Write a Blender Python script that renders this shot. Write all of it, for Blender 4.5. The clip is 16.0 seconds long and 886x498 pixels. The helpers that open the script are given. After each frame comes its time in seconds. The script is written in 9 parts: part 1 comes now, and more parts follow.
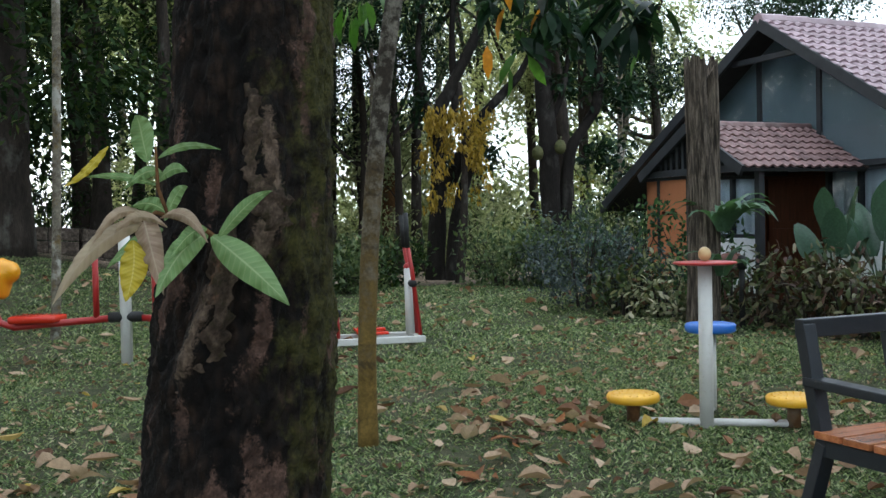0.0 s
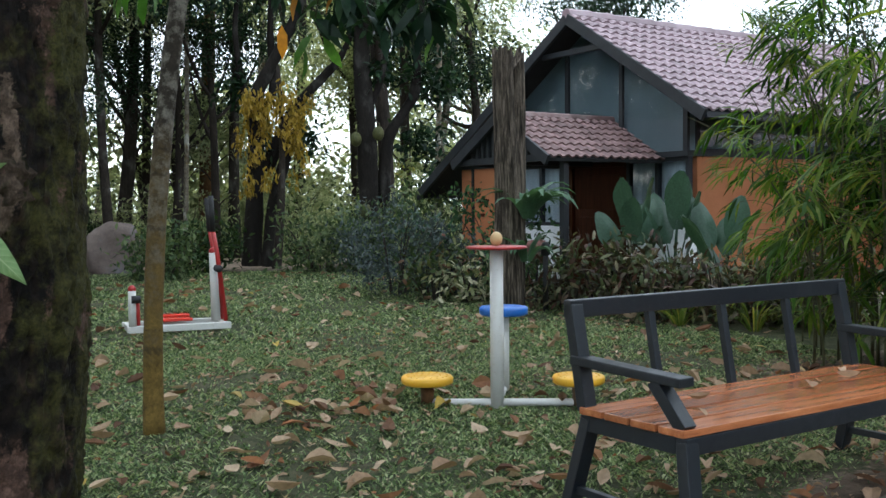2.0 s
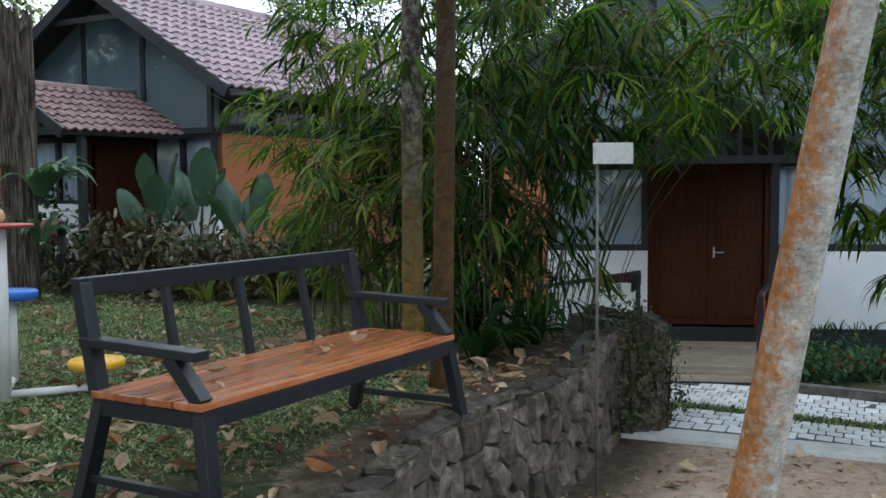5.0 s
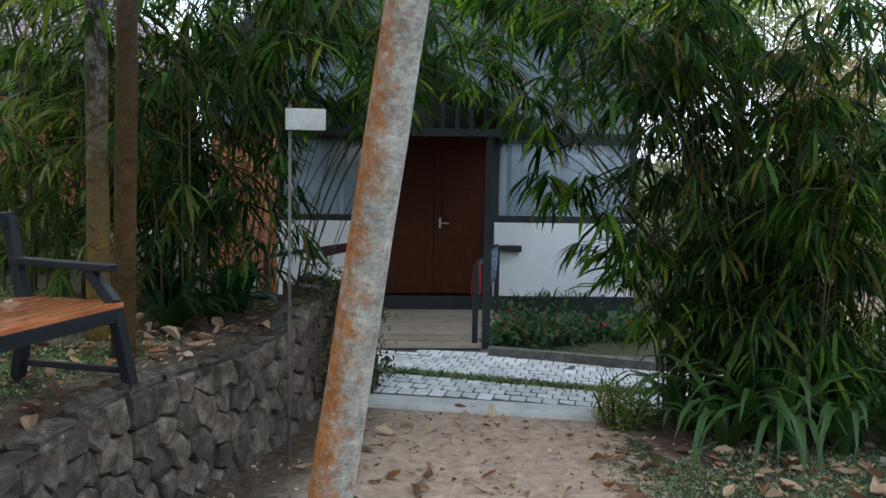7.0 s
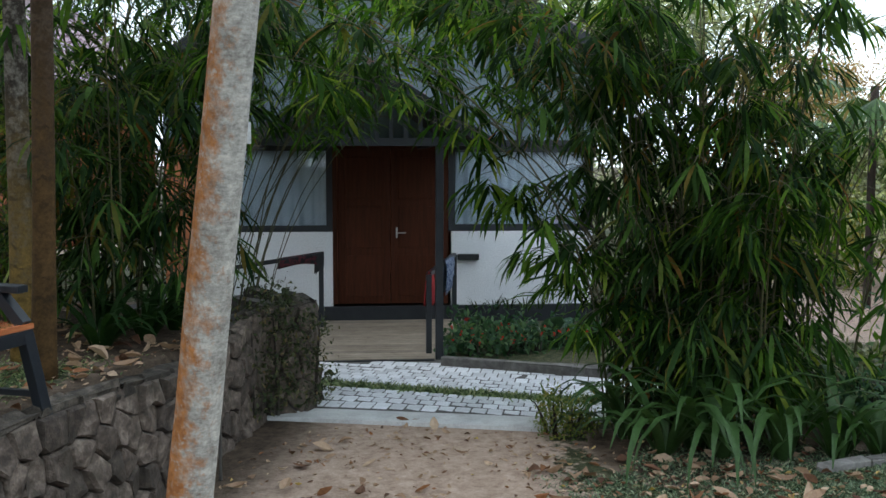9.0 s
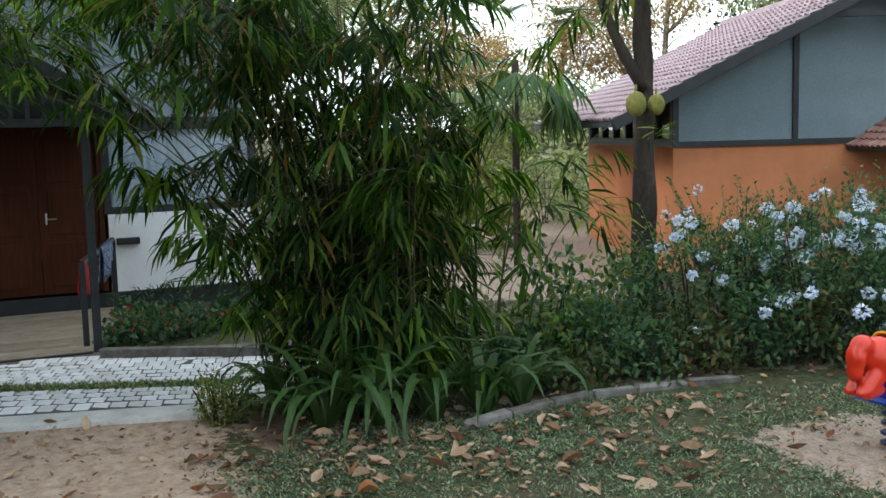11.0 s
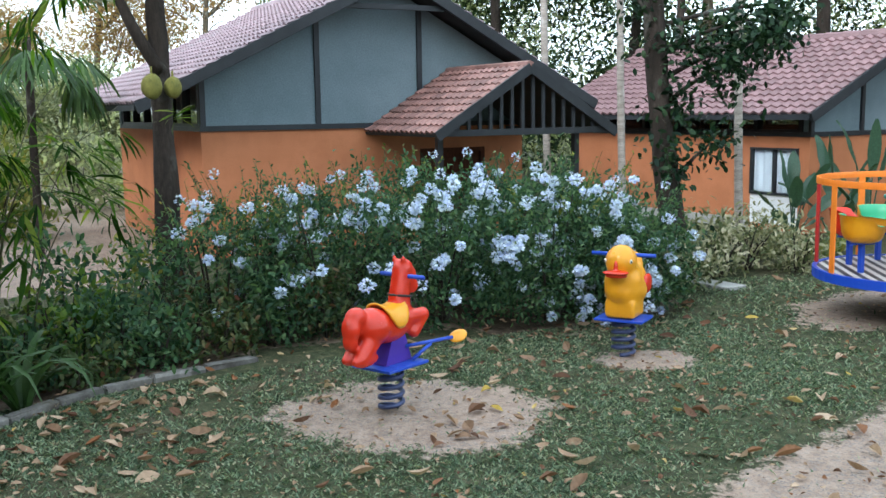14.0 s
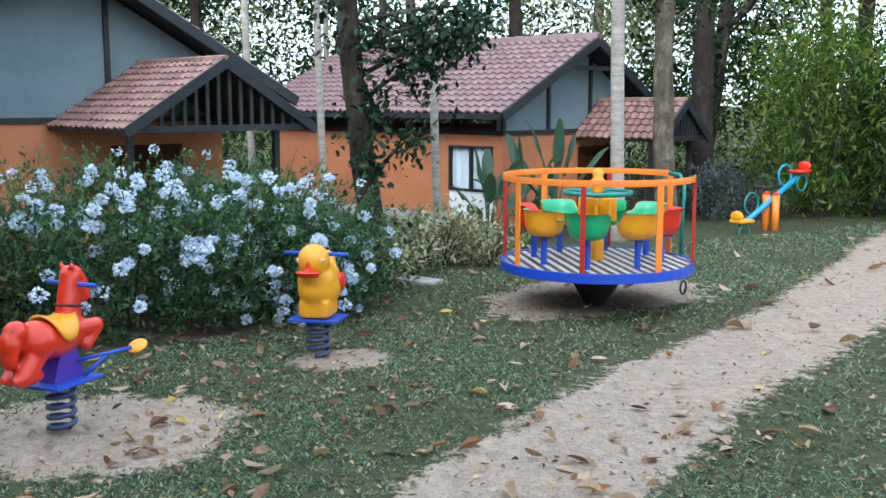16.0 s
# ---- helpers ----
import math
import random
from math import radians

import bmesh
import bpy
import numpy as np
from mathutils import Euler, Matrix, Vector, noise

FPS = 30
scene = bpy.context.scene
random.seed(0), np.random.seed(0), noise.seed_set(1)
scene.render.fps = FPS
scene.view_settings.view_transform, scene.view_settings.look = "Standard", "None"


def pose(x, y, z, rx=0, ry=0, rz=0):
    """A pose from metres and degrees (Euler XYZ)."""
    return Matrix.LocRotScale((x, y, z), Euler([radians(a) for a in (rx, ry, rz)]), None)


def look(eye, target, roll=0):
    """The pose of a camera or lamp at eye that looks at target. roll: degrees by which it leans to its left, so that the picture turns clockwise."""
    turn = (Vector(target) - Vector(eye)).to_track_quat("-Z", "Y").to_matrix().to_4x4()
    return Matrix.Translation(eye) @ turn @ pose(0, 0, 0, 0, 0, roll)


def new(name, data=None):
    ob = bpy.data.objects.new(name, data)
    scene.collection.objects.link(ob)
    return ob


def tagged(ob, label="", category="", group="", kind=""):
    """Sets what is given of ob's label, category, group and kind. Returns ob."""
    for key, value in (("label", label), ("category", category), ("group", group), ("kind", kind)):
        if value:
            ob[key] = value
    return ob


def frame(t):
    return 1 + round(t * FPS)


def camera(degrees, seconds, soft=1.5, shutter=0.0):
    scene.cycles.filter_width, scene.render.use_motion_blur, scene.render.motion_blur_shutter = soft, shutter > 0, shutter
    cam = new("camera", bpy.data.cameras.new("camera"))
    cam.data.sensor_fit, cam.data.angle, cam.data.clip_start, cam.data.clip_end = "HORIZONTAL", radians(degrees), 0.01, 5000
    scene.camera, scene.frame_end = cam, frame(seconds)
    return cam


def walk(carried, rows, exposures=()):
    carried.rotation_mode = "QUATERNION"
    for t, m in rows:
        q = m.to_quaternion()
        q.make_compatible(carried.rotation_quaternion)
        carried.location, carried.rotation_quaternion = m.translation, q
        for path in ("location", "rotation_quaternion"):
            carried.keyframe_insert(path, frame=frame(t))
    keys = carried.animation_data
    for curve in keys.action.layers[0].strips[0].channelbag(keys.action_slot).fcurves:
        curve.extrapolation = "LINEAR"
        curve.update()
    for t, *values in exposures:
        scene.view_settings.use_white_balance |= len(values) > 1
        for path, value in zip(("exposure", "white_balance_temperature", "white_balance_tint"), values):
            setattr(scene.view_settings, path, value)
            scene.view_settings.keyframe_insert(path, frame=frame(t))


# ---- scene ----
cam = camera(47.8, 16.0, soft=1.5)
PATH = [
    (0, (-0.781, -0.199, 1.342), (-0.374, 1.759, 1.29), -1.2),
    (0.5, (-0.75, -0.198, 1.336), (-0.28, 1.745, 1.271), -1.1),
    (1, (-0.701, -0.21, 1.33), (-0.128, 1.705, 1.259), -1.0),
    (1.5, (-0.633, -0.199, 1.317), (0.02, 1.69, 1.24), -0.2),
    (2, (-0.593, -0.241, 1.316), (0.14, 1.617, 1.234), -0.5),
    (2.5, (-0.546, -0.237, 1.3), (0.323, 1.563, 1.219), -0.4),
    (3, (-0.515, -0.246, 1.296), (0.463, 1.497, 1.212), -0.2),
    (3.5, (-0.496, -0.263, 1.294), (0.606, 1.404, 1.201), -0.5),
    (4, (-0.49, -0.256, 1.299), (0.779, 1.286, 1.195), -0.6),
    (4.5, (-0.5, -0.246, 1.295), (0.889, 1.189, 1.18), -0.6),
    (5, (-0.514, -0.246, 1.29), (0.966, 1.093, 1.159), -0.4),
    (5.2, (-0.515, -0.252, 1.284), (1.023, 1.016, 1.124), -0.5),
    (7.3, (-0.203, -0.601, 1.255), (1.559, 0.33, 1.091), 1.2),
    (7.5, (-0.178, -0.623, 1.255), (1.588, 0.303, 1.104), 1.2),
    (8, (-0.116, -0.656, 1.252), (1.631, 0.306, 1.099), 0.5),
    (8.2, (-0.097, -0.677, 1.251), (1.639, 0.303, 1.094), 0.4),
    (10.3, (0.018, -0.925, 1.342), (1.929, -0.378, 1.123), -1.3),
    (10.5, (0.037, -0.938, 1.339), (1.968, -0.468, 1.112), -1.5),
    (11, (0.044, -0.981, 1.331), (2.004, -0.662, 1.098), -1.4),
    (11.5, (0.057, -1.038, 1.327), (2.036, -0.878, 1.085), -1.3),
    (12, (0.057, -1.092, 1.319), (2.041, -1.077, 1.07), -0.7),
    (12.5, (0.078, -1.158, 1.312), (2.057, -1.286, 1.055), -0.6),
    (13, (0.078, -1.232, 1.308), (2.044, -1.49, 1.041), -0.9),
    (13.5, (0.08, -1.291, 1.306), (2.019, -1.699, 1.033), -0.8),
    (14, (0.096, -1.344, 1.302), (2.003, -1.879, 1.025), -0.8),
    (14.5, (0.072, -1.399, 1.304), (1.93, -2.085, 1.026), -0.4),
    (15, (0.086, -1.514, 1.295), (1.896, -2.317, 1.014), 0.4),
    (15.5, (0.091, -1.589, 1.292), (1.861, -2.475, 1.008), 0.4),
    (16, (0.173, -1.601, 1.294), (1.855, -2.645, 1.008), -0.0),
]
walk(cam, [(t, look(eye, target, roll)) for t, eye, target, roll in PATH],
     exposures=[(0, 0.71, 6000, 10), (3, 0.73, 5950, 10), (5, 0.58, 5900, 10), (8, 0.48, 5850, 11), (11, 0.55, 6150, 9), (16, 0.76, 5550, 7)])

# world: a bright overcast evening sky with one wide, weak sun
world = bpy.data.worlds.new("sky")
scene.world = world
world.use_nodes = True
wn, wl = world.node_tree.nodes, world.node_tree.links
sky = wn.new("ShaderNodeTexSky")
sky.sky_type = 'NISHITA'
sky.sun_disc = False
sky.sun_elevation = radians(32)
sky.sun_rotation = radians(320)
sky.air_density, sky.dust_density = 1.0, 3.0
grey = wn.new("ShaderNodeMix")
grey.data_type = 'RGBA'
grey.inputs[0].default_value = 0.75
wl.new(sky.outputs[0], grey.inputs[6])
grey.inputs[7].default_value = (8.3, 9.0, 9.1, 1)
wn["Background"].inputs[1].default_value = 0.2
wl.new(grey.outputs[2], wn["Background"].inputs[0])
sun = new("sun", bpy.data.lights.new("sun", 'SUN'))
sun.data.energy, sun.data.angle, sun.data.color = 1.4, radians(20), (1.0, 0.95, 0.88)
sun.matrix_world = look((0, 0, 30), (26, -30, 7))
# ---------------------------------------------------------------- materials
def node_mat(name):
    m = bpy.data.materials.new(name)
    m.use_nodes = True
    nt = m.node_tree
    return m, nt, nt.nodes["Principled BSDF"]


def ramp(nt, fac, stops):
    r = nt.nodes.new("ShaderNodeValToRGB")
    while len(r.color_ramp.elements) < len(stops):
        r.color_ramp.elements.new(0.5)
    for e, (p, c) in zip(r.color_ramp.elements, stops):
        e.position, e.color = p, (*c, 1)
    nt.links.new(fac, r.inputs[0])
    return r.outputs[0]


def tex(nt, scale, detail=4.0, rough=0.6, stretch=None, coords="Object", kind="noise"):
    tc = nt.nodes.new("ShaderNodeTexCoord")
    src = tc.outputs[coords]
    if stretch:
        mp = nt.nodes.new("ShaderNodeMapping")
        mp.inputs["Scale"].default_value = stretch
        nt.links.new(src, mp.inputs[0])
        src = mp.outputs[0]
    if kind == "noise":
        n = nt.nodes.new("ShaderNodeTexNoise")
        n.inputs["Scale"].default_value, n.inputs["Detail"].default_value, n.inputs["Roughness"].default_value = scale, detail, rough
        nt.links.new(src, n.inputs["Vector"])
        return n.outputs["Fac"]
    n = nt.nodes.new("ShaderNodeTexVoronoi")
    n.inputs["Scale"].default_value = scale
    nt.links.new(src, n.inputs["Vector"])
    return n.outputs["Distance"]


def mix(nt, fac, a, b, blend='MIX'):
    n = nt.nodes.new("ShaderNodeMix")
    n.data_type, n.blend_type = 'RGBA', blend
    for k, v in ((0, fac), (6, a), (7, b)):
        if isinstance(v, (int, float)):
            n.inputs[k].default_value = v
        elif isinstance(v, tuple):
            n.inputs[k].default_value = (*v, 1)
        else:
            nt.links.new(v, n.inputs[k])
    return n.outputs[2]


def math_node(nt, op, a, b=None, clamp=False):
    n = nt.nodes.new("ShaderNodeMath")
    n.operation, n.use_clamp = op, clamp
    for k, v in ((0, a), (1, b)):
        if v is None:
            continue
        if isinstance(v, (int, float)):
            n.inputs[k].default_value = v
        else:
            nt.links.new(v, n.inputs[k])
    return n.outputs[0]


def bump(nt, bsdf, height, strength=0.4, distance=0.01):
    b = nt.nodes.new("ShaderNodeBump")
    b.inputs["Strength"].default_value, b.inputs["Distance"].default_value = strength, distance
    nt.links.new(height, b.inputs["Height"])
    nt.links.new(b.outputs[0], bsdf.inputs["Normal"])


def surface(name, stops, scale=6.0, rough=0.7, fine=60.0, bump_s=0.3, bump_d=0.005, metal=0.0, stretch=None, rand=0.0, spec=0.4, dirt=None):
    """A procedural surface: colour by a coarse noise, fine grain in colour and relief, object-to-object variation."""
    m, nt, b = node_mat(name)
    big = tex(nt, scale, 5, 0.65, stretch)
    small = tex(nt, fine, 3, 0.6, stretch)
    col = ramp(nt, big, stops)
    grain = ramp(nt, small, [(0.25, (0.72, 0.72, 0.72)), (0.75, (1.15, 1.15, 1.15))])
    col = mix(nt, 0.8, col, grain, 'MULTIPLY')
    if dirt:
        d = tex(nt, scale * 0.35, 6, 0.7)
        col = mix(nt, ramp(nt, d, [(0.52, (0, 0, 0)), (0.7, (1, 1, 1))]), col, dirt)
    if rand:
        oi = nt.nodes.new("ShaderNodeObjectInfo")
        v = math_node(nt, 'MULTIPLY_ADD', oi.outputs["Random"], rand)
        v.node.inputs[2].default_value = 1 - rand / 2
        hs = nt.nodes.new("ShaderNodeHueSaturation")
        nt.links.new(v, hs.inputs["Value"])
        nt.links.new(col, hs.inputs["Color"])
        col = hs.outputs[0]
    nt.links.new(col, b.inputs["Base Color"])
    b.inputs["Metallic"].default_value = metal
    b.inputs["Specular IOR Level"].default_value = spec
    rr = ramp(nt, small, [(0.2, (rough * 0.85,) * 3), (0.8, (min(1, rough * 1.12),) * 3)])
    nt.links.new(rr, b.inputs["Roughness"])
    bump(nt, b, mix(nt, 0.5, big, small), bump_s, bump_d)
    return m


def leaf(name, stops, rough=0.5, trans=0.3, spec=0.3, shade=0.85):
    """Leaves: colour varies from leaf to leaf, and light comes through."""
    m, nt, b = node_mat(name)
    g = nt.nodes.new("ShaderNodeNewGeometry")
    col = ramp(nt, g.outputs["Random Per Island"], [(p, tuple(x * shade for x in c)) for p, c in stops])
    n = tex(nt, 40, 2)
    col = mix(nt, 0.7, col, ramp(nt, n, [(0.3, (0.7, 0.7, 0.7)), (0.7, (1.15, 1.15, 1.15))]), 'MULTIPLY')
    nt.links.new(col, b.inputs["Base Color"])
    b.inputs["Roughness"].default_value = rough
    b.inputs["Specular IOR Level"].default_value = spec * 0.55
    t = nt.nodes.new("ShaderNodeBsdfTranslucent")
    nt.links.new(mix(nt, 0.6, col, (1.5, 1.6, 0.5), 'MULTIPLY'), t.inputs[0])
    ms = nt.nodes.new("ShaderNodeMixShader")
    ms.inputs[0].default_value = trans
    nt.links.new(b.outputs[0], ms.inputs[1])
    nt.links.new(t.outputs[0], ms.inputs[2])
    nt.links.new(ms.outputs[0], nt.nodes["Material Output"].inputs[0])
    return m


def paint(name, col, rough=0.35, wear=0.25, worn=(0.25, 0.2, 0.16)):
    """Coloured gloss paint with scuffs."""
    m, nt, b = node_mat(name)
    n = tex(nt, 9, 6, 0.7)
    f = tex(nt, 45, 4, 0.7)
    dark = tuple(c * 0.78 for c in col)
    c = mix(nt, n, col, dark)
    k = ramp(nt, f, [(0.62, (0, 0, 0)), (0.72, (wear, wear, wear))])
    c = mix(nt, k, c, worn)
    nt.links.new(c, b.inputs["Base Color"])
    nt.links.new(ramp(nt, n, [(0.3, (rough * 0.8,) * 3), (0.7, (min(1, rough * 1.4),) * 3)]), b.inputs["Roughness"])
    bump(nt, b, f, 0.12, 0.002)
    return m


def bark(name, stops, scale=5.0, stretch=(1, 1, 0.35), depth=0.02, patches=None, moss=None, patch_at=(0.55, 0.68)):
    m, nt, b = node_mat(name)
    big = tex(nt, scale, 7, 0.7, stretch)
    fine = tex(nt, scale * 7, 5, 0.65, stretch)
    col = ramp(nt, big, stops)
    col = mix(nt, 0.85, col, ramp(nt, fine, [(0.25, (0.55, 0.55, 0.55)), (0.75, (1.35, 1.35, 1.35))]), 'MULTIPLY')
    if patches:
        p = tex(nt, scale * 0.55, 5, 0.6, (1, 1, 0.6))
        col = mix(nt, ramp(nt, p, [(patch_at[0], (0, 0, 0)), (patch_at[1], (0.85, 0.85, 0.85))]), col, patches)
    if moss:
        q = tex(nt, scale * 0.8, 6, 0.7)
        col = mix(nt, ramp(nt, q, [(0.52, (0, 0, 0)), (0.66, (0.8, 0.8, 0.8))]), col, moss)
    nt.links.new(col, b.inputs["Base Color"])
    b.inputs["Roughness"].default_value = 0.9
    b.inputs["Specular IOR Level"].default_value = 0.2
    bump(nt, b, mix(nt, 0.45, big, fine), 0.9, depth)
    return m


def ground_material():
    """Short lawn, bare sandy earth and leaf mould, laid out by the mesh's own 'bare' value."""
    m, nt, b = node_mat("lawn_and_earth")
    at = nt.nodes.new("ShaderNodeAttribute")
    at.attribute_name = "bare"
    red = nt.nodes.new("ShaderNodeAttribute")
    red.attribute_name = "brown"
    n1, n2, n3 = tex(nt, 1.3, 8, 0.7), tex(nt, 14, 6, 0.7), tex(nt, 90, 4, 0.7)
    n4 = tex(nt, 3.2, 8, 0.75)
    grass = ramp(nt, n2, [(0.3, (0.028, 0.036, 0.018)), (0.5, (0.064, 0.074, 0.038)), (0.72, (0.15, 0.14, 0.08))])
    thin = ramp(nt, n1, [(0.48, (0, 0, 0)), (0.72, (0.7, 0.7, 0.7))])
    grass = mix(nt, thin, grass, ramp(nt, n3, [(0.3, (0.05, 0.038, 0.026)), (0.7, (0.17, 0.135, 0.095))]))
    grass = mix(nt, 0.9, grass, ramp(nt, tex(nt, 140, 3, 0.7), [(0.3, (0.4, 0.4, 0.4)), (0.62, (1.1, 1.1, 1.1)), (0.75, (2.2, 2.2, 2.1))]), 'MULTIPLY')
    sand = ramp(nt, n2, [(0.25, (0.21, 0.152, 0.118)), (0.5, (0.36, 0.268, 0.208)), (0.75, (0.48, 0.38, 0.305))])
    earth = ramp(nt, n2, [(0.25, (0.22, 0.15, 0.11)), (0.55, (0.43, 0.325, 0.25)), (0.8, (0.58, 0.46, 0.37))])
    grit = mix(nt, ramp(nt, tex(nt, 46, 5, 0.75), [(0.49, (0, 0, 0)), (0.58, (0.9, 0.9, 0.9))]), sand, ramp(nt, n3, [(0.35, (0.12, 0.105, 0.098)), (0.65, (0.33, 0.3, 0.28))]))
    sand = mix(nt, ramp(nt, n1, [(0.38, (0.3, 0.3, 0.3)), (0.56, (0.95, 0.95, 0.95))]), sand, grit)
    sand = mix(nt, red.outputs["Fac"], sand, earth)
    # dark mask: leaf mould and soil, plus the shade painted under the merry-go-round
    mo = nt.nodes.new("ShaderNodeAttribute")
    mo.attribute_name = "mould_and_shade"
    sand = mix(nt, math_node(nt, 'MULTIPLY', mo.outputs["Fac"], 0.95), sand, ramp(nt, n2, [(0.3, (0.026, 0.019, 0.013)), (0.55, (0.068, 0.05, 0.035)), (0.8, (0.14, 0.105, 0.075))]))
    sand = mix(nt, 0.7, sand, ramp(nt, n3, [(0.3, (0.7, 0.7, 0.7)), (0.7, (1.2, 1.2, 1.2))]), 'MULTIPLY')
    k = math_node(nt, 'ADD', at.outputs["Fac"], math_node(nt, 'MULTIPLY', math_node(nt, 'SUBTRACT', mix(nt, 0.5, n4, n2), 0.5), 2.2))
    k = ramp(nt, k, [(0.44, (0, 0, 0)), (0.6, (1, 1, 1))])
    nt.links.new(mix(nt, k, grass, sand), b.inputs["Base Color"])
    b.inputs["Roughness"].default_value = 0.95
    b.inputs["Specular IOR Level"].default_value = 0.1
    bump(nt, b, mix(nt, 0.75, n2, n3), 0.7, 0.018)
    return m


GROUND = ground_material()
ORANGE = surface("orange_render", [(0.3, (0.42, 0.163, 0.075)), (0.7, (0.52, 0.21, 0.1))], 1.6, 0.88, 90, 0.35, 0.004, spec=0.2, dirt=(0.35, 0.135, 0.068))
GREYWALL = surface("blue_grey_board", [(0.3, (0.15, 0.2, 0.225)), (0.7, (0.2, 0.255, 0.285))], 1.2, 0.8, 50, 0.15, 0.003, spec=0.25)
WHITEWALL = surface("white_wall", [(0.3, (0.72, 0.74, 0.76)), (0.7, (0.84, 0.85, 0.86))], 1.4, 0.75, 60, 0.15, 0.003)
TRIM = surface("charcoal_paint", [(0.3, (0.013, 0.016, 0.02)), (0.7, (0.027, 0.031, 0.036))], 4, 0.5, 60, 0.2, 0.002)
SOFFIT = surface("dark_soffit", [(0.3, (0.017, 0.019, 0.021)), (0.7, (0.034, 0.036, 0.038))], 3, 0.8, 60)
DOORWOOD = surface("red_brown_door_wood", [(0.3, (0.042, 0.0115, 0.0045)), (0.7, (0.088, 0.025, 0.01))], 5, 0.62, 50, 0.2, 0.002, stretch=(6, 6, 0.5), spec=0.15)
TILE = surface("terracotta_tile", [(0.3, (0.23, 0.158, 0.176)), (0.7, (0.36, 0.274, 0.3))], 3.0, 0.55, 50, 0.3, 0.003, rand=0.4, dirt=(0.3, 0.26, 0.27))
REDTILE = surface("red_clay_tile", [(0.3, (0.19, 0.094, 0.08)), (0.7, (0.31, 0.172, 0.148))], 3.0, 0.5, 50, 0.3, 0.003, rand=0.6, dirt=(0.33, 0.24, 0.2))
DULLTILE = surface("brown_grey_tile", [(0.3, (0.14, 0.08, 0.08)), (0.7, (0.23, 0.145, 0.14))], 3.0, 0.65, 50, 0.3, 0.003, rand=0.6, dirt=(0.3, 0.25, 0.24))
PINKTILE = surface("rose_tile", [(0.3, (0.18, 0.105, 0.11)), (0.7, (0.27, 0.17, 0.175))], 3.0, 0.55, 50, 0.3, 0.003, rand=0.35)
CONCRETE = surface("concrete", [(0.3, (0.3, 0.3, 0.29)), (0.7, (0.48, 0.48, 0.465))], 4, 0.9, 70, 0.4, 0.006, dirt=(0.2, 0.19, 0.17))
PALECONCRETE = surface("pale_concrete", [(0.3, (0.44, 0.44, 0.43)), (0.7, (0.62, 0.62, 0.6))], 5, 0.9, 70, 0.4, 0.006, dirt=(0.3, 0.28, 0.25))
PAVER = surface("grey_paver", [(0.3, (0.6, 0.61, 0.63)), (0.7, (0.76, 0.77, 0.79))], 7, 0.75, 90, 0.4, 0.004, rand=0.35)
MORTAR = surface("grout_earth", [(0.3, (0.05, 0.047, 0.043)), (0.7, (0.12, 0.113, 0.104))], 9, 0.95, 90)
KERBSTONE = surface("weathered_kerb_concrete", [(0.25, (0.07, 0.066, 0.06)), (0.5, (0.16, 0.152, 0.14)), (0.75, (0.27, 0.26, 0.245))], 7, 0.9, 40, 0.6, 0.01, rand=0.5, dirt=(0.08, 0.07, 0.05))
STONE = surface("field_stone", [(0.25, (0.018, 0.014, 0.011)), (0.45, (0.072, 0.055, 0.043)), (0.6, (0.14, 0.11, 0.087)), (0.78, (0.3, 0.25, 0.205))], 15, 0.9, 70, 0.9, 0.018, rand=0.8, dirt=(0.05, 0.042, 0.03))
CAPSTONE = surface("dirt_stained_cap_stone", [(0.3, (0.016, 0.013, 0.01)), (0.5, (0.045, 0.037, 0.028)), (0.72, (0.13, 0.108, 0.085))], 12, 0.9, 60, 0.9, 0.018, rand=0.7, dirt=(0.03, 0.028, 0.016))
DECK = surface("grey_deck_board", [(0.3, (0.2, 0.165, 0.125)), (0.7, (0.33, 0.28, 0.22))], 6, 0.75, 60, 0.3, 0.003, stretch=(1, 1, 1), rand=0.4)
BENCHWOOD = surface("varnished_plank", [(0.25, (0.2, 0.06, 0.022)), (0.5, (0.36, 0.125, 0.05)), (0.75, (0.5, 0.2, 0.085))], 4, 0.19, 50, 0.15, 0.002, stretch=(0.6, 7, 7), rand=0.35, spec=0.5)
GUNMETAL = paint("gunmetal_paint", (0.007, 0.0105, 0.016), 0.42, 0.1)
WHITEPAINT = paint("white_gloss", (0.66, 0.65, 0.62), 0.4, 0.5, (0.35, 0.28, 0.2))
REDPAINT = paint("red_gloss", (0.4, 0.02, 0.018), 0.35)
ORANGERED = paint("orange_red_plastic", (0.64, 0.032, 0.01), 0.2, 0.15)
YELLOW = paint("yellow_plastic", (0.78, 0.34, 0.008), 0.3, 0.15)
ORANGEP = paint("orange_gloss", (0.85, 0.23, 0.02), 0.35)
STOOLBLUE = paint("bright_blue_gloss", (0.025, 0.16, 0.6), 0.35)
STOOLYELLOW = paint("bright_yellow_plastic", (0.8, 0.43, 0.025), 0.4, 0.3)
BLUE = paint("blue_gloss", (0.018, 0.07, 0.5), 0.35)
LIGHTBLUE = paint("sky_blue_gloss", (0.04, 0.3, 0.55), 0.35)
GREENP = paint("green_plastic", (0.03, 0.36, 0.14), 0.35)
TEAL = paint("teal_gloss", (0.02, 0.2, 0.17), 0.35)
BLACK = paint("black_rubber", (0.012, 0.012, 0.013), 0.6, 0.1)
WOODBALL = paint("cream_ball", (0.6, 0.42, 0.2), 0.45)
CHROME, _nt, _b = node_mat("brushed_steel")
_b.inputs["Base Color"].default_value, _b.inputs["Metallic"].default_value, _b.inputs["Roughness"].default_value = (0.6, 0.6, 0.6, 1), 1.0, 0.3
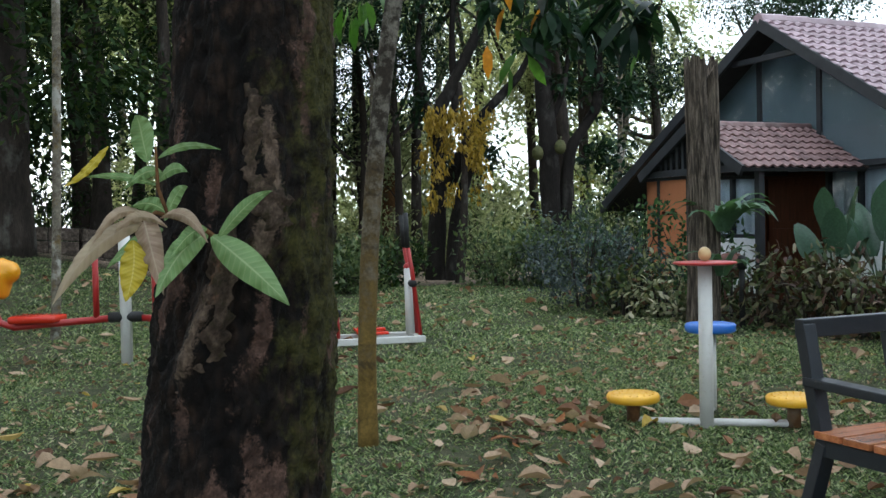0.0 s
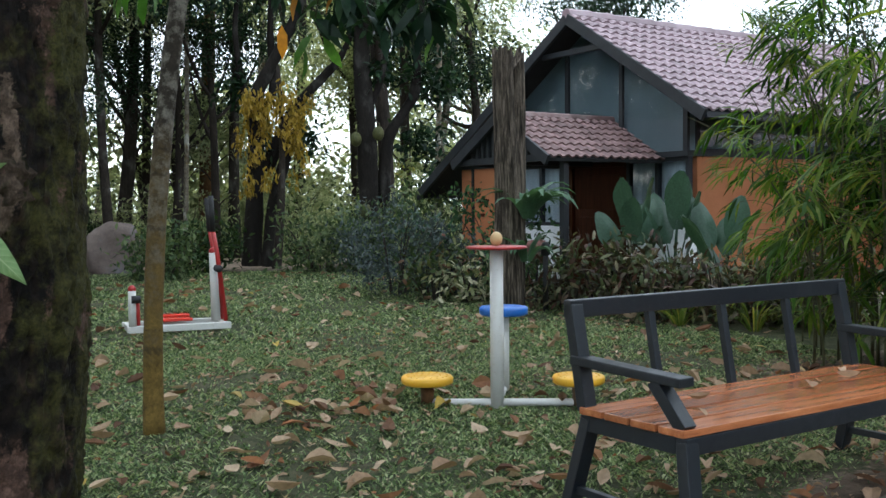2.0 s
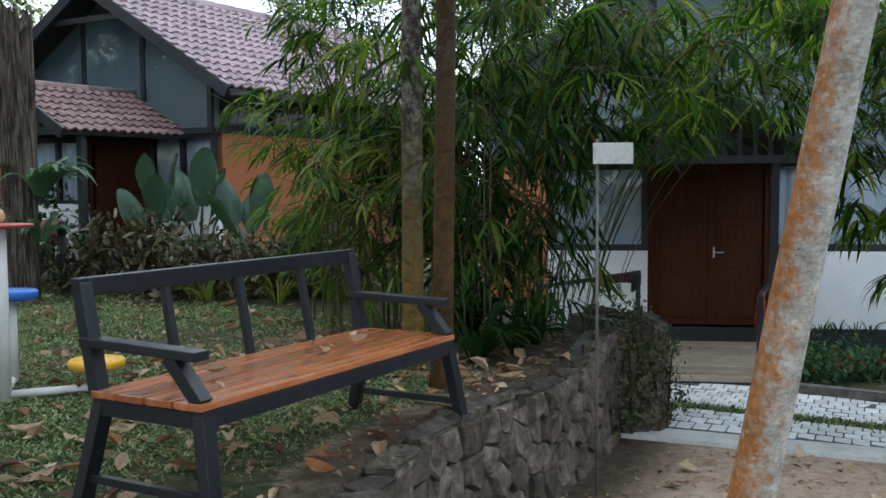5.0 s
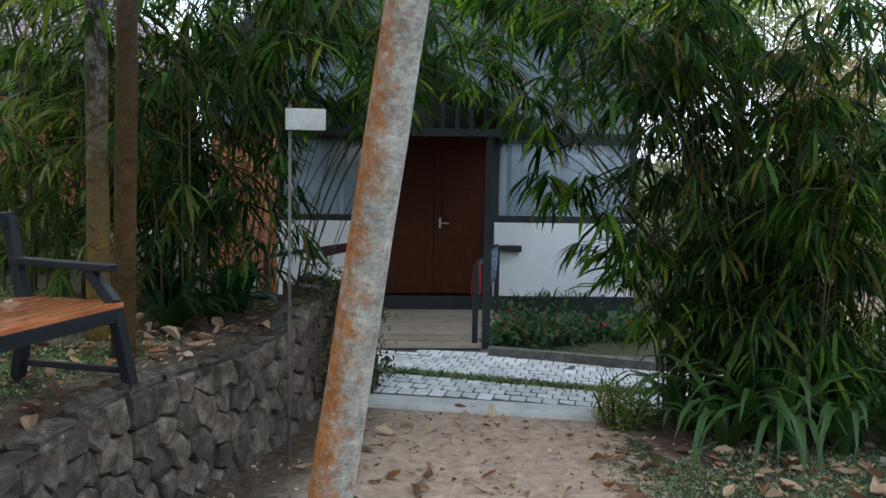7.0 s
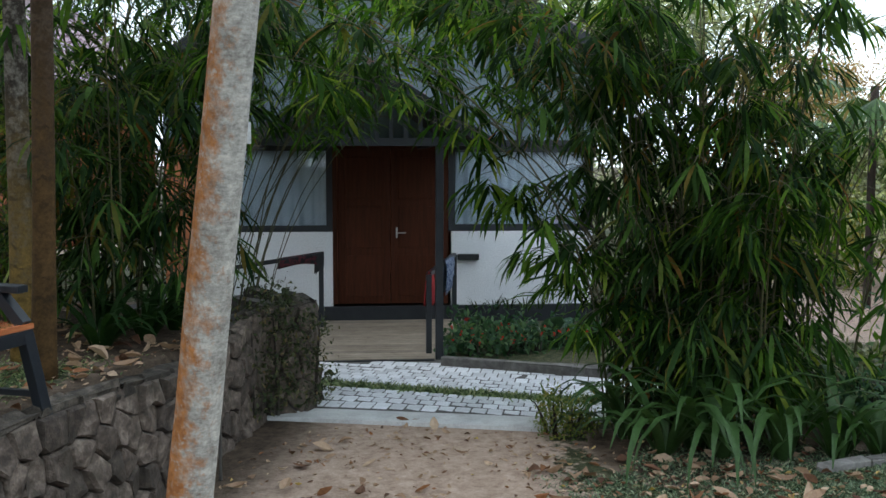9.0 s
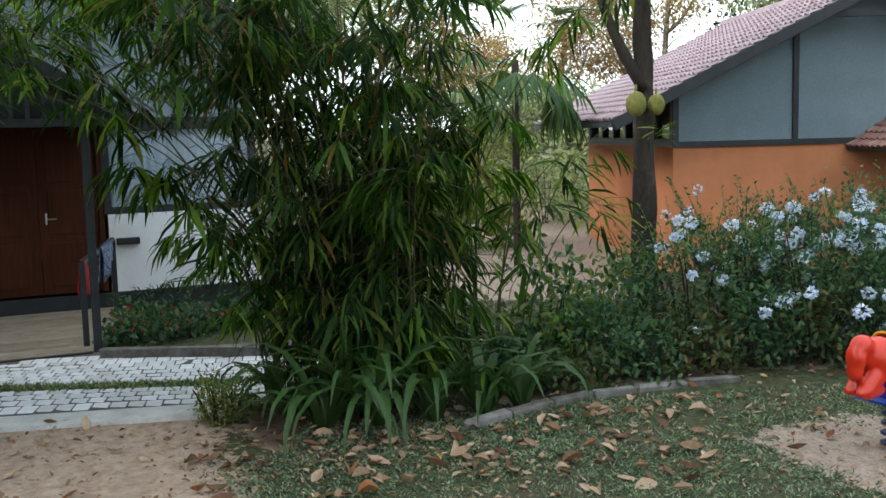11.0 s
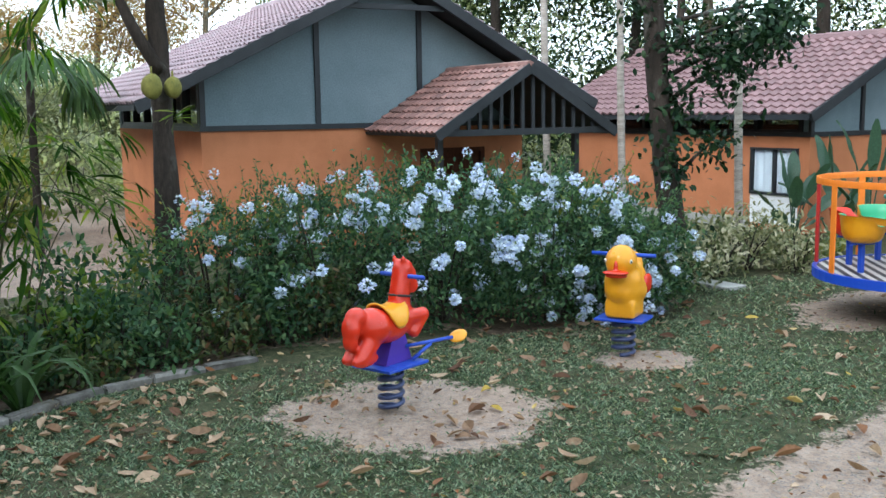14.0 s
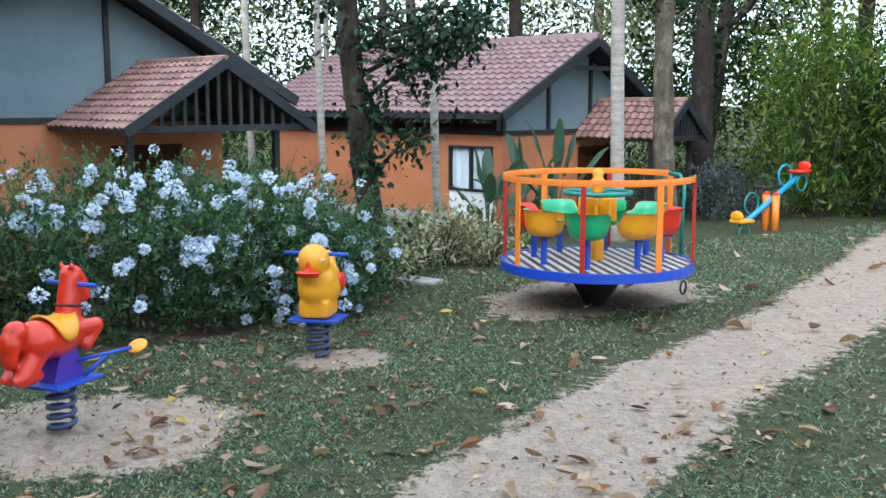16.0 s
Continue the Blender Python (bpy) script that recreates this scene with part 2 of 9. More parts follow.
GLASS, _nt, _b = node_mat("window_glass")
_b.inputs["Base Color"].default_value, _b.inputs["Roughness"].default_value = (0.85, 0.9, 0.92, 1), 0.02
_b.inputs["Transmission Weight"].default_value, _b.inputs["IOR"].default_value = 1.0, 1.45
CURTAIN = surface("sheer_curtain", [(0.3, (0.44, 0.5, 0.57)), (0.7, (0.6, 0.66, 0.72))], 3, 0.9, 80, 0.1, 0.002)
DARKROOM = surface("dark_room", [(0.3, (0.03, 0.03, 0.03)), (0.7, (0.06, 0.055, 0.05))], 3, 0.9)
def mango_bark():
    """Dark furrowed bark, with moss thick on the side away from the path."""
    m, nt, b = node_mat("mossy_dark_bark")
    big, mid, fine = tex(nt, 9, 7, 0.7, (1, 1, 0.4)), tex(nt, 26, 5, 0.7, (1, 1, 0.5)), tex(nt, 90, 4, 0.7)
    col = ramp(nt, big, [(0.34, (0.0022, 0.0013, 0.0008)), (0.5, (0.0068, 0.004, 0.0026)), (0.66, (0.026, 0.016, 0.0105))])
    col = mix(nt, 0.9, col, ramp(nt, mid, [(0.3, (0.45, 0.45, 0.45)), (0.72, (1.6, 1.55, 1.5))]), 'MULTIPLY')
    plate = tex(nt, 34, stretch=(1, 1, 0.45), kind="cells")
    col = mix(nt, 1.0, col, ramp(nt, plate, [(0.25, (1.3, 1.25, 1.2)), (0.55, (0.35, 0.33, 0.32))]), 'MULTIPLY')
    col = mix(nt, ramp(nt, tex(nt, 70, 5, 0.7), [(0.64, (0, 0, 0)), (0.72, (0.6, 0.6, 0.6))]), col, (0.07, 0.05, 0.04))
    tc = nt.nodes.new("ShaderNodeTexCoord")
    sp = nt.nodes.new("ShaderNodeSeparateXYZ")
    nt.links.new(tc.outputs["Object"], sp.inputs[0])
    k = math_node(nt, 'ADD', math_node(nt, 'MULTIPLY', sp.outputs[0], 1.1), math_node(nt, 'MULTIPLY', tex(nt, 6, 7, 0.75), 1.3))
    col = mix(nt, ramp(nt, k, [(0.79, (0, 0, 0)), (0.97, (0.85, 0.85, 0.85))]), col, ramp(nt, fine, [(0.3, (0.012, 0.013, 0.003)), (0.7, (0.07, 0.066, 0.016))]))
    # pale scaly wound wood and pinkish flaked patches, laid out by the trunk's own values
    speck = mix(nt, 0.3, tex(nt, 30, 6, 0.7, (1, 1, 0.7)), tex(nt, 120, 4, 0.7))
    for key, stops in (("pink", [(0.36, (0.02, 0.013, 0.01)), (0.5, (0.06, 0.034, 0.025)), (0.64, (0.15, 0.088, 0.065))]), ("scar", [(0.36, (0.02, 0.0145, 0.0105)), (0.5, (0.075, 0.052, 0.036)), (0.64, (0.16, 0.117, 0.085))])):
        at = nt.nodes.new("ShaderNodeAttribute")
        at.attribute_name = key
        k = math_node(nt, 'ADD', at.outputs["Fac"], math_node(nt, 'MULTIPLY', math_node(nt, 'SUBTRACT', tex(nt, 55, 6, 0.8), 0.5), 1.3))
        col = mix(nt, ramp(nt, k, [(0.0, (0, 0, 0)), (0.12, (0.9, 0.9, 0.9))]), col, ramp(nt, speck, stops))
    nt.links.new(col, b.inputs["Base Color"])
    b.inputs["Roughness"].default_value, b.inputs["Specular IOR Level"].default_value = 0.9, 0.2
    bump(nt, b, mix(nt, 0.5, mix(nt, 0.5, mid, fine), math_node(nt, 'SUBTRACT', 1.0, plate)), 1.0, 0.03)
    return m


def veined_leaf(name, c0, c1, vein, trans=0.35):
    """Large young leaf: pale midrib and side veins laid out on the blade, light coming through."""
    m, nt, b = node_mat(name)
    tc = nt.nodes.new("ShaderNodeTexCoord")
    sp = nt.nodes.new("ShaderNodeSeparateXYZ")
    nt.links.new(tc.outputs["UV"], sp.inputs[0])
    v = math_node(nt, 'ABSOLUTE', sp.outputs[1])
    ph = math_node(nt, 'ADD', math_node(nt, 'MULTIPLY', sp.outputs[0], 95.0), math_node(nt, 'MULTIPLY', v, -9.0))
    w = math_node(nt, 'SINE', ph)
    side = ramp(nt, w, [(0.6, (0, 0, 0)), (1.0, (0.35, 0.35, 0.35))])
    rib = ramp(nt, v, [(0.03, (1, 1, 1)), (0.09, (0, 0, 0))])
    n = tex(nt, 22, 5, 0.7)
    g = nt.nodes.new("ShaderNodeObjectInfo")
    col = mix(nt, math_node(nt, 'ADD', math_node(nt, 'MULTIPLY', n, 0.7), math_node(nt, 'MULTIPLY', g.outputs["Random"], 0.5), True), c0, c1)
    col = mix(nt, side, col, vein)
    col = mix(nt, rib, col, vein)
    col = mix(nt, ramp(nt, tex(nt, 60, 4, 0.7), [(0.7, (0, 0, 0)), (0.8, (0.4, 0.4, 0.4))]), col, (0.2, 0.15, 0.06))
    nt.links.new(col, b.inputs["Base Color"])
    b.inputs["Roughness"].default_value, b.inputs["Specular IOR Level"].default_value = 0.42, 0.4
    bump(nt, b, w, 0.22, 0.003)
    t = nt.nodes.new("ShaderNodeBsdfTranslucent")
    nt.links.new(col, t.inputs[0])
    ms = nt.nodes.new("ShaderNodeMixShader")
    ms.inputs[0].default_value = trans
    nt.links.new(b.outputs[0], ms.inputs[1])
    nt.links.new(t.outputs[0], ms.inputs[2])
    nt.links.new(ms.outputs[0], nt.nodes["Material Output"].inputs[0])
    return m


def ringed_bark(name, pale, dark, moss, foot, top):
    """Smooth slender bark with lichen, leaf-scar rings and a mossy ochre foot."""
    m, nt, b = node_mat(name)
    n, f = tex(nt, 13, 6, 0.7), tex(nt, 60, 4, 0.7)
    tc = nt.nodes.new("ShaderNodeTexCoord")
    sp = nt.nodes.new("ShaderNodeSeparateXYZ")
    nt.links.new(tc.outputs["Object"], sp.inputs[0])
    z = math_node(nt, 'MULTIPLY', math_node(nt, 'ADD', sp.outputs[2], math_node(nt, 'MULTIPLY', math_node(nt, 'SUBTRACT', tex(nt, 5, 5, 0.7), 0.5), 1.6)), 0.3)
    col = mix(nt, ramp(nt, n, [(0.46, (0, 0, 0)), (0.6, (1, 1, 1))]), dark, pale)
    low = ramp(nt, z, [(0.3 * foot, (1, 1, 1)), (0.3 * top, (0, 0, 0))])
    col = mix(nt, low, col, mix(nt, ramp(nt, n, [(0.4, (0, 0, 0)), (0.62, (1, 1, 1))]), moss, tuple(0.5 * c for c in moss)))
    col = mix(nt, 0.8, col, ramp(nt, f, [(0.3, (0.6, 0.6, 0.6)), (0.7, (1.3, 1.3, 1.3))]), 'MULTIPLY')
    ring = math_node(nt, 'SINE', math_node(nt, 'ADD', math_node(nt, 'MULTIPLY', sp.outputs[2], 46.0), math_node(nt, 'MULTIPLY', tex(nt, 3, 4, 0.6), 16.0)))
    rk = mix(nt, 1.0, ramp(nt, ring, [(0.8, (0, 0, 0)), (1.0, (0.55, 0.55, 0.55))]), ramp(nt, tex(nt, 11, 4, 0.6), [(0.45, (0, 0, 0)), (0.6, (1, 1, 1))]), 'MULTIPLY')
    col = mix(nt, rk, col, tuple(0.5 * c for c in dark))
    nt.links.new(col, b.inputs["Base Color"])
    b.inputs["Roughness"].default_value, b.inputs["Specular IOR Level"].default_value = 0.85, 0.2
    bump(nt, b, mix(nt, 0.4, f, rk), 0.7, 0.006)
    return m


def peeling_bark():
    """Pale smooth bark that peels to orange, more so to one side and towards the foot; limewashed foot and dark knots."""
    m, nt, b = node_mat("pale_peeling_bark")
    n, f = tex(nt, 42, 6, 0.7, (1, 1, 0.7)), tex(nt, 80, 4, 0.7)
    tc = nt.nodes.new("ShaderNodeTexCoord")
    sp = nt.nodes.new("ShaderNodeSeparateXYZ")
    nt.links.new(tc.outputs["Object"], sp.inputs[0])
    pale = ramp(nt, mix(nt, 0.5, tex(nt, 14, 5, 0.7), tex(nt, 46, 5, 0.75, (1, 1, 2.5))), [(0.36, (0.17, 0.155, 0.13)), (0.5, (0.37, 0.355, 0.32)), (0.64, (0.58, 0.55, 0.49))])
    rust = ramp(nt, tex(nt, 30, 4, 0.7), [(0.3, (0.22, 0.085, 0.025)), (0.7, (0.47, 0.2, 0.065))])
    # the peeled side faces the bench; peeling grows towards the foot
    k = math_node(nt, 'ADD', math_node(nt, 'MULTIPLY', math_node(nt, 'ADD', math_node(nt, 'MULTIPLY', math_node(nt, 'ADD', sp.outputs[1], math_node(nt, 'MULTIPLY', sp.outputs[2], 0.25)), 0.88), math_node(nt, 'MULTIPLY', math_node(nt, 'ADD', sp.outputs[0], math_node(nt, 'MULTIPLY', sp.outputs[2], 0.127)), -0.48)), 6.0), math_node(nt, 'MULTIPLY', n, 0.95))
    k = math_node(nt, 'SUBTRACT', k, math_node(nt, 'MULTIPLY', math_node(nt, 'SUBTRACT', sp.outputs[2], 1.5), 0.12))
    col = mix(nt, ramp(nt, math_node(nt, 'ADD', k, math_node(nt, 'MULTIPLY', math_node(nt, 'SUBTRACT', tex(nt, 17, 6, 0.75), 0.5), 1.5)), [(0.3, (0, 0, 0)), (0.46, (0.5, 0.5, 0.5)), (0.72, (1, 1, 1))]), pale, rust)
    col = mix(nt, ramp(nt, tex(nt, 36, 5, 0.7), [(0.58, (0, 0, 0)), (0.66, (0.75, 0.75, 0.75))]), col, (0.45, 0.43, 0.39))
    col = mix(nt, 0.8, col, ramp(nt, f, [(0.3, (0.7, 0.7, 0.7)), (0.7, (1.2, 1.2, 1.2))]), 'MULTIPLY')
    col = mix(nt, ramp(nt, tex(nt, 9, 2, 0.5), [(0.7, (0, 0, 0)), (0.74, (0.9, 0.9, 0.9))]), col, (0.03, 0.02, 0.014))
    lime = math_node(nt, 'ADD', sp.outputs[2], math_node(nt, 'MULTIPLY', tex(nt, 8, 4, 0.6), 0.7))
    col = mix(nt, ramp(nt, lime, [(0.5, (0.85, 0.85, 0.85)), (0.55, (0, 0, 0))]), col, (0.6, 0.6, 0.57))
    nt.links.new(col, b.inputs["Base Color"])
    b.inputs["Roughness"].default_value, b.inputs["Specular IOR Level"].default_value = 0.8, 0.25
    bump(nt, b, mix(nt, 0.5, n, f), 0.6, 0.006)
    return m


BARK_MANGO = mango_bark()
BARK_RINGED = ringed_bark("lichened_slim_bark", (0.165, 0.15, 0.123), (0.034, 0.027, 0.02), (0.17, 0.11, 0.028), 0.4, 1.7)
BARK_OCHRE = ringed_bark("ochre_slim_bark", (0.075, 0.055, 0.038), (0.018, 0.012, 0.008), (0.075, 0.042, 0.014), 1.0, 2.6)
BARK_DARK = bark("dark_forest_bark", [(0.3, (0.014, 0.011, 0.009)), (0.7, (0.055, 0.043, 0.035))], 5, (1, 1, 0.3), 0.03, (0.12, 0.115, 0.1))
BARK_GREY = bark("grey_lichen_bark", [(0.36, (0.07, 0.055, 0.038)), (0.64, (0.24, 0.215, 0.17))], 11, (1, 1, 1.2), 0.01, (0.38, 0.37, 0.33), (0.15, 0.1, 0.025), (0.54, 0.6))
BARK_BROWN = bark("ochre_brown_bark", [(0.3, (0.07, 0.035, 0.014)), (0.7, (0.17, 0.085, 0.035))], 6, (1, 1, 0.8), 0.008, (0.14, 0.12, 0.09))
BARK_PALE = peeling_bark()
BARK_SCARRED = bark("scarred_brown_bark", [(0.32, (0.045, 0.035, 0.027)), (0.5, (0.11, 0.086, 0.066)), (0.68, (0.22, 0.175, 0.135))], 7, (1, 1, 0.45), 0.04, (0.3, 0.26, 0.21), (0.055, 0.058, 0.026), (0.58, 0.7))
BARK_BLACK = bark("blackish_crooked_bark", [(0.3, (0.005, 0.004, 0.0034)), (0.7, (0.021, 0.017, 0.014))], 5, (1, 1, 0.3), 0.03, (0.055, 0.052, 0.046))
BARK_SCALY = bark("pale_scaly_wound_bark", [(0.34, (0.02, 0.0135, 0.009)), (0.5, (0.066, 0.045, 0.031)), (0.66, (0.14, 0.1, 0.072))], 34, (1, 1, 0.8), 0.03, (0.17, 0.085, 0.05), (0.03, 0.028, 0.01), (0.62, 0.72))
BARK_PALM = bark("ringed_palm_bark", [(0.3, (0.2, 0.175, 0.15)), (0.7, (0.42, 0.38, 0.34))], 5, (0.5, 0.5, 3), 0.008, (0.5, 0.47, 0.44))
SNAGWOOD = bark("weathered_dead_wood", [(0.34, (0.012, 0.0095, 0.0075)), (0.48, (0.07, 0.055, 0.042)), (0.64, (0.24, 0.195, 0.152))], 13, (2.4, 2.4, 0.22), 0.05)
LEAF_FOREST = leaf("forest_leaf", [(0, (0.009, 0.02, 0.008)), (0.5, (0.022, 0.048, 0.015)), (0.85, (0.045, 0.085, 0.025)), (1, (0.1, 0.12, 0.03))], 0.5, 0.28, 0.2)
LEAF_DEEP = leaf("deep_green_leaf", [(0, (0.008, 0.022, 0.013)), (0.6, (0.02, 0.05, 0.024)), (1, (0.045, 0.085, 0.035))], 0.4, 0.25)
LEAF_SUN = leaf("yellow_green_leaf", [(0, (0.07, 0.12, 0.025)), (0.5, (0.15, 0.2, 0.045)), (1, (0.32, 0.28, 0.07))], 0.5, 0.4)
LEAF_GOLD = leaf("golden_leaf", [(0, (0.2, 0.14, 0.02)), (0.6, (0.45, 0.3, 0.045)), (1, (0.6, 0.42, 0.1))], 0.5, 0.4)
LEAF_RUST = leaf("pale_rust_leaf", [(0, (0.28, 0.16, 0.07)), (0.6, (0.46, 0.3, 0.15)), (1, (0.55, 0.45, 0.22))], 0.6, 0.35)
LEAF_BAMBOO = leaf("bamboo_leaf", [(0, (0.008, 0.023, 0.008)), (0.5, (0.025, 0.056, 0.015)), (0.86, (0.075, 0.145, 0.028)), (0.95, (0.13, 0.11, 0.025)), (1, (0.26, 0.11, 0.035))], 0.55, 0.42, 0.1)
LEAF_BAMBOO_LIGHT = leaf("light_bamboo_leaf", [(0, (0.03, 0.085, 0.012)), (0.5, (0.1, 0.19, 0.025)), (1, (0.24, 0.27, 0.06))], 0.45, 0.45)
LEAF_BANANA = leaf("banana_leaf", [(0, (0.03, 0.075, 0.042)), (0.6, (0.065, 0.125, 0.08)), (1, (0.13, 0.2, 0.14))], 0.3, 0.2, 0.5)
LEAF_SHRUB = leaf("mixed_shrub_leaf", [(0, (0.03, 0.05, 0.02)), (0.5, (0.065, 0.1, 0.036)), (0.8, (0.13, 0.145, 0.055)), (1, (0.15, 0.06, 0.04))], 0.5, 0.25)
LEAF_GREYBUSH = leaf("blue_grey_leaf", [(0, (0.03, 0.045, 0.045)), (0.6, (0.07, 0.095, 0.095)), (1, (0.13, 0.15, 0.15))], 0.5, 0.2)
LEAF_CROTON = leaf("maroon_croton_leaf", [(0, (0.03, 0.028, 0.016)), (0.3, (0.1, 0.048, 0.036)), (0.55, (0.05, 0.072, 0.03)), (0.82, (0.12, 0.14, 0.06)), (1, (0.34, 0.26, 0.19))], 0.45, 0.2)
LEAF_PLUMBAGO = leaf("plumbago_leaf", [(0, (0.02, 0.055, 0.03)), (0.6, (0.068, 0.14, 0.068)), (1, (0.16, 0.25, 0.115))], 0.5, 0.4)
LEAF_VARIEGATED = leaf("cream_variegated_leaf", [(0, (0.06, 0.09, 0.035)), (0.5, (0.26, 0.27, 0.15)), (1, (0.55, 0.51, 0.37))], 0.5, 0.25)
PETAL = leaf("pale_blue_petal", [(0, (0.5, 0.57, 0.93)), (1, (0.77, 0.82, 0.99))], 0.7, 0.3, shade=1.0)
LEAF_DRY = leaf("dry_fallen_leaf", [(0, (0.09, 0.048, 0.032)), (0.2, (0.2, 0.105, 0.062)), (0.25, (0.28, 0.115, 0.045)), (0.3, (0.24, 0.15, 0.095)), (0.5, (0.32, 0.21, 0.135)), (0.78, (0.42, 0.3, 0.205)), (0.95, (0.52, 0.39, 0.28)), (1, (0.5, 0.36, 0.08))], 0.75, 0.12, shade=1.0)
GRASS = leaf("lawn_blade", [(0, (0.022, 0.04, 0.017)), (0.45, (0.125, 0.185, 0.08)), (0.72, (0.26, 0.335, 0.16)), (0.9, (0.38, 0.43, 0.24)), (1, (0.47, 0.43, 0.29))], 0.45, 0.3, shade=1.0)
GRASS_COOL = leaf("blue_green_lawn_blade", [(0, (0.03, 0.052, 0.031)), (0.4, (0.105, 0.16, 0.098)), (0.72, (0.215, 0.28, 0.185)), (0.9, (0.3, 0.35, 0.23)), (1, (0.4, 0.37, 0.26))], 0.5, 0.3, shade=1.0)
YOUNG_GREEN = veined_leaf("fresh_mango_leaf", (0.1, 0.19, 0.055), (0.2, 0.32, 0.12), (0.3, 0.4, 0.18))
YOUNG_GREEN2 = leaf("fresh_hanging_leaf", [(0, (0.05, 0.13, 0.02)), (1, (0.1, 0.22, 0.04))], 0.35, 0.5, 0.4)
LEAF_HANG = leaf("dark_hanging_leaf", [(0, (0.006, 0.018, 0.012)), (0.7, (0.016, 0.042, 0.02)), (1, (0.035, 0.08, 0.025))], 0.35, 0.3, 0.4)
YOUNG_PINK = veined_leaf("limp_pink_leaf", (0.27, 0.16, 0.12), (0.4, 0.33, 0.21), (0.42, 0.33, 0.23))
YOUNG_YELLOW = veined_leaf("yellow_mango_leaf", (0.42, 0.32, 0.02), (0.52, 0.41, 0.03), (0.56, 0.46, 0.1))
LEAF_CREEPER = leaf("creeper_leaf", [(0, (0.022, 0.034, 0.013)), (0.6, (0.062, 0.08, 0.032)), (0.9, (0.13, 0.13, 0.055)), (1, (0.24, 0.17, 0.09))], 0.5, 0.2)
RED_PETAL = leaf("red_petal", [(0, (0.5, 0.02, 0.02)), (1, (0.6, 0.06, 0.03))], 0.5, 0.3, shade=1.0)
# far leaves: sunlit haze is put into the colour, paler than real foliage
LEAF_HAZED = leaf("haze_paled_far_leaf", [(0, (0.15, 0.175, 0.115)), (0.5, (0.35, 0.385, 0.27)), (1, (0.6, 0.61, 0.46))], 0.6, 0.6)
LEAF_EDGE = leaf("wood_edge_leaf", [(0, (0.035, 0.062, 0.03)), (0.5, (0.085, 0.13, 0.058)), (1, (0.2, 0.24, 0.12))], 0.5, 0.35)
LEAF_STRAP = leaf("strap_lily_leaf", [(0, (0.026, 0.06, 0.018)), (0.6, (0.065, 0.13, 0.036)), (0.9, (0.13, 0.21, 0.07)), (1, (0.32, 0.24, 0.11))], 0.4, 0.25, 0.4)
LEAF_FERN = leaf("pale_fern_leaf", [(0, (0.06, 0.13, 0.07)), (1, (0.16, 0.27, 0.17))], 0.4, 0.3)
LEAF_BAMBOO_MID = leaf("mid_bamboo_leaf", [(0, (0.01, 0.028, 0.005)), (0.5, (0.034, 0.086, 0.011)), (0.85, (0.11, 0.21, 0.026)), (1, (0.27, 0.32, 0.05))], 0.55, 0.55, 0.1)
ORANGE_LEAF = leaf("orange_hanging_leaf", [(0, (0.5, 0.18, 0.015)), (1, (0.6, 0.26, 0.03))], 0.4, 0.45)
UNRIPE = surface("unripe_jackfruit_rind", [(0.3, (0.035, 0.04, 0.01)), (0.7, (0.09, 0.09, 0.022))], 9, 0.7, 90, 0.9, 0.02)
JACKFRUIT = surface("jackfruit_rind", [(0.3, (0.12, 0.12, 0.02)), (0.7, (0.26, 0.24, 0.05))], 9, 0.7, 90, 0.9, 0.02)


# ---------------------------------------------------------------- mesh helpers
def mesh(name, verts, faces, mat, smooth=False):
    me = bpy.data.meshes.new(name)
    me.from_pydata([tuple(v) for v in verts], [], [tuple(f) for f in faces])
    me.materials.append(mat)
    if smooth:
        me.shade_smooth()
    return me


def part(name, bm, mat, parent=None, label="", smooth=False):
    """Links a bmesh as one mesh object, under a thing or a part."""
    bmesh.ops.recalc_face_normals(bm, faces=bm.faces[:])
    me = bpy.data.meshes.new(name)
    bm.to_mesh(me)
    bm.free()
    return part_mesh(name, me, mat, parent, label, smooth)


def part_mesh(name, me, mat, parent=None, label="", smooth=False):
    if mat is not None and not me.materials:
        me.materials.append(mat)
    if smooth:
        me.shade_smooth()
    ob = new(name, me)
    if parent is not None:
        ob.parent = parent
    if label:
        tagged(ob, label)
    return ob


def thing(name, label, category, m=None, group="", kind=""):
    """An empty at a thing's base that parents its parts."""
    ob = new(name)
    ob.empty_display_size = 0.1
    ob.matrix_basis = m if m is not None else Matrix()
    return tagged(ob, label, category, group, kind)


def box(bm, x0, x1, y0, y1, z0, z1, bev=0.0, m=None):
    c = Vector(((x0 + x1) / 2, (y0 + y1) / 2, (z0 + z1) / 2))
    vs = bmesh.ops.create_cube(bm, size=1.0, matrix=(m or Matrix()) @ Matrix.Translation(c) @ Matrix.Diagonal((x1 - x0, y1 - y0, z1 - z0, 1)))["verts"]
    if bev:
        es = list({e for v in vs for e in v.link_edges})
        bmesh.ops.bevel(bm, geom=es, offset=bev, segments=2, affect='EDGES', profile=0.6)
    return bm


def beam(bm, a, b, w, h, bev=0.0, up=(0, 0, 1)):
    """A square bar from a to b: w across, h along up."""
    a, b = Vector(a), Vector(b)
    d = (b - a)
    z = d.normalized()
    x = z.cross(Vector(up))
    x = x.normalized() if x.length > 1e-4 else Vector((1, 0, 0))
    y = x.cross(z)
    m = Matrix((x, y, z)).transposed().to_4x4()
    m.translation = (a + b) / 2
    return box(bm, -w / 2, w / 2, -h / 2, h / 2, -d.length / 2, d.length / 2, bev, m)


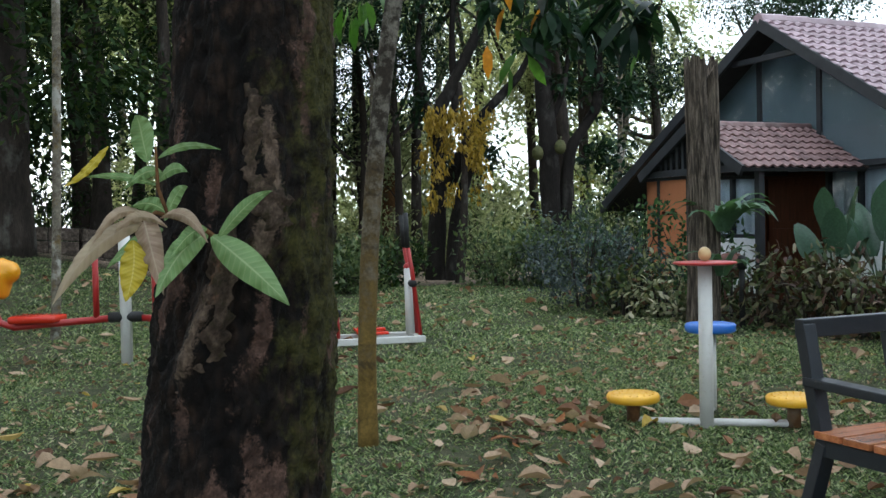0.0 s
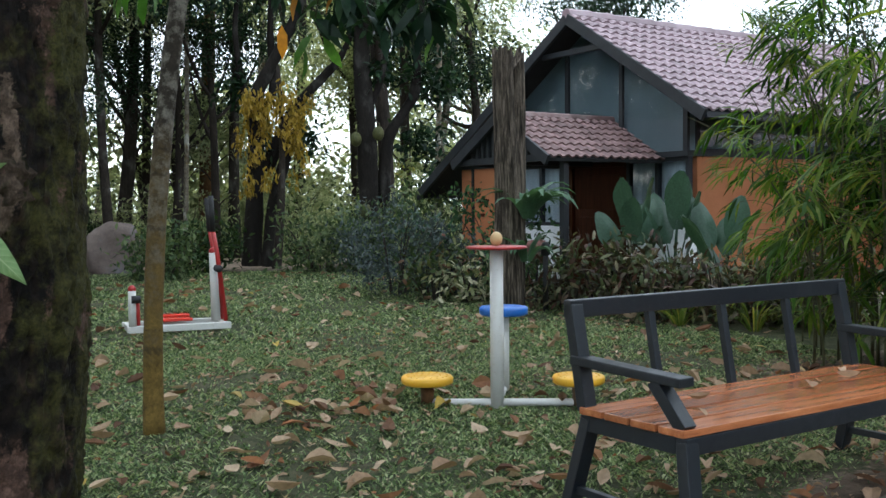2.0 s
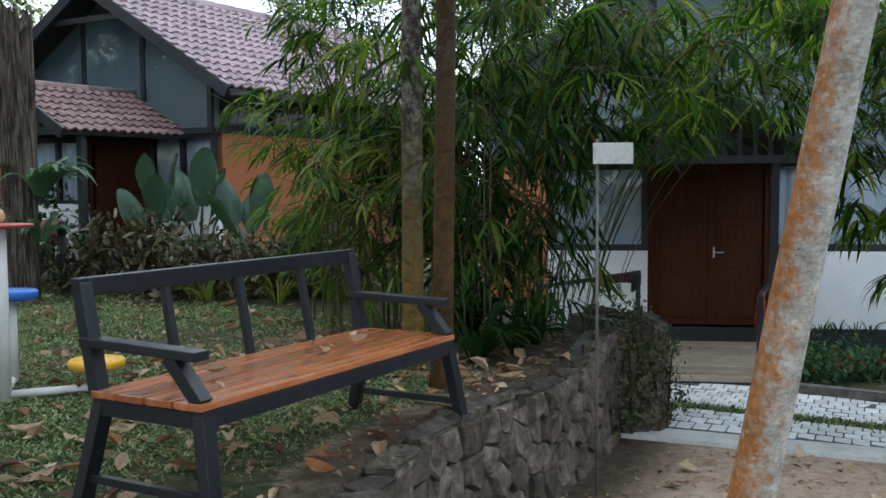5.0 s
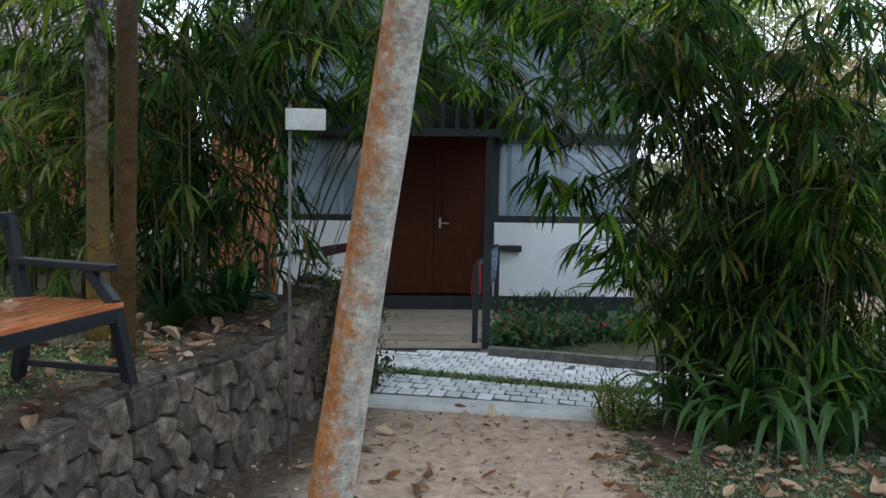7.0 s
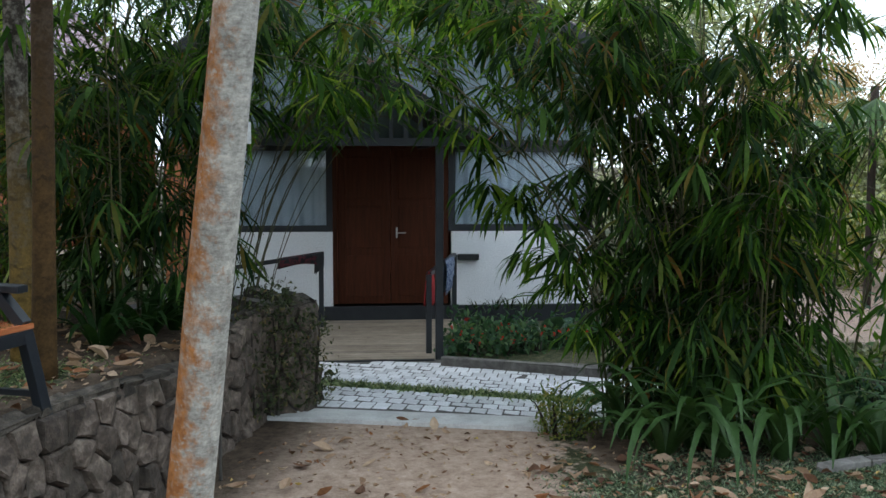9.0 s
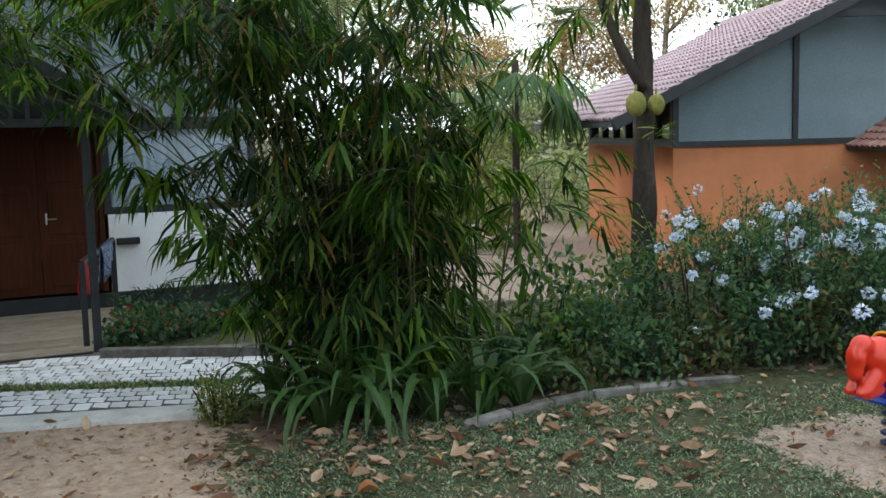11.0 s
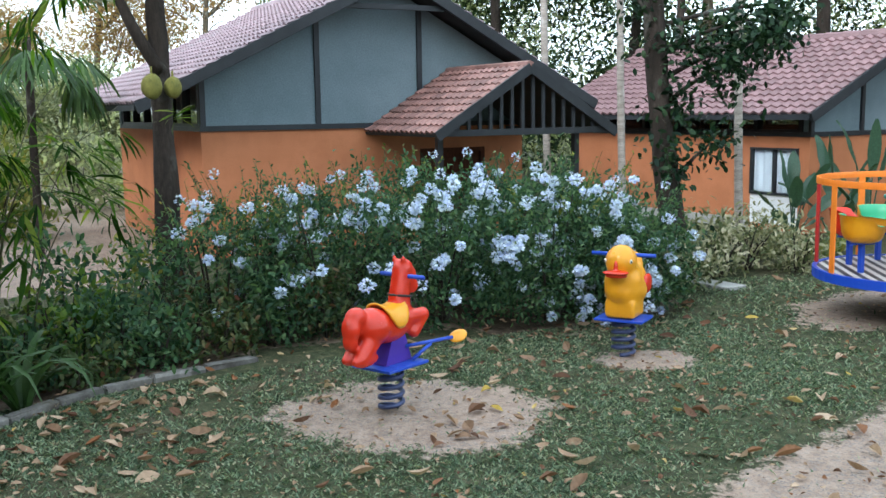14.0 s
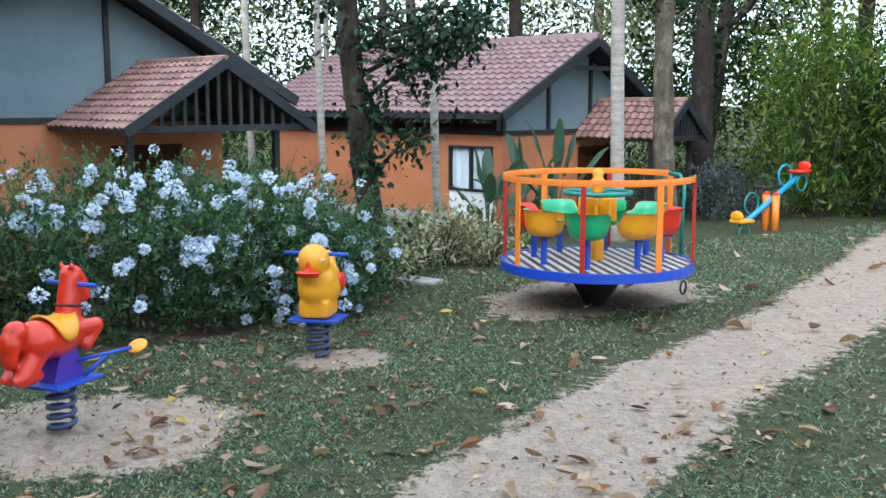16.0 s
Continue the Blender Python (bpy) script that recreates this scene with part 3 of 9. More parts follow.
def tube(bm, pts, radii, seg=10, caps=True):
    """A round tube along points; radii is one number or one for each point."""
    pts = [Vector(p) for p in pts]
    if isinstance(radii, (int, float)):
        radii = [radii] * len(pts)
    rings, side = [], None
    for i, p in enumerate(pts):
        d = (pts[min(i + 1, len(pts) - 1)] - pts[max(i - 1, 0)]).normalized()
        if side is None:
            side = d.orthogonal().normalized()
        side = (side - d * side.dot(d)).normalized()
        up = d.cross(side)
        rings.append([bm.verts.new(p + radii[i] * (math.cos(2 * math.pi * k / seg) * side + math.sin(2 * math.pi * k / seg) * up)) for k in range(seg)])
    for r, s in zip(rings, rings[1:]):
        for k in range(seg):
            bm.faces.new((r[k], r[(k + 1) % seg], s[(k + 1) % seg], s[k]))
    if caps:
        bm.faces.new(rings[0][::-1])
        bm.faces.new(rings[-1])
    return bm


def lathe(bm, prof, seg=24, m=None):
    """A turned shape from (radius, height) pairs."""
    m = m or Matrix()
    rings = [[bm.verts.new(m @ Vector((r * math.cos(2 * math.pi * k / seg), r * math.sin(2 * math.pi * k / seg), z))) for k in range(seg)] for r, z in prof]
    for r, s in zip(rings, rings[1:]):
        for k in range(seg):
            bm.faces.new((r[k], r[(k + 1) % seg], s[(k + 1) % seg], s[k]))
    bm.faces.new(rings[0][::-1])
    bm.faces.new(rings[-1])
    return bm


def blob(bm, c, r, m=None, sub=3):
    """An ellipsoid at c with radii r."""
    bmesh.ops.create_icosphere(bm, subdivisions=sub, radius=1.0, matrix=(m or Matrix()) @ Matrix.Translation(c) @ Matrix.Diagonal((*r, 1)))
    return bm


def blend_blobs(bm, voxel=0.02, smooth=6):
    """Melts overlapping shapes of a bmesh into one smooth skin."""
    me = bpy.data.meshes.new("tmp")
    bm.to_mesh(me)
    ob = new("tmp", me)
    md = ob.modifiers.new("r", 'REMESH')
    md.mode, md.voxel_size = 'VOXEL', voxel
    ms = ob.modifiers.new("s", 'SMOOTH')
    ms.factor, ms.iterations = 0.5, smooth
    dg = bpy.context.evaluated_depsgraph_get()
    out = bpy.data.meshes.new_from_object(ob.evaluated_get(dg))
    bpy.data.objects.remove(ob)
    bm.free()
    nb = bmesh.new()
    nb.from_mesh(out)
    return nb


LEAF6 = np.array([(0, 0, 0), (0.3, 0.42, 0.05), (0.3, -0.42, 0.05), (0.68, 0.4, 0.03), (0.68, -0.4, 0.03), (1, 0, -0.1)])
LEAF6_FACES = [(0, 2, 1), (1, 2, 4, 3), (3, 4, 5)]
BLADE = np.array([(0, 0.5, 0), (0, -0.5, 0), (0.55, -0.42, 0.0), (0.55, 0.42, 0.0), (1, 0, -0.12)])
BLADE_FACES = [(0, 1, 2, 3), (3, 2, 4)]
RHOMB = np.array([(0, 0, 0), (0.45, 0.5, 0.06), (1, 0, -0.05), (0.45, -0.5, 0.06)])
RHOMB_FACES = [(0, 3, 2, 1)]


def foliage(name, pos, way, length, width, mat, form="leaf6", rng=None, roll=1.0):
    """One mesh of many leaves: bases, directions, lengths, widths."""
    rng = rng or np.random.default_rng(1)
    tv, tf = {"leaf6": (LEAF6, LEAF6_FACES), "blade": (BLADE, BLADE_FACES), "rhomb": (RHOMB, RHOMB_FACES)}[form]
    pos, way = np.asarray(pos, float), np.asarray(way, float)
    n = len(pos)
    way = way / np.maximum(np.linalg.norm(way, axis=1, keepdims=True), 1e-6)
    up = np.tile([0.0, 0.0, 1.0], (n, 1)) + roll * rng.normal(0, 0.5, (n, 3))
    side = np.cross(up, way)
    side /= np.maximum(np.linalg.norm(side, axis=1, keepdims=True), 1e-6)
    up = np.cross(way, side)
    length = np.broadcast_to(length, (n,))[:, None, None]
    width = np.broadcast_to(width, (n,))[:, None, None]
    v = pos[:, None] + way[:, None] * tv[None, :, :1] * length + side[:, None] * tv[None, :, 1:2] * width + up[:, None] * tv[None, :, 2:] * length
    v = v.reshape(-1, 3)
    k = len(tv)
    loops, starts, at = [], [], 0
    per = np.concatenate([np.array(t) for t in tf])
    idx = (per[None] + (np.arange(n) * k)[:, None]).ravel()
    sizes = np.tile([len(t) for t in tf], n)
    starts = np.concatenate([[0], np.cumsum(sizes)[:-1]])
    me = bpy.data.meshes.new(name)
    me.vertices.add(len(v))
    me.vertices.foreach_set("co", v.ravel())
    me.loops.add(len(idx))
    me.loops.foreach_set("vertex_index", idx.astype(np.int32))
    me.polygons.add(len(sizes))
    me.polygons.foreach_set("loop_start", starts.astype(np.int32))
    me.update(calc_edges=True)
    me.materials.append(mat)
    return me
# ---------------------------------------------------------------- ground
WALL_LINE = [(1.0, 1.75), (2.0, 2.45), (2.8, 2.85), (3.6, 3.05), (4.5, 3.3), (5.75, 3.72)]
BANK = [(-30, -16), (-0.5, 0.6)] + WALL_LINE + [(7.2, 5.6), (8.4, 8.6), (12, 18), (40, 70)]
PATH_LINE = [(-2.0, -1.6), (2.2, -2.9), (3.9, -4.2), (4.9, -6.4), (5.9, -9.2), (7.7, -13.0), (11, -20)]
EARTH_LINE = [(6.2, 2.8), (4.7, 2.0), (2.6, 0.6), (-2.0, -1.6)]


def smooth(a, b, x):
    t = np.clip((x - a) / (b - a), 0, 1)
    return t * t * (3 - 2 * t)


def to_line(x, y, line):
    """Distance to a polyline, and on which side of it (+ is left)."""
    best, sign = np.full(np.shape(x), 1e9), np.ones(np.shape(x))
    for (ax, ay), (bx, by) in zip(line, line[1:]):
        dx, dy = bx - ax, by - ay
        t = np.clip(((x - ax) * dx + (y - ay) * dy) / (dx * dx + dy * dy), 0, 1)
        px, py = x - ax - t * dx, y - ay - t * dy
        d = np.hypot(px, py)
        s = np.sign(dx * (y - ay) - dy * (x - ax))
        near = d < best - 1e-9
        best, sign = np.where(near, d, best), np.where(near, s, sign)
    return best, sign


def height(x, y):
    x, y = np.asarray(x, float), np.asarray(y, float)
    d, s = to_line(x, y, BANK)
    sd = d * s
    soft = np.where(x < 1.0, 1.3, 0.1)
    k = smooth(-soft * 0.5 + 0.1, soft * 0.5 + 0.1, sd)
    high = 0.1 + 0.015 * np.clip(y - 3, 0, 12) + 0.75 * smooth(0, -5, x) * smooth(9, 17, y)
    low = -0.6 - 0.2 * smooth(6.2, 8.8, x) * smooth(0.8, 2.2, y) + 0.06 * smooth(-8, -16, y)
    wave = 0.02 * np.sin(1.3 * x + 0.7) * np.cos(1.1 * y) * (1 - smooth(3.0, 6.0, x) * smooth(0.5, 1.5, y))
    return low + (high - low) * k + wave


SAND = [(3.0, 19.0, 3.2, 1.1), (6.06, -2.82, 0.72, 0.87), (6.83, -4.82, 0.34, 0.43), (7.7, -8.1, 0.85, 1.35)]


def ragged(x, y):
    """Unevenness of the sand patches' edges."""
    return 0.2 * np.sin(3.1 * x + 1.7 * y) + 0.16 * np.sin(5.3 * x - 4.1 * y + 1) + 0.13 * np.sin(11 * x + 8 * y) + 0.1 * np.sin(17 * x - 13 * y)


def hz(x, y):
    return float(height(x, y))


def spread(lo, hi, fine):
    """Grid lines: fine steps in the given stretches, growing outside them."""
    xs = [lo]
    while xs[-1] < hi:
        step = min([s + 0.1 * max(0.0, a - xs[-1], xs[-1] - b) for a, b, s in fine])
        xs.append(xs[-1] + max(step, 0.08))
    return np.array(xs)


def build_ground():
    xs = spread(-500, 700, [(0.6, 7.2, 0.1), (-4, 11, 0.2)])
    ys = spread(-600, 700, [(1.2, 6.2, 0.1), (-10, 12, 0.18)])
    gx, gy = np.meshgrid(xs, ys, indexing="ij")
    z = height(gx, gy)
    bare = np.zeros_like(z)
    for cx, cy, rx, ry in SAND:
        bare = np.maximum(bare, 1.0 - smooth(0.55, 1.45, np.hypot((gx - cx) / rx, (gy - cy) / ry) + 0.4 * ragged(gx, gy)))
    d, _ = to_line(gx, gy, PATH_LINE)
    bare = np.maximum(bare, 1 - smooth(0.15, 0.95, d))
    e, _ = to_line(gx, gy, EARTH_LINE)
    earth = 1 - smooth(0.6, 1.6, e)
    w, s = to_line(gx, gy, WALL_LINE)
    edge = (1 - smooth(0.2, 0.75, w)) * 0.75
    grove = (1 - smooth(0.9, 1.9, np.hypot(gx - 5.0, gy - 4.6))) * 0.9
    far = smooth(13, 17, gy) * 0.55
    bare = np.maximum(bare, smooth(10.5, 12.0, gx) * smooth(-1.6, -0.9, gy) * (1 - smooth(2.0, 3.2, gy)))
    brown = np.maximum(np.maximum(earth, edge), np.maximum(grove, far))
    mould_and_shade = np.maximum(np.maximum(edge / 0.75, grove / 0.9), smooth(13, 15, gy) * (1 - smooth(17.2, 17.8, gy)) + smooth(21, 22, gy))
    # dark soil of the flower bed and under the bamboo
    bed = np.zeros_like(z)
    for cx, cy, r in ((6.3, 0.75, 0.75), (7.0, 0.45, 0.9), (7.75, -0.55, 0.85), (8.2, -1.4, 0.75), (8.65, -2.2, 0.75), (9.0, -3.2, 0.9), (8.9, -4.4, 1.0), (9.1, -5.4, 0.8)):
        bed = np.maximum(bed, 1.0 - smooth(0.7, 1.15, np.hypot(gx - cx, gy - cy) / r + 0.5 * ragged(gx, gy)))
    mould_and_shade, brown = np.maximum(mould_and_shade, bed), np.maximum(brown, bed)
    # trodden damp hollow under the merry-go-round, with the deck's shade painted in too
    mould_and_shade = np.maximum(mould_and_shade, 0.75 * (1 - smooth(0.3, 0.9, np.hypot(gx - 7.45, gy + 7.85))))
    bare = np.maximum(bare, brown)
    bare = np.maximum(bare, smooth(17.4, 17.9, gy) * (1 - smooth(20.5, 21.5, gy)) * smooth(-2, 0, gx) * (1 - smooth(8, 10, gx)))
    n, m = z.shape
    verts = np.stack([gx, gy, z], -1).reshape(-1, 3)
    i = np.arange(n * m).reshape(n, m)
    q = np.stack([i[:-1, :-1], i[1:, :-1], i[1:, 1:], i[:-1, 1:]], -1).reshape(-1, 4)
    me = mesh("ground", verts.tolist(), q.tolist(), GROUND, True)
    for key, v in (("bare", bare), ("brown", brown), ("mould_and_shade", mould_and_shade)):
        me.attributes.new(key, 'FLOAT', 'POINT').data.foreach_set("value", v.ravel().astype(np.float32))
    return tagged(new("ground", me), "short lawn with bare sandy earth and leaf mould", "ground", kind="structure")


build_ground()

# ---------------------------------------------------------------- roofs and cottages
def tile_mesh(name, mat):
    """One wavy clay tile, one unit wide and long, lying along +y up the slope."""
    vs, fs = [], []
    n = 6
    for y, lift in ((0, 0.19), (1.12, 0.0)):
        for k in range(n + 1):
            u = k / n
            vs.append((u - 0.5, y, 0.11 * math.sin(2 * math.pi * u) + lift))
    for k in range(n + 1):
        u = k / n
        vs.append((u - 0.5, 0, 0.11 * math.sin(2 * math.pi * u) + 0.03))
    for k in range(n):
        fs.append((k, k + 1, n + 2 + k, n + 1 + k))
        fs.append((2 * n + 2 + k, 2 * n + 3 + k, k + 1, k))
    return mesh(name, vs, fs, mat, False)


TILE_JOBS = []


def lay_tiles(*job):
    TILE_JOBS.append(job)


def lay_tiles_now(parent, a, along, up, length, rise, tw, tl, me, rng, joined):
    """Rows of tiles on a slope: from corner a, along the eave and up the slope."""
    along, up = Vector(along).normalized(), Vector(up).normalized()
    nrm = along.cross(up)
    if nrm.z < 0:
        nrm = -nrm
        along, a = -along, Vector(a) + along * length
    nx, ny = max(1, round(length / tw)), max(1, round(rise / tl))
    sx, sy = length / nx, rise / ny
    basis = Matrix((along * sx, up * sy, nrm * sx)).transposed().to_4x4()
    tv = np.array([v.co for v in me.vertices])
    tf = [tuple(p.vertices) for p in me.polygons]
    vs, fs = [], []
    # the stretch next to the gable in single tiles, the rest of the slope in one piece
    cols = sorted(range(nx), key=lambda i: (Vector(a) + along * sx * (i + 0.5)).y)
    single = set() if joined else set(cols[: max(1, 320 // ny)])
    for j in range(ny):
        for i in range(nx):
            if i not in single:
                o = Vector(a) + along * (sx * (i + 0.5)) + up * (sy * j) + nrm * 0.012
                b = len(vs)
                vs += (tv @ np.array(basis.to_3x3()).T + np.array(o)).tolist()
                fs += [tuple(k + b for k in f) for f in tf]
                continue
            ob = new("roof_tile", me)
            ob.parent = parent
            m = basis.copy()
            jig = rng.normal(0, 0.004, 3)
            m.translation = Vector(a) + along * (sx * (i + 0.5) + jig[0]) + up * (sy * j + jig[1]) + nrm * (0.012 + 0.3 * abs(jig[2]))
            ob.matrix_basis = m
    if vs:
        tagged(part_mesh("roof_tiles", mesh("roof_tiles", vs, fs, me.materials[0]), None, parent), kind="stuff")


def slab(bm, p, thick):
    """A sloping plate with corners p and a thickness downwards."""
    top = [bm.verts.new(v) for v in p]
    n = (Vector(p[1]) - Vector(p[0])).cross(Vector(p[3]) - Vector(p[0])).normalized()
    if n.z < 0:
        n = -n
    low = [bm.verts.new(Vector(v) - n * thick) for v in p]
    bm.faces.new(top)
    bm.faces.new(low[::-1])
    for k in range(4):
        bm.faces.new((top[k], low[k], low[(k + 1) % 4], top[(k + 1) % 4]))
    return bm


def prism(bm, outline, y0, y1):
    """An upright plate with an (x, z) outline between two depths."""
    f = [bm.verts.new((x, y0, z)) for x, z in outline]
    b = [bm.verts.new((x, y1, z)) for x, z in outline]
    bm.faces.new(f)
    bm.faces.new(b[::-1])
    for k in range(len(outline)):
        j = (k + 1) % len(outline)
        bm.faces.new((f[k], b[k], b[j], f[j]))
    return bm


def window(parent, x0, x1, z0, z1, y, bars=1, curtain=True, m=None, label="", frame_w=0.05):
    """A window let into a wall at depth y: frame, glass, curtain behind. m turns it onto a side wall."""
    w = thing("window", label or "dark-framed window with pale curtains", "window", m)
    w.parent = parent
    del w["category"]
    bm = bmesh.new()
    box(bm, x0, x1, y - 0.03, y + 0.05, z0, z0 + frame_w)
    box(bm, x0, x1, y - 0.03, y + 0.05, z1 - frame_w, z1)
    for k in range(bars + 2):
        c = x0 + frame_w / 2 + (x1 - x0 - frame_w) * k / (bars + 1)
        box(bm, c - frame_w / 2, c + frame_w / 2, y - 0.027, y + 0.047, z0 + frame_w, z1 - frame_w)
    part("window_frame", bm, TRIM, w)
    bm = bmesh.new()
    box(bm, x0 + 0.02, x1 - 0.02, y + 0.008, y + 0.014, z0 + 0.02, z1 - 0.02)
    g = part("pane", bm, GLASS, w, "clear window glass")
    g.visible_shadow = False
    if curtain:
        bm = bmesh.new()
        n = max(12, int((x1 - x0) / 0.018))
        lo, hi = [], []
        for k in range(n + 1):
            u = x0 + 0.02 + (x1 - x0 - 0.04) * k / n
            d = y + 0.048 + (0.012 + 0.01 * math.sin(k * 0.17)) * math.sin(k * 0.62 + 1.7 * math.sin(k * 0.14)) + 0.006 * math.sin(k * 1.3)
            lo.append(bm.verts.new((u, d, z0 + 0.02)))
            hi.append(bm.verts.new((u, d + 0.004 * math.sin(k * 0.7), z1 - 0.02)))
        for k in range(n):
            bm.faces.new((lo[k], lo[k + 1], hi[k + 1], hi[k]))
        part("curtain", bm, CURTAIN, w, "pale blue-grey sheer curtain", True)
    return w


def wall_with_holes(name, x0, x1, z0, z1, y0, y1, holes, mat, parent, label=""):
    """A rectangular wall between two depths with rectangular openings (x0, x1, z0, z1) that go through it."""
    bm = bmesh.new()
    xs = sorted({x0, x1, *[h[0] for h in holes], *[h[1] for h in holes]})
    zs = sorted({z0, z1, *[h[2] for h in holes], *[h[3] for h in holes]})
    solid = lambda i, j: 0 <= i < len(xs) - 1 and 0 <= j < len(zs) - 1 and not any(
        h[0] <= (xs[i] + xs[i + 1]) / 2 <= h[1] and h[2] <= (zs[j] + zs[j + 1]) / 2 <= h[3] for h in holes)
    for i in range(len(xs) - 1):
        for j in range(len(zs) - 1):
            if not solid(i, j):
                continue
            a, b, c, d = xs[i], xs[i + 1], zs[j], zs[j + 1]
            for y in (y0, y1):
                bm.faces.new([bm.verts.new(v) for v in ((a, y, c), (b, y, c), (b, y, d), (a, y, d))])
            for di, dj, q in ((-1, 0, ((a, c), (a, d))), (1, 0, ((b, c), (b, d))), (0, -1, ((a, c), (b, c))), (0, 1, ((a, d), (b, d)))):
                if not solid(i + di, j + dj):
                    (p, r), (s, t) = q
                    bm.faces.new([bm.verts.new(v) for v in ((p, y0, r), (s, y0, t), (s, y1, t), (p, y1, r))])
    bmesh.ops.remove_doubles(bm, verts=bm.verts[:], dist=1e-5)
    return part(name, bm, mat, parent, label)


def cottage(label, m, shown, pshown, x0, x1, z0, zo, depth, g, zg, eL, zL, eR, zR, over, posts, porch, tile, ptile, front, side, seed, glazed=False):
    """A gabled cottage. Local x runs along the front to the right, y inwards, z up.
    x0, x1: front wall; z0: foot; zo: top of the lower wall; g, zg: apex; eL.., eR..: eaves; over: gable overhang."""
    rng = np.random.default_rng(seed)
    h = thing("cottage", label, "house", m)
    zl = lambda x: zg - (zg - zL) * (g - x) / (g - eL) if x < g else zg - (zg - zR) * (x - g) / (eR - g)
    T = 0.16
    under = 0.1
    # lower walls
    front(h, x0, x1, z0, zo)
    for sx, name in ((x0, "left"), (x1, "right")):
        inner = sx + T if sx == x0 else sx - T
        a, b = min(sx, inner), max(sx, inner)
        holes = side.get(name, [])
        if holes:
            wm = Matrix(((0, 1 if name == "right" else 1, 0, 0), (1, 0, 0, 0), (0, 0, 1, 0), (0, 0, 0, 1)))
            # wall built along local y: swap x and y
            ob = wall_with_holes("side_wall", T, depth, z0, zo, a, b, [k[:4] for k in holes], ORANGE, h)
            for v in ob.data.vertices:
                v.co.x, v.co.y = v.co.y, v.co.x
            ob.data.flip_normals()
        else:
            bm = bmesh.new()
            box(bm, a, b, T, depth, z0, zo)
            part("side_wall", bm, ORANGE, h)
        # clerestory strip over the side walls
        top = zl(sx) - under
        if top - zo > 0.15:
            bm = bmesh.new()
            box(bm, a + 0.02, b - 0.02, T, depth, zo + 0.06, zo + 0.1)
            box(bm, a + 0.02, b - 0.02, T, depth, top - 0.08, top)
            n = 6
            for k in range(n + 1):
                y = T + (depth - T - 0.07) * k / n
                box(bm, a + 0.02, b - 0.02, y, y + 0.07, zo + 0.1, top - 0.08)
            part("clerestory_frame", bm, TRIM, h)
            bm = bmesh.new()
            c = (a + b) / 2
            box(bm, c - 0.004, c + 0.004, T + 0.01, depth - 0.01, zo + 0.08, top - 0.05)
            gl = part("clerestory_pane", bm, GLASS, h, "clear strip window under the eave")
            gl.visible_shadow = False
            if glazed:
                bm = bmesh.new()
                c = (a + b) / 2 + (-0.03 if sx == x1 else 0.03)
                box(bm, c - 0.006, c + 0.006, T + 0.01, depth - 0.01, zo + 0.08, top - 0.05)
                part("clerestory_blind", bm, GREYWALL, h, "grey blind behind the strip window")
    bm = bmesh.new()
    box(bm, x0, x1, depth, depth + T, z0, zo)
    part("back_wall", bm, ORANGE, h)
    bm = bmesh.new()
    prism(bm, [(x0, zo), (x1, zo), (x1, zl(x1) - under), (g, zg - under), (x0, zl(x0) - under)], depth, depth + T)
    part("back_gable", bm, GREYWALL, h)
    # gable board with posts and band beam
    bm = bmesh.new()
    prism(bm, [(x0, zo + 0.07), (x1, zo + 0.07), (x1, zl(x1) - under), (g, zg - under), (x0, zl(x0) - under)], 0.02, 0.12)
    part("gable_board", bm, GREYWALL, h, "blue-grey painted gable board")
    bm = bmesh.new()
    box(bm, x0 - 0.02, x1 + 0.02, -0.03, T, zo, zo + 0.07)
    part("band_beam", bm, TRIM, h)
    for s in (x0, x1):
        bm = bmesh.new()
        box(bm, s - (0.02 if s == x0 else -0.02), s + (T if s == x0 else -T), T, depth, zo, zo + 0.06)
        part("band_beam", bm, TRIM, h)
    for pa, pb in (zip(posts, posts[1:]) if glazed else ()):
        bm = bmesh.new()
        prism(bm, [(pa + 0.04, zo + 0.08), (pb - 0.04, zo + 0.08), (pb - 0.04, zl(pb - 0.04) - under - 0.03), *([(g, zg - under - 0.03)] if pa < g < pb else []), (pa + 0.04, zl(pa + 0.04) - under - 0.03)], 0.006, 0.014)
        part("gable_pane", bm, GLASS, h, "clear pane over the gable board").visible_shadow = False
    for p in posts:
        bm = bmesh.new()
        box(bm, p - 0.035, p + 0.035, -0.02, 0.03, zo + 0.07, zl(p) - under - 0.01)
        part("gable_post", bm, TRIM, h)
    # roof slopes
    y0, y1 = -over, depth + 0.5
    for ex, ez in ((eL, zL), (eR, zR)):
        bm = bmesh.new()
        slab(bm, [(g, y0, zg), (ex, y0, ez), (ex, y1, ez), (g, y1, zg)], 0.05)
        part("roof_deck", bm, SOFFIT, h)
        bm = bmesh.new()
        dirv = Vector((ex - g, 0, ez - zg))
        beam(bm, Vector((g, y0 - 0.02, zg - 0.05)), Vector((ex, y0 - 0.02, ez - 0.05)), 0.05, 0.14, 0.006)
        part("barge_board", bm, TRIM, h)
        bm = bmesh.new()
        box(bm, ex - 0.02, ex + 0.02, y0, y1, ez - 0.075, ez - 0.01)
        part("fascia", bm, TRIM, h)
        L = dirv.length
        lay_tiles(h, (ex, y0 - 0.03, ez), (0, 1, 0), -dirv, y1 - y0 + 0.06, L, 0.175, 0.2, tile, rng, shown == 0 or (ex < g) != (shown < 0))
    n = 18
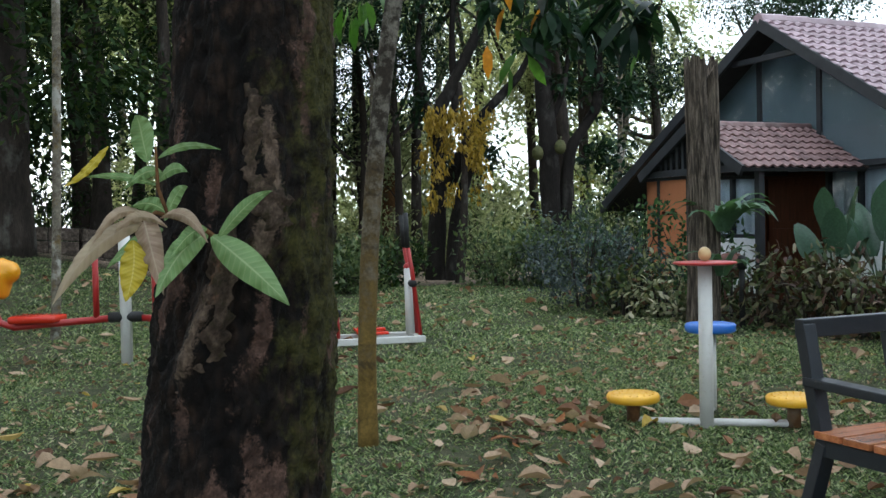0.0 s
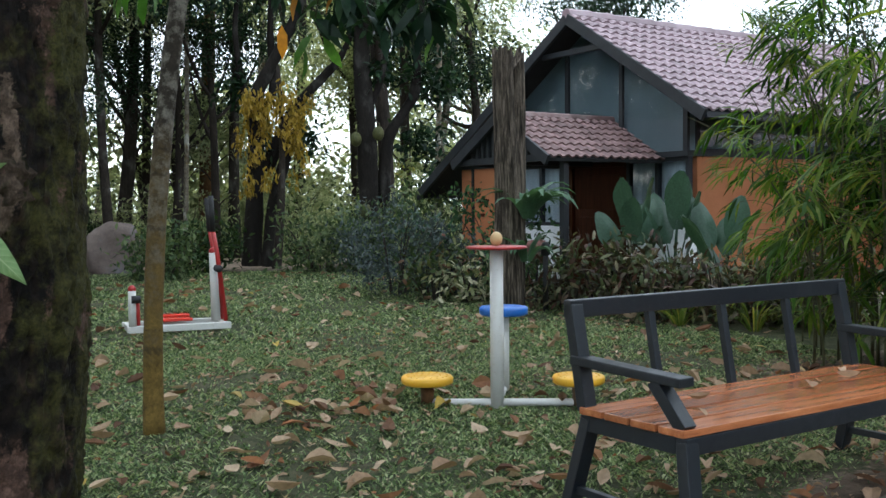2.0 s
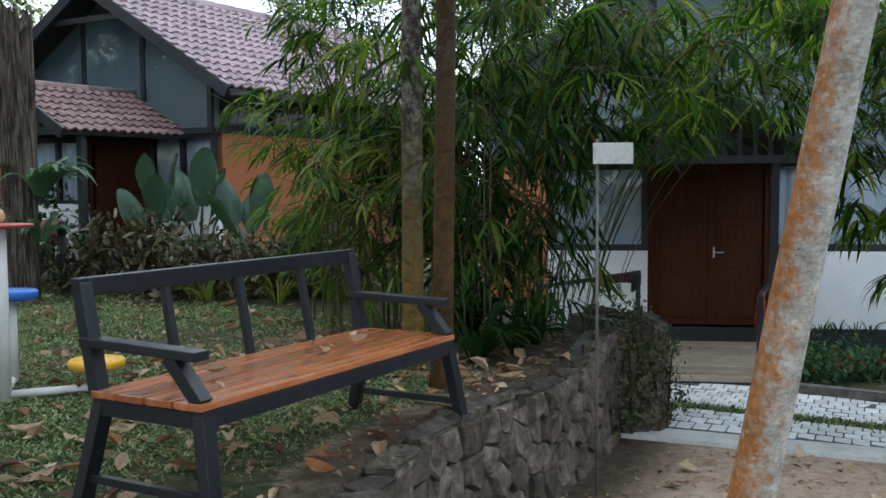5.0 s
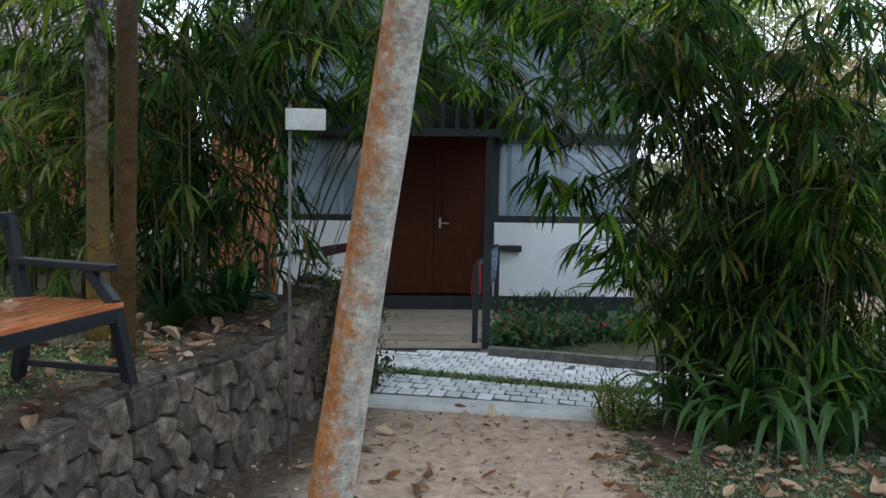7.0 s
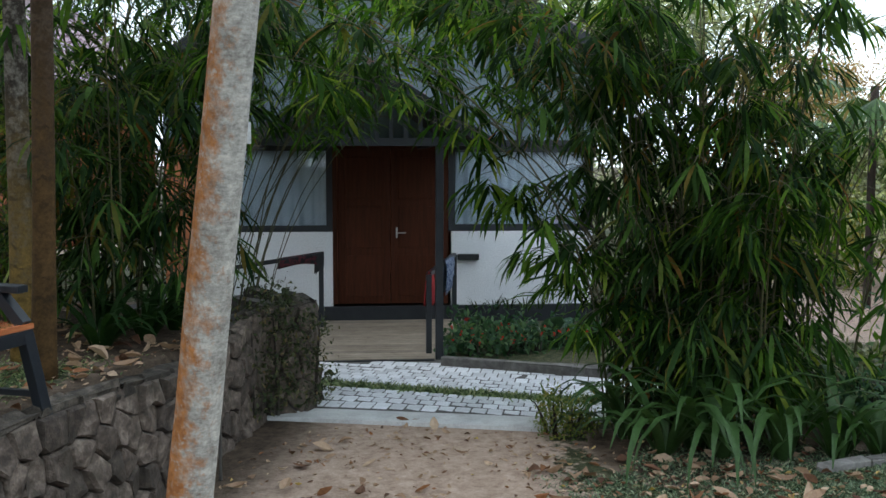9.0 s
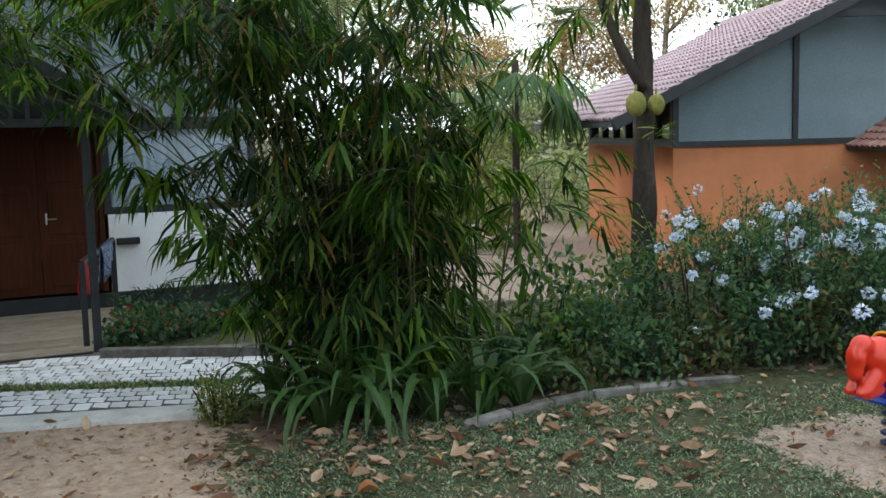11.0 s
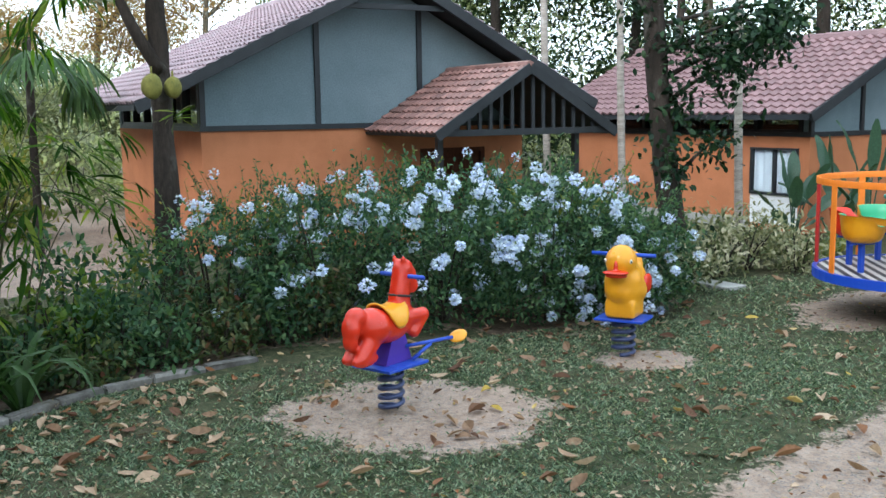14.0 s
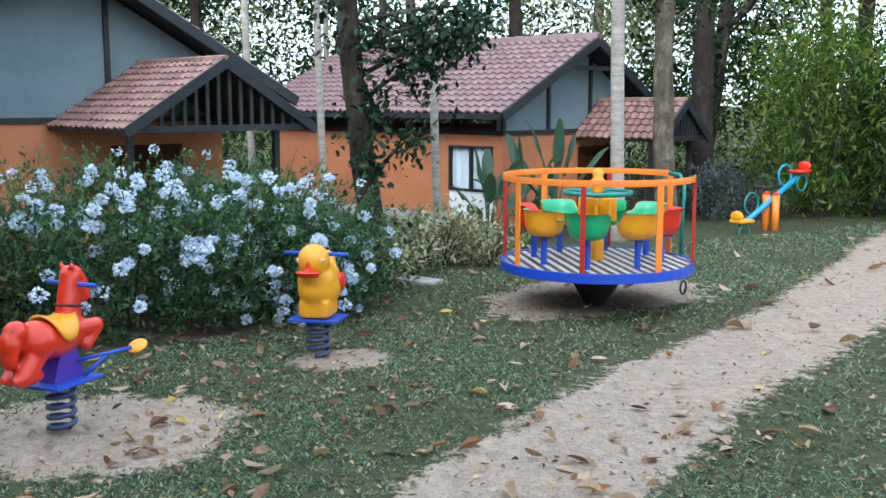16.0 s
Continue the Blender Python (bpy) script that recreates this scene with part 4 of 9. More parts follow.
    for k in range(n):
        bm = bmesh.new()
        ya = y0 - 0.04 + (y1 - y0 + 0.08) * k / n
        yb = y0 - 0.04 + (y1 - y0 + 0.08) * (k + 1) / n + 0.02
        tube(bm, [(g, ya, zg - 0.01), (g, yb, zg + 0.005)], 0.095, 8)
        part("ridge_cap", bm, tile.materials[0], h)
    bm = bmesh.new()
    zc = zg - 0.48
    beam(bm, (g - (zg - zc - 0.1) * (g - eL) / (zg - zL), -over + 0.08, zc), (g + (zg - zc - 0.1) * (eR - g) / (zg - zR), -over + 0.08, zc), 0.06, 0.07)
    part("collar_beam", bm, TRIM, h)
    # porch
    pg, ph, q, zpg, zp, side_posts = porch
    for sg in (-1, 1):
        bm = bmesh.new()
        slab(bm, [(pg, -q, zpg), (pg + sg * ph, -q, zp), (pg + sg * ph, 0.0, zp), (pg, 0.0, zpg)], 0.04)
        part("porch_roof_deck", bm, SOFFIT, h)
        bm = bmesh.new()
        beam(bm, (pg, -q - 0.02, zpg - 0.03), (pg + sg * (ph + 0.02), -q - 0.02, zp - 0.03), 0.04, 0.12)
        part("porch_barge", bm, TRIM, h)
        d = Vector((-sg * ph, 0, zpg - zp))
        lay_tiles(h, (pg + sg * ph, -q - 0.02, zp), (0, 1, 0), d, q + 0.02, d.length, 0.14, 0.16, ptile, rng, sg != pshown)
    for k in range(10):
        bm = bmesh.new()
        tube(bm, [(pg, -q * (k + 1.05) / 10, zpg), (pg, -q * k / 10, zpg + 0.006)], 0.06, 8)
        part("porch_ridge_cap", bm, ptile.materials[0], h)
    bm = bmesh.new()
    box(bm, pg - ph + 0.06, pg + ph - 0.06, -q + 0.02, -q + 0.1, zp - 0.03, zp + 0.05)
    part("porch_beam", bm, TRIM, h)
    n = 17
    for k in range(1, n):
        x = pg - ph + 2 * ph * k / n
        t = zpg - (zpg - zp) * abs(x - pg) / ph - 0.08
        if t > zp + 0.07:
            bm = bmesh.new()
            box(bm, x - 0.022, x + 0.022, -q + 0.04, -q + 0.07, zp + 0.05, t)
            part("gable_slat", bm, TRIM, h)
    for x, y in side_posts:
        bm = bmesh.new()
        box(bm, x - 0.04, x + 0.04, y - 0.04, y + 0.04, z0, zp + 0.04, 0.006)
        part("porch_post", bm, TRIM, h)
        bm = bmesh.new()
        box(bm, x - 0.03, x + 0.03, y, 0.0, zp - 0.02, zp + 0.04)
        part("porch_rail_beam", bm, TRIM, h)
    # floor inside
    bm = bmesh.new()
    box(bm, x0 + T, x1 - T, T, depth, z0, z0 + 0.1)
    part("inner_floor", bm, DARKROOM, h)
    return h


def door_leaf(parent, x0, x1, z0, z1, y, leaves=1, handle_at=None):
    d = thing("door", "closed red-brown panelled wooden door", "door")
    d.parent = parent
    del d["category"]
    bm = bmesh.new()
    box(bm, x0 - 0.06, x0, y - 0.03, y + 0.08, z0, z1 + 0.06)
    box(bm, x1, x1 + 0.06, y - 0.03, y + 0.08, z0, z1 + 0.06)
    box(bm, x0, x1, y - 0.03, y + 0.08, z1, z1 + 0.06)
    part("door_frame", bm, DOORWOOD, d)
    for k in range(leaves):
        a, b = x0 + (x1 - x0) * k / leaves + 0.004, x0 + (x1 - x0) * (k + 1) / leaves - 0.004
        bm = bmesh.new()
        box(bm, a, b, y + 0.02, y + 0.06, z0, z1)
        lo = part("door_leaf", bm, DOORWOOD, d)
        for r in range(3):
            za, zb = z0 + 0.1 + r * (z1 - z0 - 0.1) / 3, z0 + (r + 1) * (z1 - z0 - 0.1) / 3
            bm = bmesh.new()
            box(bm, a + 0.1, b - 0.1, y + 0.008, y + 0.022, za, zb, 0.006)
            part("door_panel", bm, DOORWOOD, lo)
    if handle_at:
        x, z = handle_at
        bm = bmesh.new()
        box(bm, x - 0.012, x + 0.012, y + 0.012, y + 0.022, z - 0.07, z + 0.07, 0.004)
        tube(bm, [(x, y + 0.02, z), (x, y - 0.03, z), (x + 0.12, y - 0.035, z)], 0.009, 8)
        part("door_handle", bm, CHROME, d, "brushed steel lever handle")
    return d


TILE_A, TILE_B, TILE_C, TILE_P = tile_mesh("grey_pink_tile", TILE), tile_mesh("grey_tile", TILE), tile_mesh("rose_tile", PINKTILE), tile_mesh("clay_tile", REDTILE)
TILE_Q = tile_mesh("dull_tile", DULLTILE)


def front_a(h, x0, x1, z0, zo):
    wall_with_holes("front_wall", x0, -3.4, z0, zo, 0, 0.16, [], ORANGE, h)
    for s in (-4.45,):
        bm = bmesh.new()
        box(bm, s - 0.03, s + 0.03, -0.015, 0.0, z0, zo)
        part("wall_strip", bm, TRIM, h)
    wall_with_holes("wainscot", -3.4, -2.2, z0, 1.05, 0, 0.16, [], WHITEWALL, h, "white painted wainscot")
    window(h, -3.4, -2.2, 1.05, zo, 0.03, 1)
    wall_with_holes("wainscot", -1.06, x1, z0, 1.05, 0, 0.16, [], WHITEWALL, h, "white painted wainscot")
    window(h, -1.06, x1, 1.05, zo, 0.03, 1)
    door_leaf(h, -2.14, -1.12, z0, zo - 0.08, 0.05, 1, (-1.25, 1.0))
    # two small plaques on the orange wall
    for z, w in ((1.42, 0.16), (1.2, 0.05)):
        bm = bmesh.new()
        box(bm, -4.2 - w, -4.2 + w, -0.02, 0.0, z - 0.025, z + 0.025, 0.004)
        part("wall_plaque", bm, DOORWOOD, h)


def front_b(h, x0, x1, z0, zo):
    wall_with_holes("front_wall", x0, x1, z0, zo, 0, 0.16, [(3.13, 4.21, z0, 0.75)], ORANGE, h)
    door_leaf(h, 3.19, 4.15, z0, 0.69, 0.05, 1, (3.3, -0.1))


def front_c(h, x0, x1, z0, zo):
    wall_with_holes("front_wall", x0, x1, z0, zo, 0, 0.16, [(2.0, 3.1, z0, 0.6)], ORANGE, h)
    door_leaf(h, 2.06, 3.04, z0, 0.54, 0.05, 1, (2.2, -0.2))


def front_d(h, x0, x1, z0, zo):
    wall_with_holes("front_wall", x0, -1.35, z0, zo, 0, 0.16, [], ORANGE, h)
    wall_with_holes("wainscot", -1.35, -0.06, z0, 0.4, 0, 0.16, [], WHITEWALL, h, "white painted wainscot")
    window(h, -1.35, -0.06, 0.4, zo, 0.03, 0, frame_w=0.08)
    wall_with_holes("wainscot", 1.5, x1, z0, 0.4, 0, 0.16, [], WHITEWALL, h, "white painted wainscot")
    window(h, 1.46, x1, 0.4, zo, 0.03, 0, frame_w=0.09)
    door_leaf(h, 0.0, 1.4, -0.56, zo - 0.06, 0.05, 2, (0.78, 0.38))
    bm = bmesh.new()
    box(bm, x0, x1, -0.07, 0.0, -0.8, -0.58)
    part("plinth_beam", bm, TRIM, h, "dark painted plinth beam")
    bm = bmesh.new()
    box(bm, -0.36, -0.2, -0.02, 0.0, 0.12, 0.2, 0.006)
    part("light_switch", bm, WHITEWALL, h)
    bm = bmesh.new()
    box(bm, 1.58, 1.86, -0.09, 0.0, 0.02, 0.1, 0.01)
    part("letter_tray", bm, BLACK, h, "black wall tray")


M_A, M_B = pose(6.645, 9.972, 0, 0, 0, -77.4), pose(13.244, -1.858, 0, 0, 0, -77.1)
M_C, M_D = pose(12.651, -10.407, 0, 0, 0, -74.1), pose(10.893, 6.416, 0, 0, 0, -57.0)
cottage("orange and blue-grey gabled cottage with grey-pink tiled roof and curtained porch", M_A, 1, 1, -4.76, 0.0, 0.05, 1.92, 6.2, -1.75, 3.86, -5.47, 1.55, 0.6, 2.4, 0.38,
        [-3.35, -2.2, -1.14, -0.035], (-1.32, 0.93, 1.89, 2.44, 1.88, [(-0.5, -1.55), (-1.72, -1.55)]), TILE_A, TILE_Q, front_a, {}, 3, True)
cottage("orange cottage with grey gable, slatted porch and red porch tiles", M_B, -1, -1, 0.0, 4.86, -1.0, 1.06, 5.0, 2.61, 3.14, -0.9, 1.41, 5.84, 1.39, 0.5,
        [0.03, 1.6, 3.14], (3.61, 1.33, 2.1, 1.83, 1.0, [(2.52, -1.7), (4.6, -1.7)]), TILE_B, TILE_P, front_b, {}, 4)
cottage("orange cottage with rose tiled roof behind the merry-go-round", M_C, -1, -1, 0.0, 3.3, -0.75, 0.83, 5.2, 1.96, 2.36, -0.5, 1.16, 3.63, 1.44, 0.38,
        [0.03, 1.17, 2.34], (2.6, 0.75, 1.65, 1.35, 0.75, [(2.0, -1.4), (3.2, -1.4)]), TILE_C, TILE_P, front_c,
        {"left": [(0.18, 1.08, -0.5, 0.66)]}, 5)
cottage("white and orange cottage with double door, timber deck and curtained windows", M_D, 0, 1, -2.2, 3.4, -0.95, 1.53, 6.0, 0.6, 4.4, -2.7, 2.2, 4.2, 2.3, 0.5,
        [-0.95, 0.0, 1.4, 2.4], (0.35, 1.28, 2.78, 2.3, 1.5, [(1.08, -2.69)]), TILE_B, TILE_P, front_d, {}, 6)
# window in the rose-roofed cottage's side wall, facing the playground
def side_window(m, y0, y1, z0, z1):
    """A tall window with a white lower panel in a left side wall."""
    turn = m @ Matrix(((0, 1, 0, 0), (-1, 0, 0, 0), (0, 0, 1, 0), (0, 0, 0, 1)))
    w = window(None, -y1, -y0, z0 + 0.45, z1, 0.0, 1, True, turn, frame_w=0.035)
    tagged(w, "tall dark-framed cottage side window with pale curtain", "window")
    bm = bmesh.new()
    box(bm, -y1, -y0, 0.0, 0.05, z0, z0 + 0.45)
    part("lower_panel", bm, WHITEWALL, w, "white lower panel")


side_window(M_C, 0.18, 1.08, -0.5, 0.66)
bm = bmesh.new()
box(bm, -0.06, -0.004, 1.1, 5.15, -0.75, -0.44, 0.006)
ob = part("plinth", bm, CONCRETE)
ob.matrix_basis = M_C
tagged(ob, "grey cement plinth along the foot of the orange wall", "plinth", kind="structure")

# ---------------------------------------------------------------- deck, rails, paving, kerbs, walls
def deck():
    d = thing("deck", "weathered grey-brown timber deck before the double door", "deck", M_D)
    n = 22
    deck_end = lambda y: 1.03 + 0.24 * (y + 2.75)
    for k in range(n):
        y = -2.75 + 2.66 * k / n
        bm = bmesh.new()
        box(bm, -1.5, deck_end(y), y + 0.004, y + 2.66 / n - 0.004, -0.79, -0.755, 0.003)
        part("deck_board", bm, DECK, d)
    bm = bmesh.new()
    box(bm, -1.5, 1.02, -2.79, -2.752, -0.86, -0.76)
    beam(bm, (1.06, -2.74, -0.81), (1.69, -0.1, -0.81), 0.038, 0.1)
    part("deck_fascia", bm, TRIM, d)


deck()


def rail(pts, label):
    r = thing("handrail", label, "handrail", M_D)
    for p in pts:
        bm = bmesh.new()
        beam(bm, (p[0], p[1], -0.78), (p[0], p[1], p[2]), 0.06, 0.06, 0.005)
        part("rail_post", bm, TRIM, r)
    bm = bmesh.new()
    for a, b in zip(pts, pts[1:]):
        beam(bm, a, b, 0.05, 0.05, 0.004)
    part("top_rail", bm, TRIM, r)


rail([(0.99, -2.45, 0.1), (1.5, -0.35, 0.12)], "charcoal metal handrail beside the deck steps")
rail([(-0.2, -0.6, 0.16), (-1.4, -1.0, 0.02)], "charcoal metal handrail with clothes drying on it")


def cloth(name, label, a, b, drop, mat, seed, lump=0.02):
    """A piece of washing folded over a rail from a to b."""
    rng = np.random.default_rng(seed)
    a, b = Vector(a), Vector(b)
    side = (b - a).cross(Vector((0, 0, 1))).normalized()
    bm = bmesh.new()
    rows, n = [], 14
    ks = [-1, -0.7, -0.4, -0.12, 0, 0.12, 0.4, 0.7, 1]
    for k in ks:
        row = []
        for i in range(n + 1):
            u = i / n
            p = a.lerp(b, u)
            w = lump * math.sin(7 * u + 3 * k + seed)
            row.append(bm.verts.new(p + side * (0.035 * math.copysign(min(1, abs(k) * 5), k) + w * abs(k)) + Vector((0, 0, 0.032 - abs(k) * drop * (0.85 + 0.2 * math.sin(3 * u + seed))))))
        rows.append(row)
    for r, s in zip(rows, rows[1:]):
        for i in range(n):
            bm.faces.new((r[i], r[i + 1], s[i + 1], s[i]))
    ob = part(name, bm, mat, None, "", True)
    md = ob.modifiers.new("t", 'SOLIDIFY')
    md.thickness = 0.008
    ob.matrix_basis = M_D
    return tagged(ob, label, "clothes")


CLOTH_RED = surface("red_cloth", [(0.3, (0.3, 0.015, 0.02)), (0.7, (0.42, 0.03, 0.03))], 8, 0.9, 90)
CLOTH_BLUE = surface("patterned_blue_cloth", [(0.42, (0.03, 0.06, 0.16)), (0.5, (0.3, 0.36, 0.45)), (0.56, (0.05, 0.08, 0.18))], 12, 0.9, 90)
CLOTH_DARK = surface("dark_cloth", [(0.45, (0.012, 0.012, 0.015)), (0.52, (0.12, 0.02, 0.03)), (0.6, (0.02, 0.02, 0.024))], 9, 0.9, 90)
cloth("hanging_cloth", "red cloth hung over the deck handrail", (0.985, -2.47, 0.1), (1.03, -2.28, 0.1), 0.36, CLOTH_RED, 1)
cloth("hanging_shirt", "blue patterned shirt hung over the deck handrail", (1.27, -1.4, 0.11), (1.45, -0.6, 0.115), 0.4, CLOTH_BLUE, 2)
cloth("hanging_cloth", "dark and maroon cloth drying on the handrail", (-0.26, -0.62, 0.155), (-0.72, -0.775, 0.1), 0.17, CLOTH_DARK, 3)
cloth("hanging_shirt", "black garment hung over the end of the handrail", (-0.17, -0.59, 0.165), (-0.27, -0.623, 0.155), 0.28, BLACK, 4)


# paving frame: u along the threshold slab, v towards the door
PAVE_U, PAVE_V, PAVE_O = Vector((0.319, -0.948, 0)), Vector((0.948, 0.319, 0)), Vector((5.93, 3.72, 0))


def pave_at(u, v, lift=0.0):
    p = PAVE_O + PAVE_U * u + PAVE_V * v
    return Vector((p.x, p.y, hz(p.x, p.y) + lift))


def threshold():
    bm = bmesh.new()
    n = 8
    for k in range(n):
        a, b = -0.15 + 2.3 * k / n, -0.15 + 2.3 * (k + 1) / n
        p = [pave_at(a, -0.16), pave_at(b, -0.16), pave_at(b, 0.14), pave_at(a, 0.14)]
        top = [bm.verts.new((q.x, q.y, -0.57)) for q in p]
        bot = [bm.verts.new((q.x, q.y, -0.72)) for q in p]
        bm.faces.new(top)
        for i in range(4):
            bm.faces.new((bot[i], bot[(i + 1) % 4], top[(i + 1) % 4], top[i]))
    bmesh.ops.remove_doubles(bm, verts=bm.verts[:], dist=1e-4)
    tagged(part("threshold_slab", bm, PALECONCRETE), "pale concrete threshold slab between earth and paving", "slab", kind="structure")


threshold()


def stone_block(name, a, b, w, h, z, mat, rng, label, category, group):
    """One kerb block from a to b with knocked corners."""
    bm = bmesh.new()
    beam(bm, (a[0], a[1], z), (b[0], b[1], z), w, h, 0.012)
    for v in bm.verts:
        v.co += Vector(rng.normal(0, 0.004, 3))
    return tagged(part(name, bm, mat), label, category, group)


def kerbs():
    rng = np.random.default_rng(5)
    pts = [(6.3, -0.1), (6.62, -0.33), (6.93, -0.6), (7.17, -0.88), (7.36, -1.2), (7.53, -1.58), (7.69, -1.98)]
    for a, b in zip(pts, pts[1:]):
        d = (Vector(b) - Vector(a)).normalized() * 0.008
        stone_block("kerb_stone", Vector(a) + d, Vector(b) - d, 0.09, 0.16, hz(*a) - 0.035, KERBSTONE, rng, "weathered concrete kerb stone edging the flower bed", "kerb", "bed kerb stones")
    line = [(8.93, 3.86), (9.03, 3.2), (9.1, 2.5), (9.17, 1.8), (9.22, 1.1), (9.25, 0.4), (9.2, -0.4)]
    for a, b in zip(line, line[1:]):
        stone_block("kerb_stone", a, b, 0.1, 0.14, hz(*a) + 0.05, KERBSTONE, rng, "straight grey concrete kerb beside the paving", "kerb", "paving kerb stones")
    bm = bmesh.new()
    box(bm, -0.3, 0.3, -0.14, 0.14, -0.03, 0.035, 0.008)
    ob = tagged(part("stepping_slab", bm, CONCRETE), "pale flat concrete slab lying in the lawn", "slab")
    ob.matrix_basis = pose(9.4, -6.95, hz(9.4, -6.95), 0, 0, 20)


kerbs()


# low brick terrace wall at the edge of the wood
def terrace_wall():
    bm = bmesh.new()
    rng = np.random.default_rng(8)
    pts = [(-11, 17.2), (-8.5, 17.5), (-6.0, 17.9), (-3.5, 18.6), (-1.8, 19.6)]
    for a, b in zip(pts, pts[1:]):
        for k in range(3):
            za = hz(*a) - 0.2 + 0.24 * k
            zb = hz(*b) - 0.2 + 0.24 * k
            n = 5
            for i in range(n):
                p, q = Vector((*a, za)).lerp(Vector((*b, zb)), i / n), Vector((*a, za)).lerp(Vector((*b, zb)), (i + 0.97) / n)
                beam(bm, p + Vector((0, rng.normal(0, 0.02), 0.12)), q + Vector((0, rng.normal(0, 0.02), 0.12)), 0.3, 0.225, 0.015)
    ob = part("terrace_wall", bm, STONE)
    tagged(ob, "low rough brown stone terrace wall at the wood's edge", "wall", kind="structure")


terrace_wall()
# ---------------------------------------------------------------- bench
def bench():
    L, D = 1.765, 0.54
    b = thing("garden_bench", "dark metal garden bench with varnished plank seat beside the wall", "bench", pose(1.405, 2.58, 0.105, 0, 0, 12.8))
    for k in range(4):
        bm = bmesh.new()
        y = k * D / 4
        box(bm, -0.01, L + 0.01, y + 0.008, y + D / 4 - 0.008, 0.42, 0.447, 0.004)
        part("seat_plank", bm, BENCHWOOD, b, "varnished orange-brown plank" if k == 0 else "")
    bm = bmesh.new()
    for y in (0.03, D - 0.03):
        box(bm, 0.0, L, y - 0.025, y + 0.025, 0.355, 0.418, 0.004)
    for x in (0.02, L / 2, L - 0.02):
        box(bm, x - 0.02, x + 0.02, 0.056, D - 0.056, 0.358, 0.416)
    part("seat_frame", bm, GUNMETAL, b)
    for x, s in ((0.03, -1), (L - 0.03, 1)):
        for y, dy in ((0.03, -0.07), (D - 0.03, 0.1)):
            bm = bmesh.new()
            beam(bm, (x, y, 0.4), (x + s * 0.035, y + dy, -0.01), 0.065, 0.05, 0.005, up=(0, 1, 0))
            part("leg", bm, GUNMETAL, b)
        bm = bmesh.new()
        beam(bm, (x + s * 0.025, -0.01, 0.12), (x + s * 0.025, D + 0.04, 0.12), 0.03, 0.03, 0.003)
        part("stretcher", bm, GUNMETAL, b)
        bm = bmesh.new()
        beam(bm, (x, D - 0.01, 0.43), (x - 0.0, D + 0.07, 0.83), 0.06, 0.05, 0.005, up=(0, 1, 0))
        part("back_post", bm, GUNMETAL, b)
        bm = bmesh.new()
        beam(bm, (x, D + 0.05, 0.62), (x + s * 0.0, 0.03, 0.605), 0.075, 0.035, 0.006)
        part("armrest", bm, GUNMETAL, b)
        bm = bmesh.new()
        beam(bm, (x + s * 0.0, 0.17, 0.595), (x, 0.03, 0.44), 0.06, 0.05, 0.004, up=(0, 1, 0))
        part("arm_strut", bm, GUNMETAL, b)
    bm = bmesh.new()
    beam(bm, (0.0, D + 0.07, 0.815), (L, D + 0.07, 0.815), 0.045, 0.07, 0.005)
    part("top_rail", bm, GUNMETAL, b)
    for k in range(1, 4):
        x = L * k / 4
        bm = bmesh.new()
        beam(bm, (x, D + 0.0, 0.43), (x, D + 0.067, 0.79), 0.035, 0.03, 0.003, up=(0, 1, 0))
        part("back_spindle", bm, GUNMETAL, b)


bench()


# ---------------------------------------------------------------- exercise machines
def twister():
    z = hz(1.86, 5.12)
    t = thing("twister_machine", "white three-station waist twister with red hand disc on the lawn", "exercise machine", pose(1.86, 5.12, z))
    bm = bmesh.new()
    tube(bm, [(0, 0, -0.02), (0, 0, 0.93)], 0.04, 16)
    part("pole", bm, WHITEPAINT, t, "scuffed white pole", True)
    bm = bmesh.new()
    lathe(bm, [(0.03, 0.935), (0.15, 0.938), (0.178, 0.943), (0.182, 0.95), (0.174, 0.957), (0.05, 0.96)], 32)
    part("hand_disc", bm, REDPAINT, t, "thin dark red hand disc", True)
    bm = bmesh.new()
    blob(bm, (0, 0, 1.0), (0.037, 0.037, 0.042))
    part("ball", bm, WOODBALL, t, "cream ball on top", True)
    for (x, y, h, m, ht) in ((-0.36, 0.22, 0.18, STOOLYELLOW, 0.05), (0.47, -0.14, 0.18, STOOLYELLOW, 0.05), (0.25, 0.44, 0.55, STOOLBLUE, 0.055)):
        bm = bmesh.new()
        lathe(bm, [(0.14, h - ht), (0.155, h - ht + 0.01), (0.157, h - 0.012), (0.148, h), (0.02, h + 0.003)], 32, Matrix.Translation((x, y, 0)))
        s = part("stool_disc", bm, m, t, "yellow twisting footplate" if m == STOOLYELLOW else "blue twisting seat", True)
        if m == STOOLYELLOW:
            bm = bmesh.new()
            for r, n in ((0.04, 6), (0.08, 12), (0.12, 18)):
                for k in range(n):
                    blob(bm, (x + r * math.cos(2 * math.pi * k / n), y + r * math.sin(2 * math.pi * k / n), h + 0.001), (0.008, 0.008, 0.005), None, 1)
            tagged(part("grip_studs", bm, m, s), kind="stuff")
        bm = bmesh.new()
        tube(bm, [(x, y, 0.0), (x, y, h - ht)], 0.04 if h < 0.3 else 0.035, 12)
        part("pedestal", bm, BARK_BROWN if h < 0.3 else WHITEPAINT, t, "rusty brown pedestal" if h < 0.3 else "", True)
        bm = bmesh.new()
        tube(bm, [(0, 0, 0.03), (x * 0.85, y * 0.85, 0.02), (x, y, 0.02)], 0.022, 10)
        part("foot_tube", bm, WHITEPAINT, t, "", True)


twister()


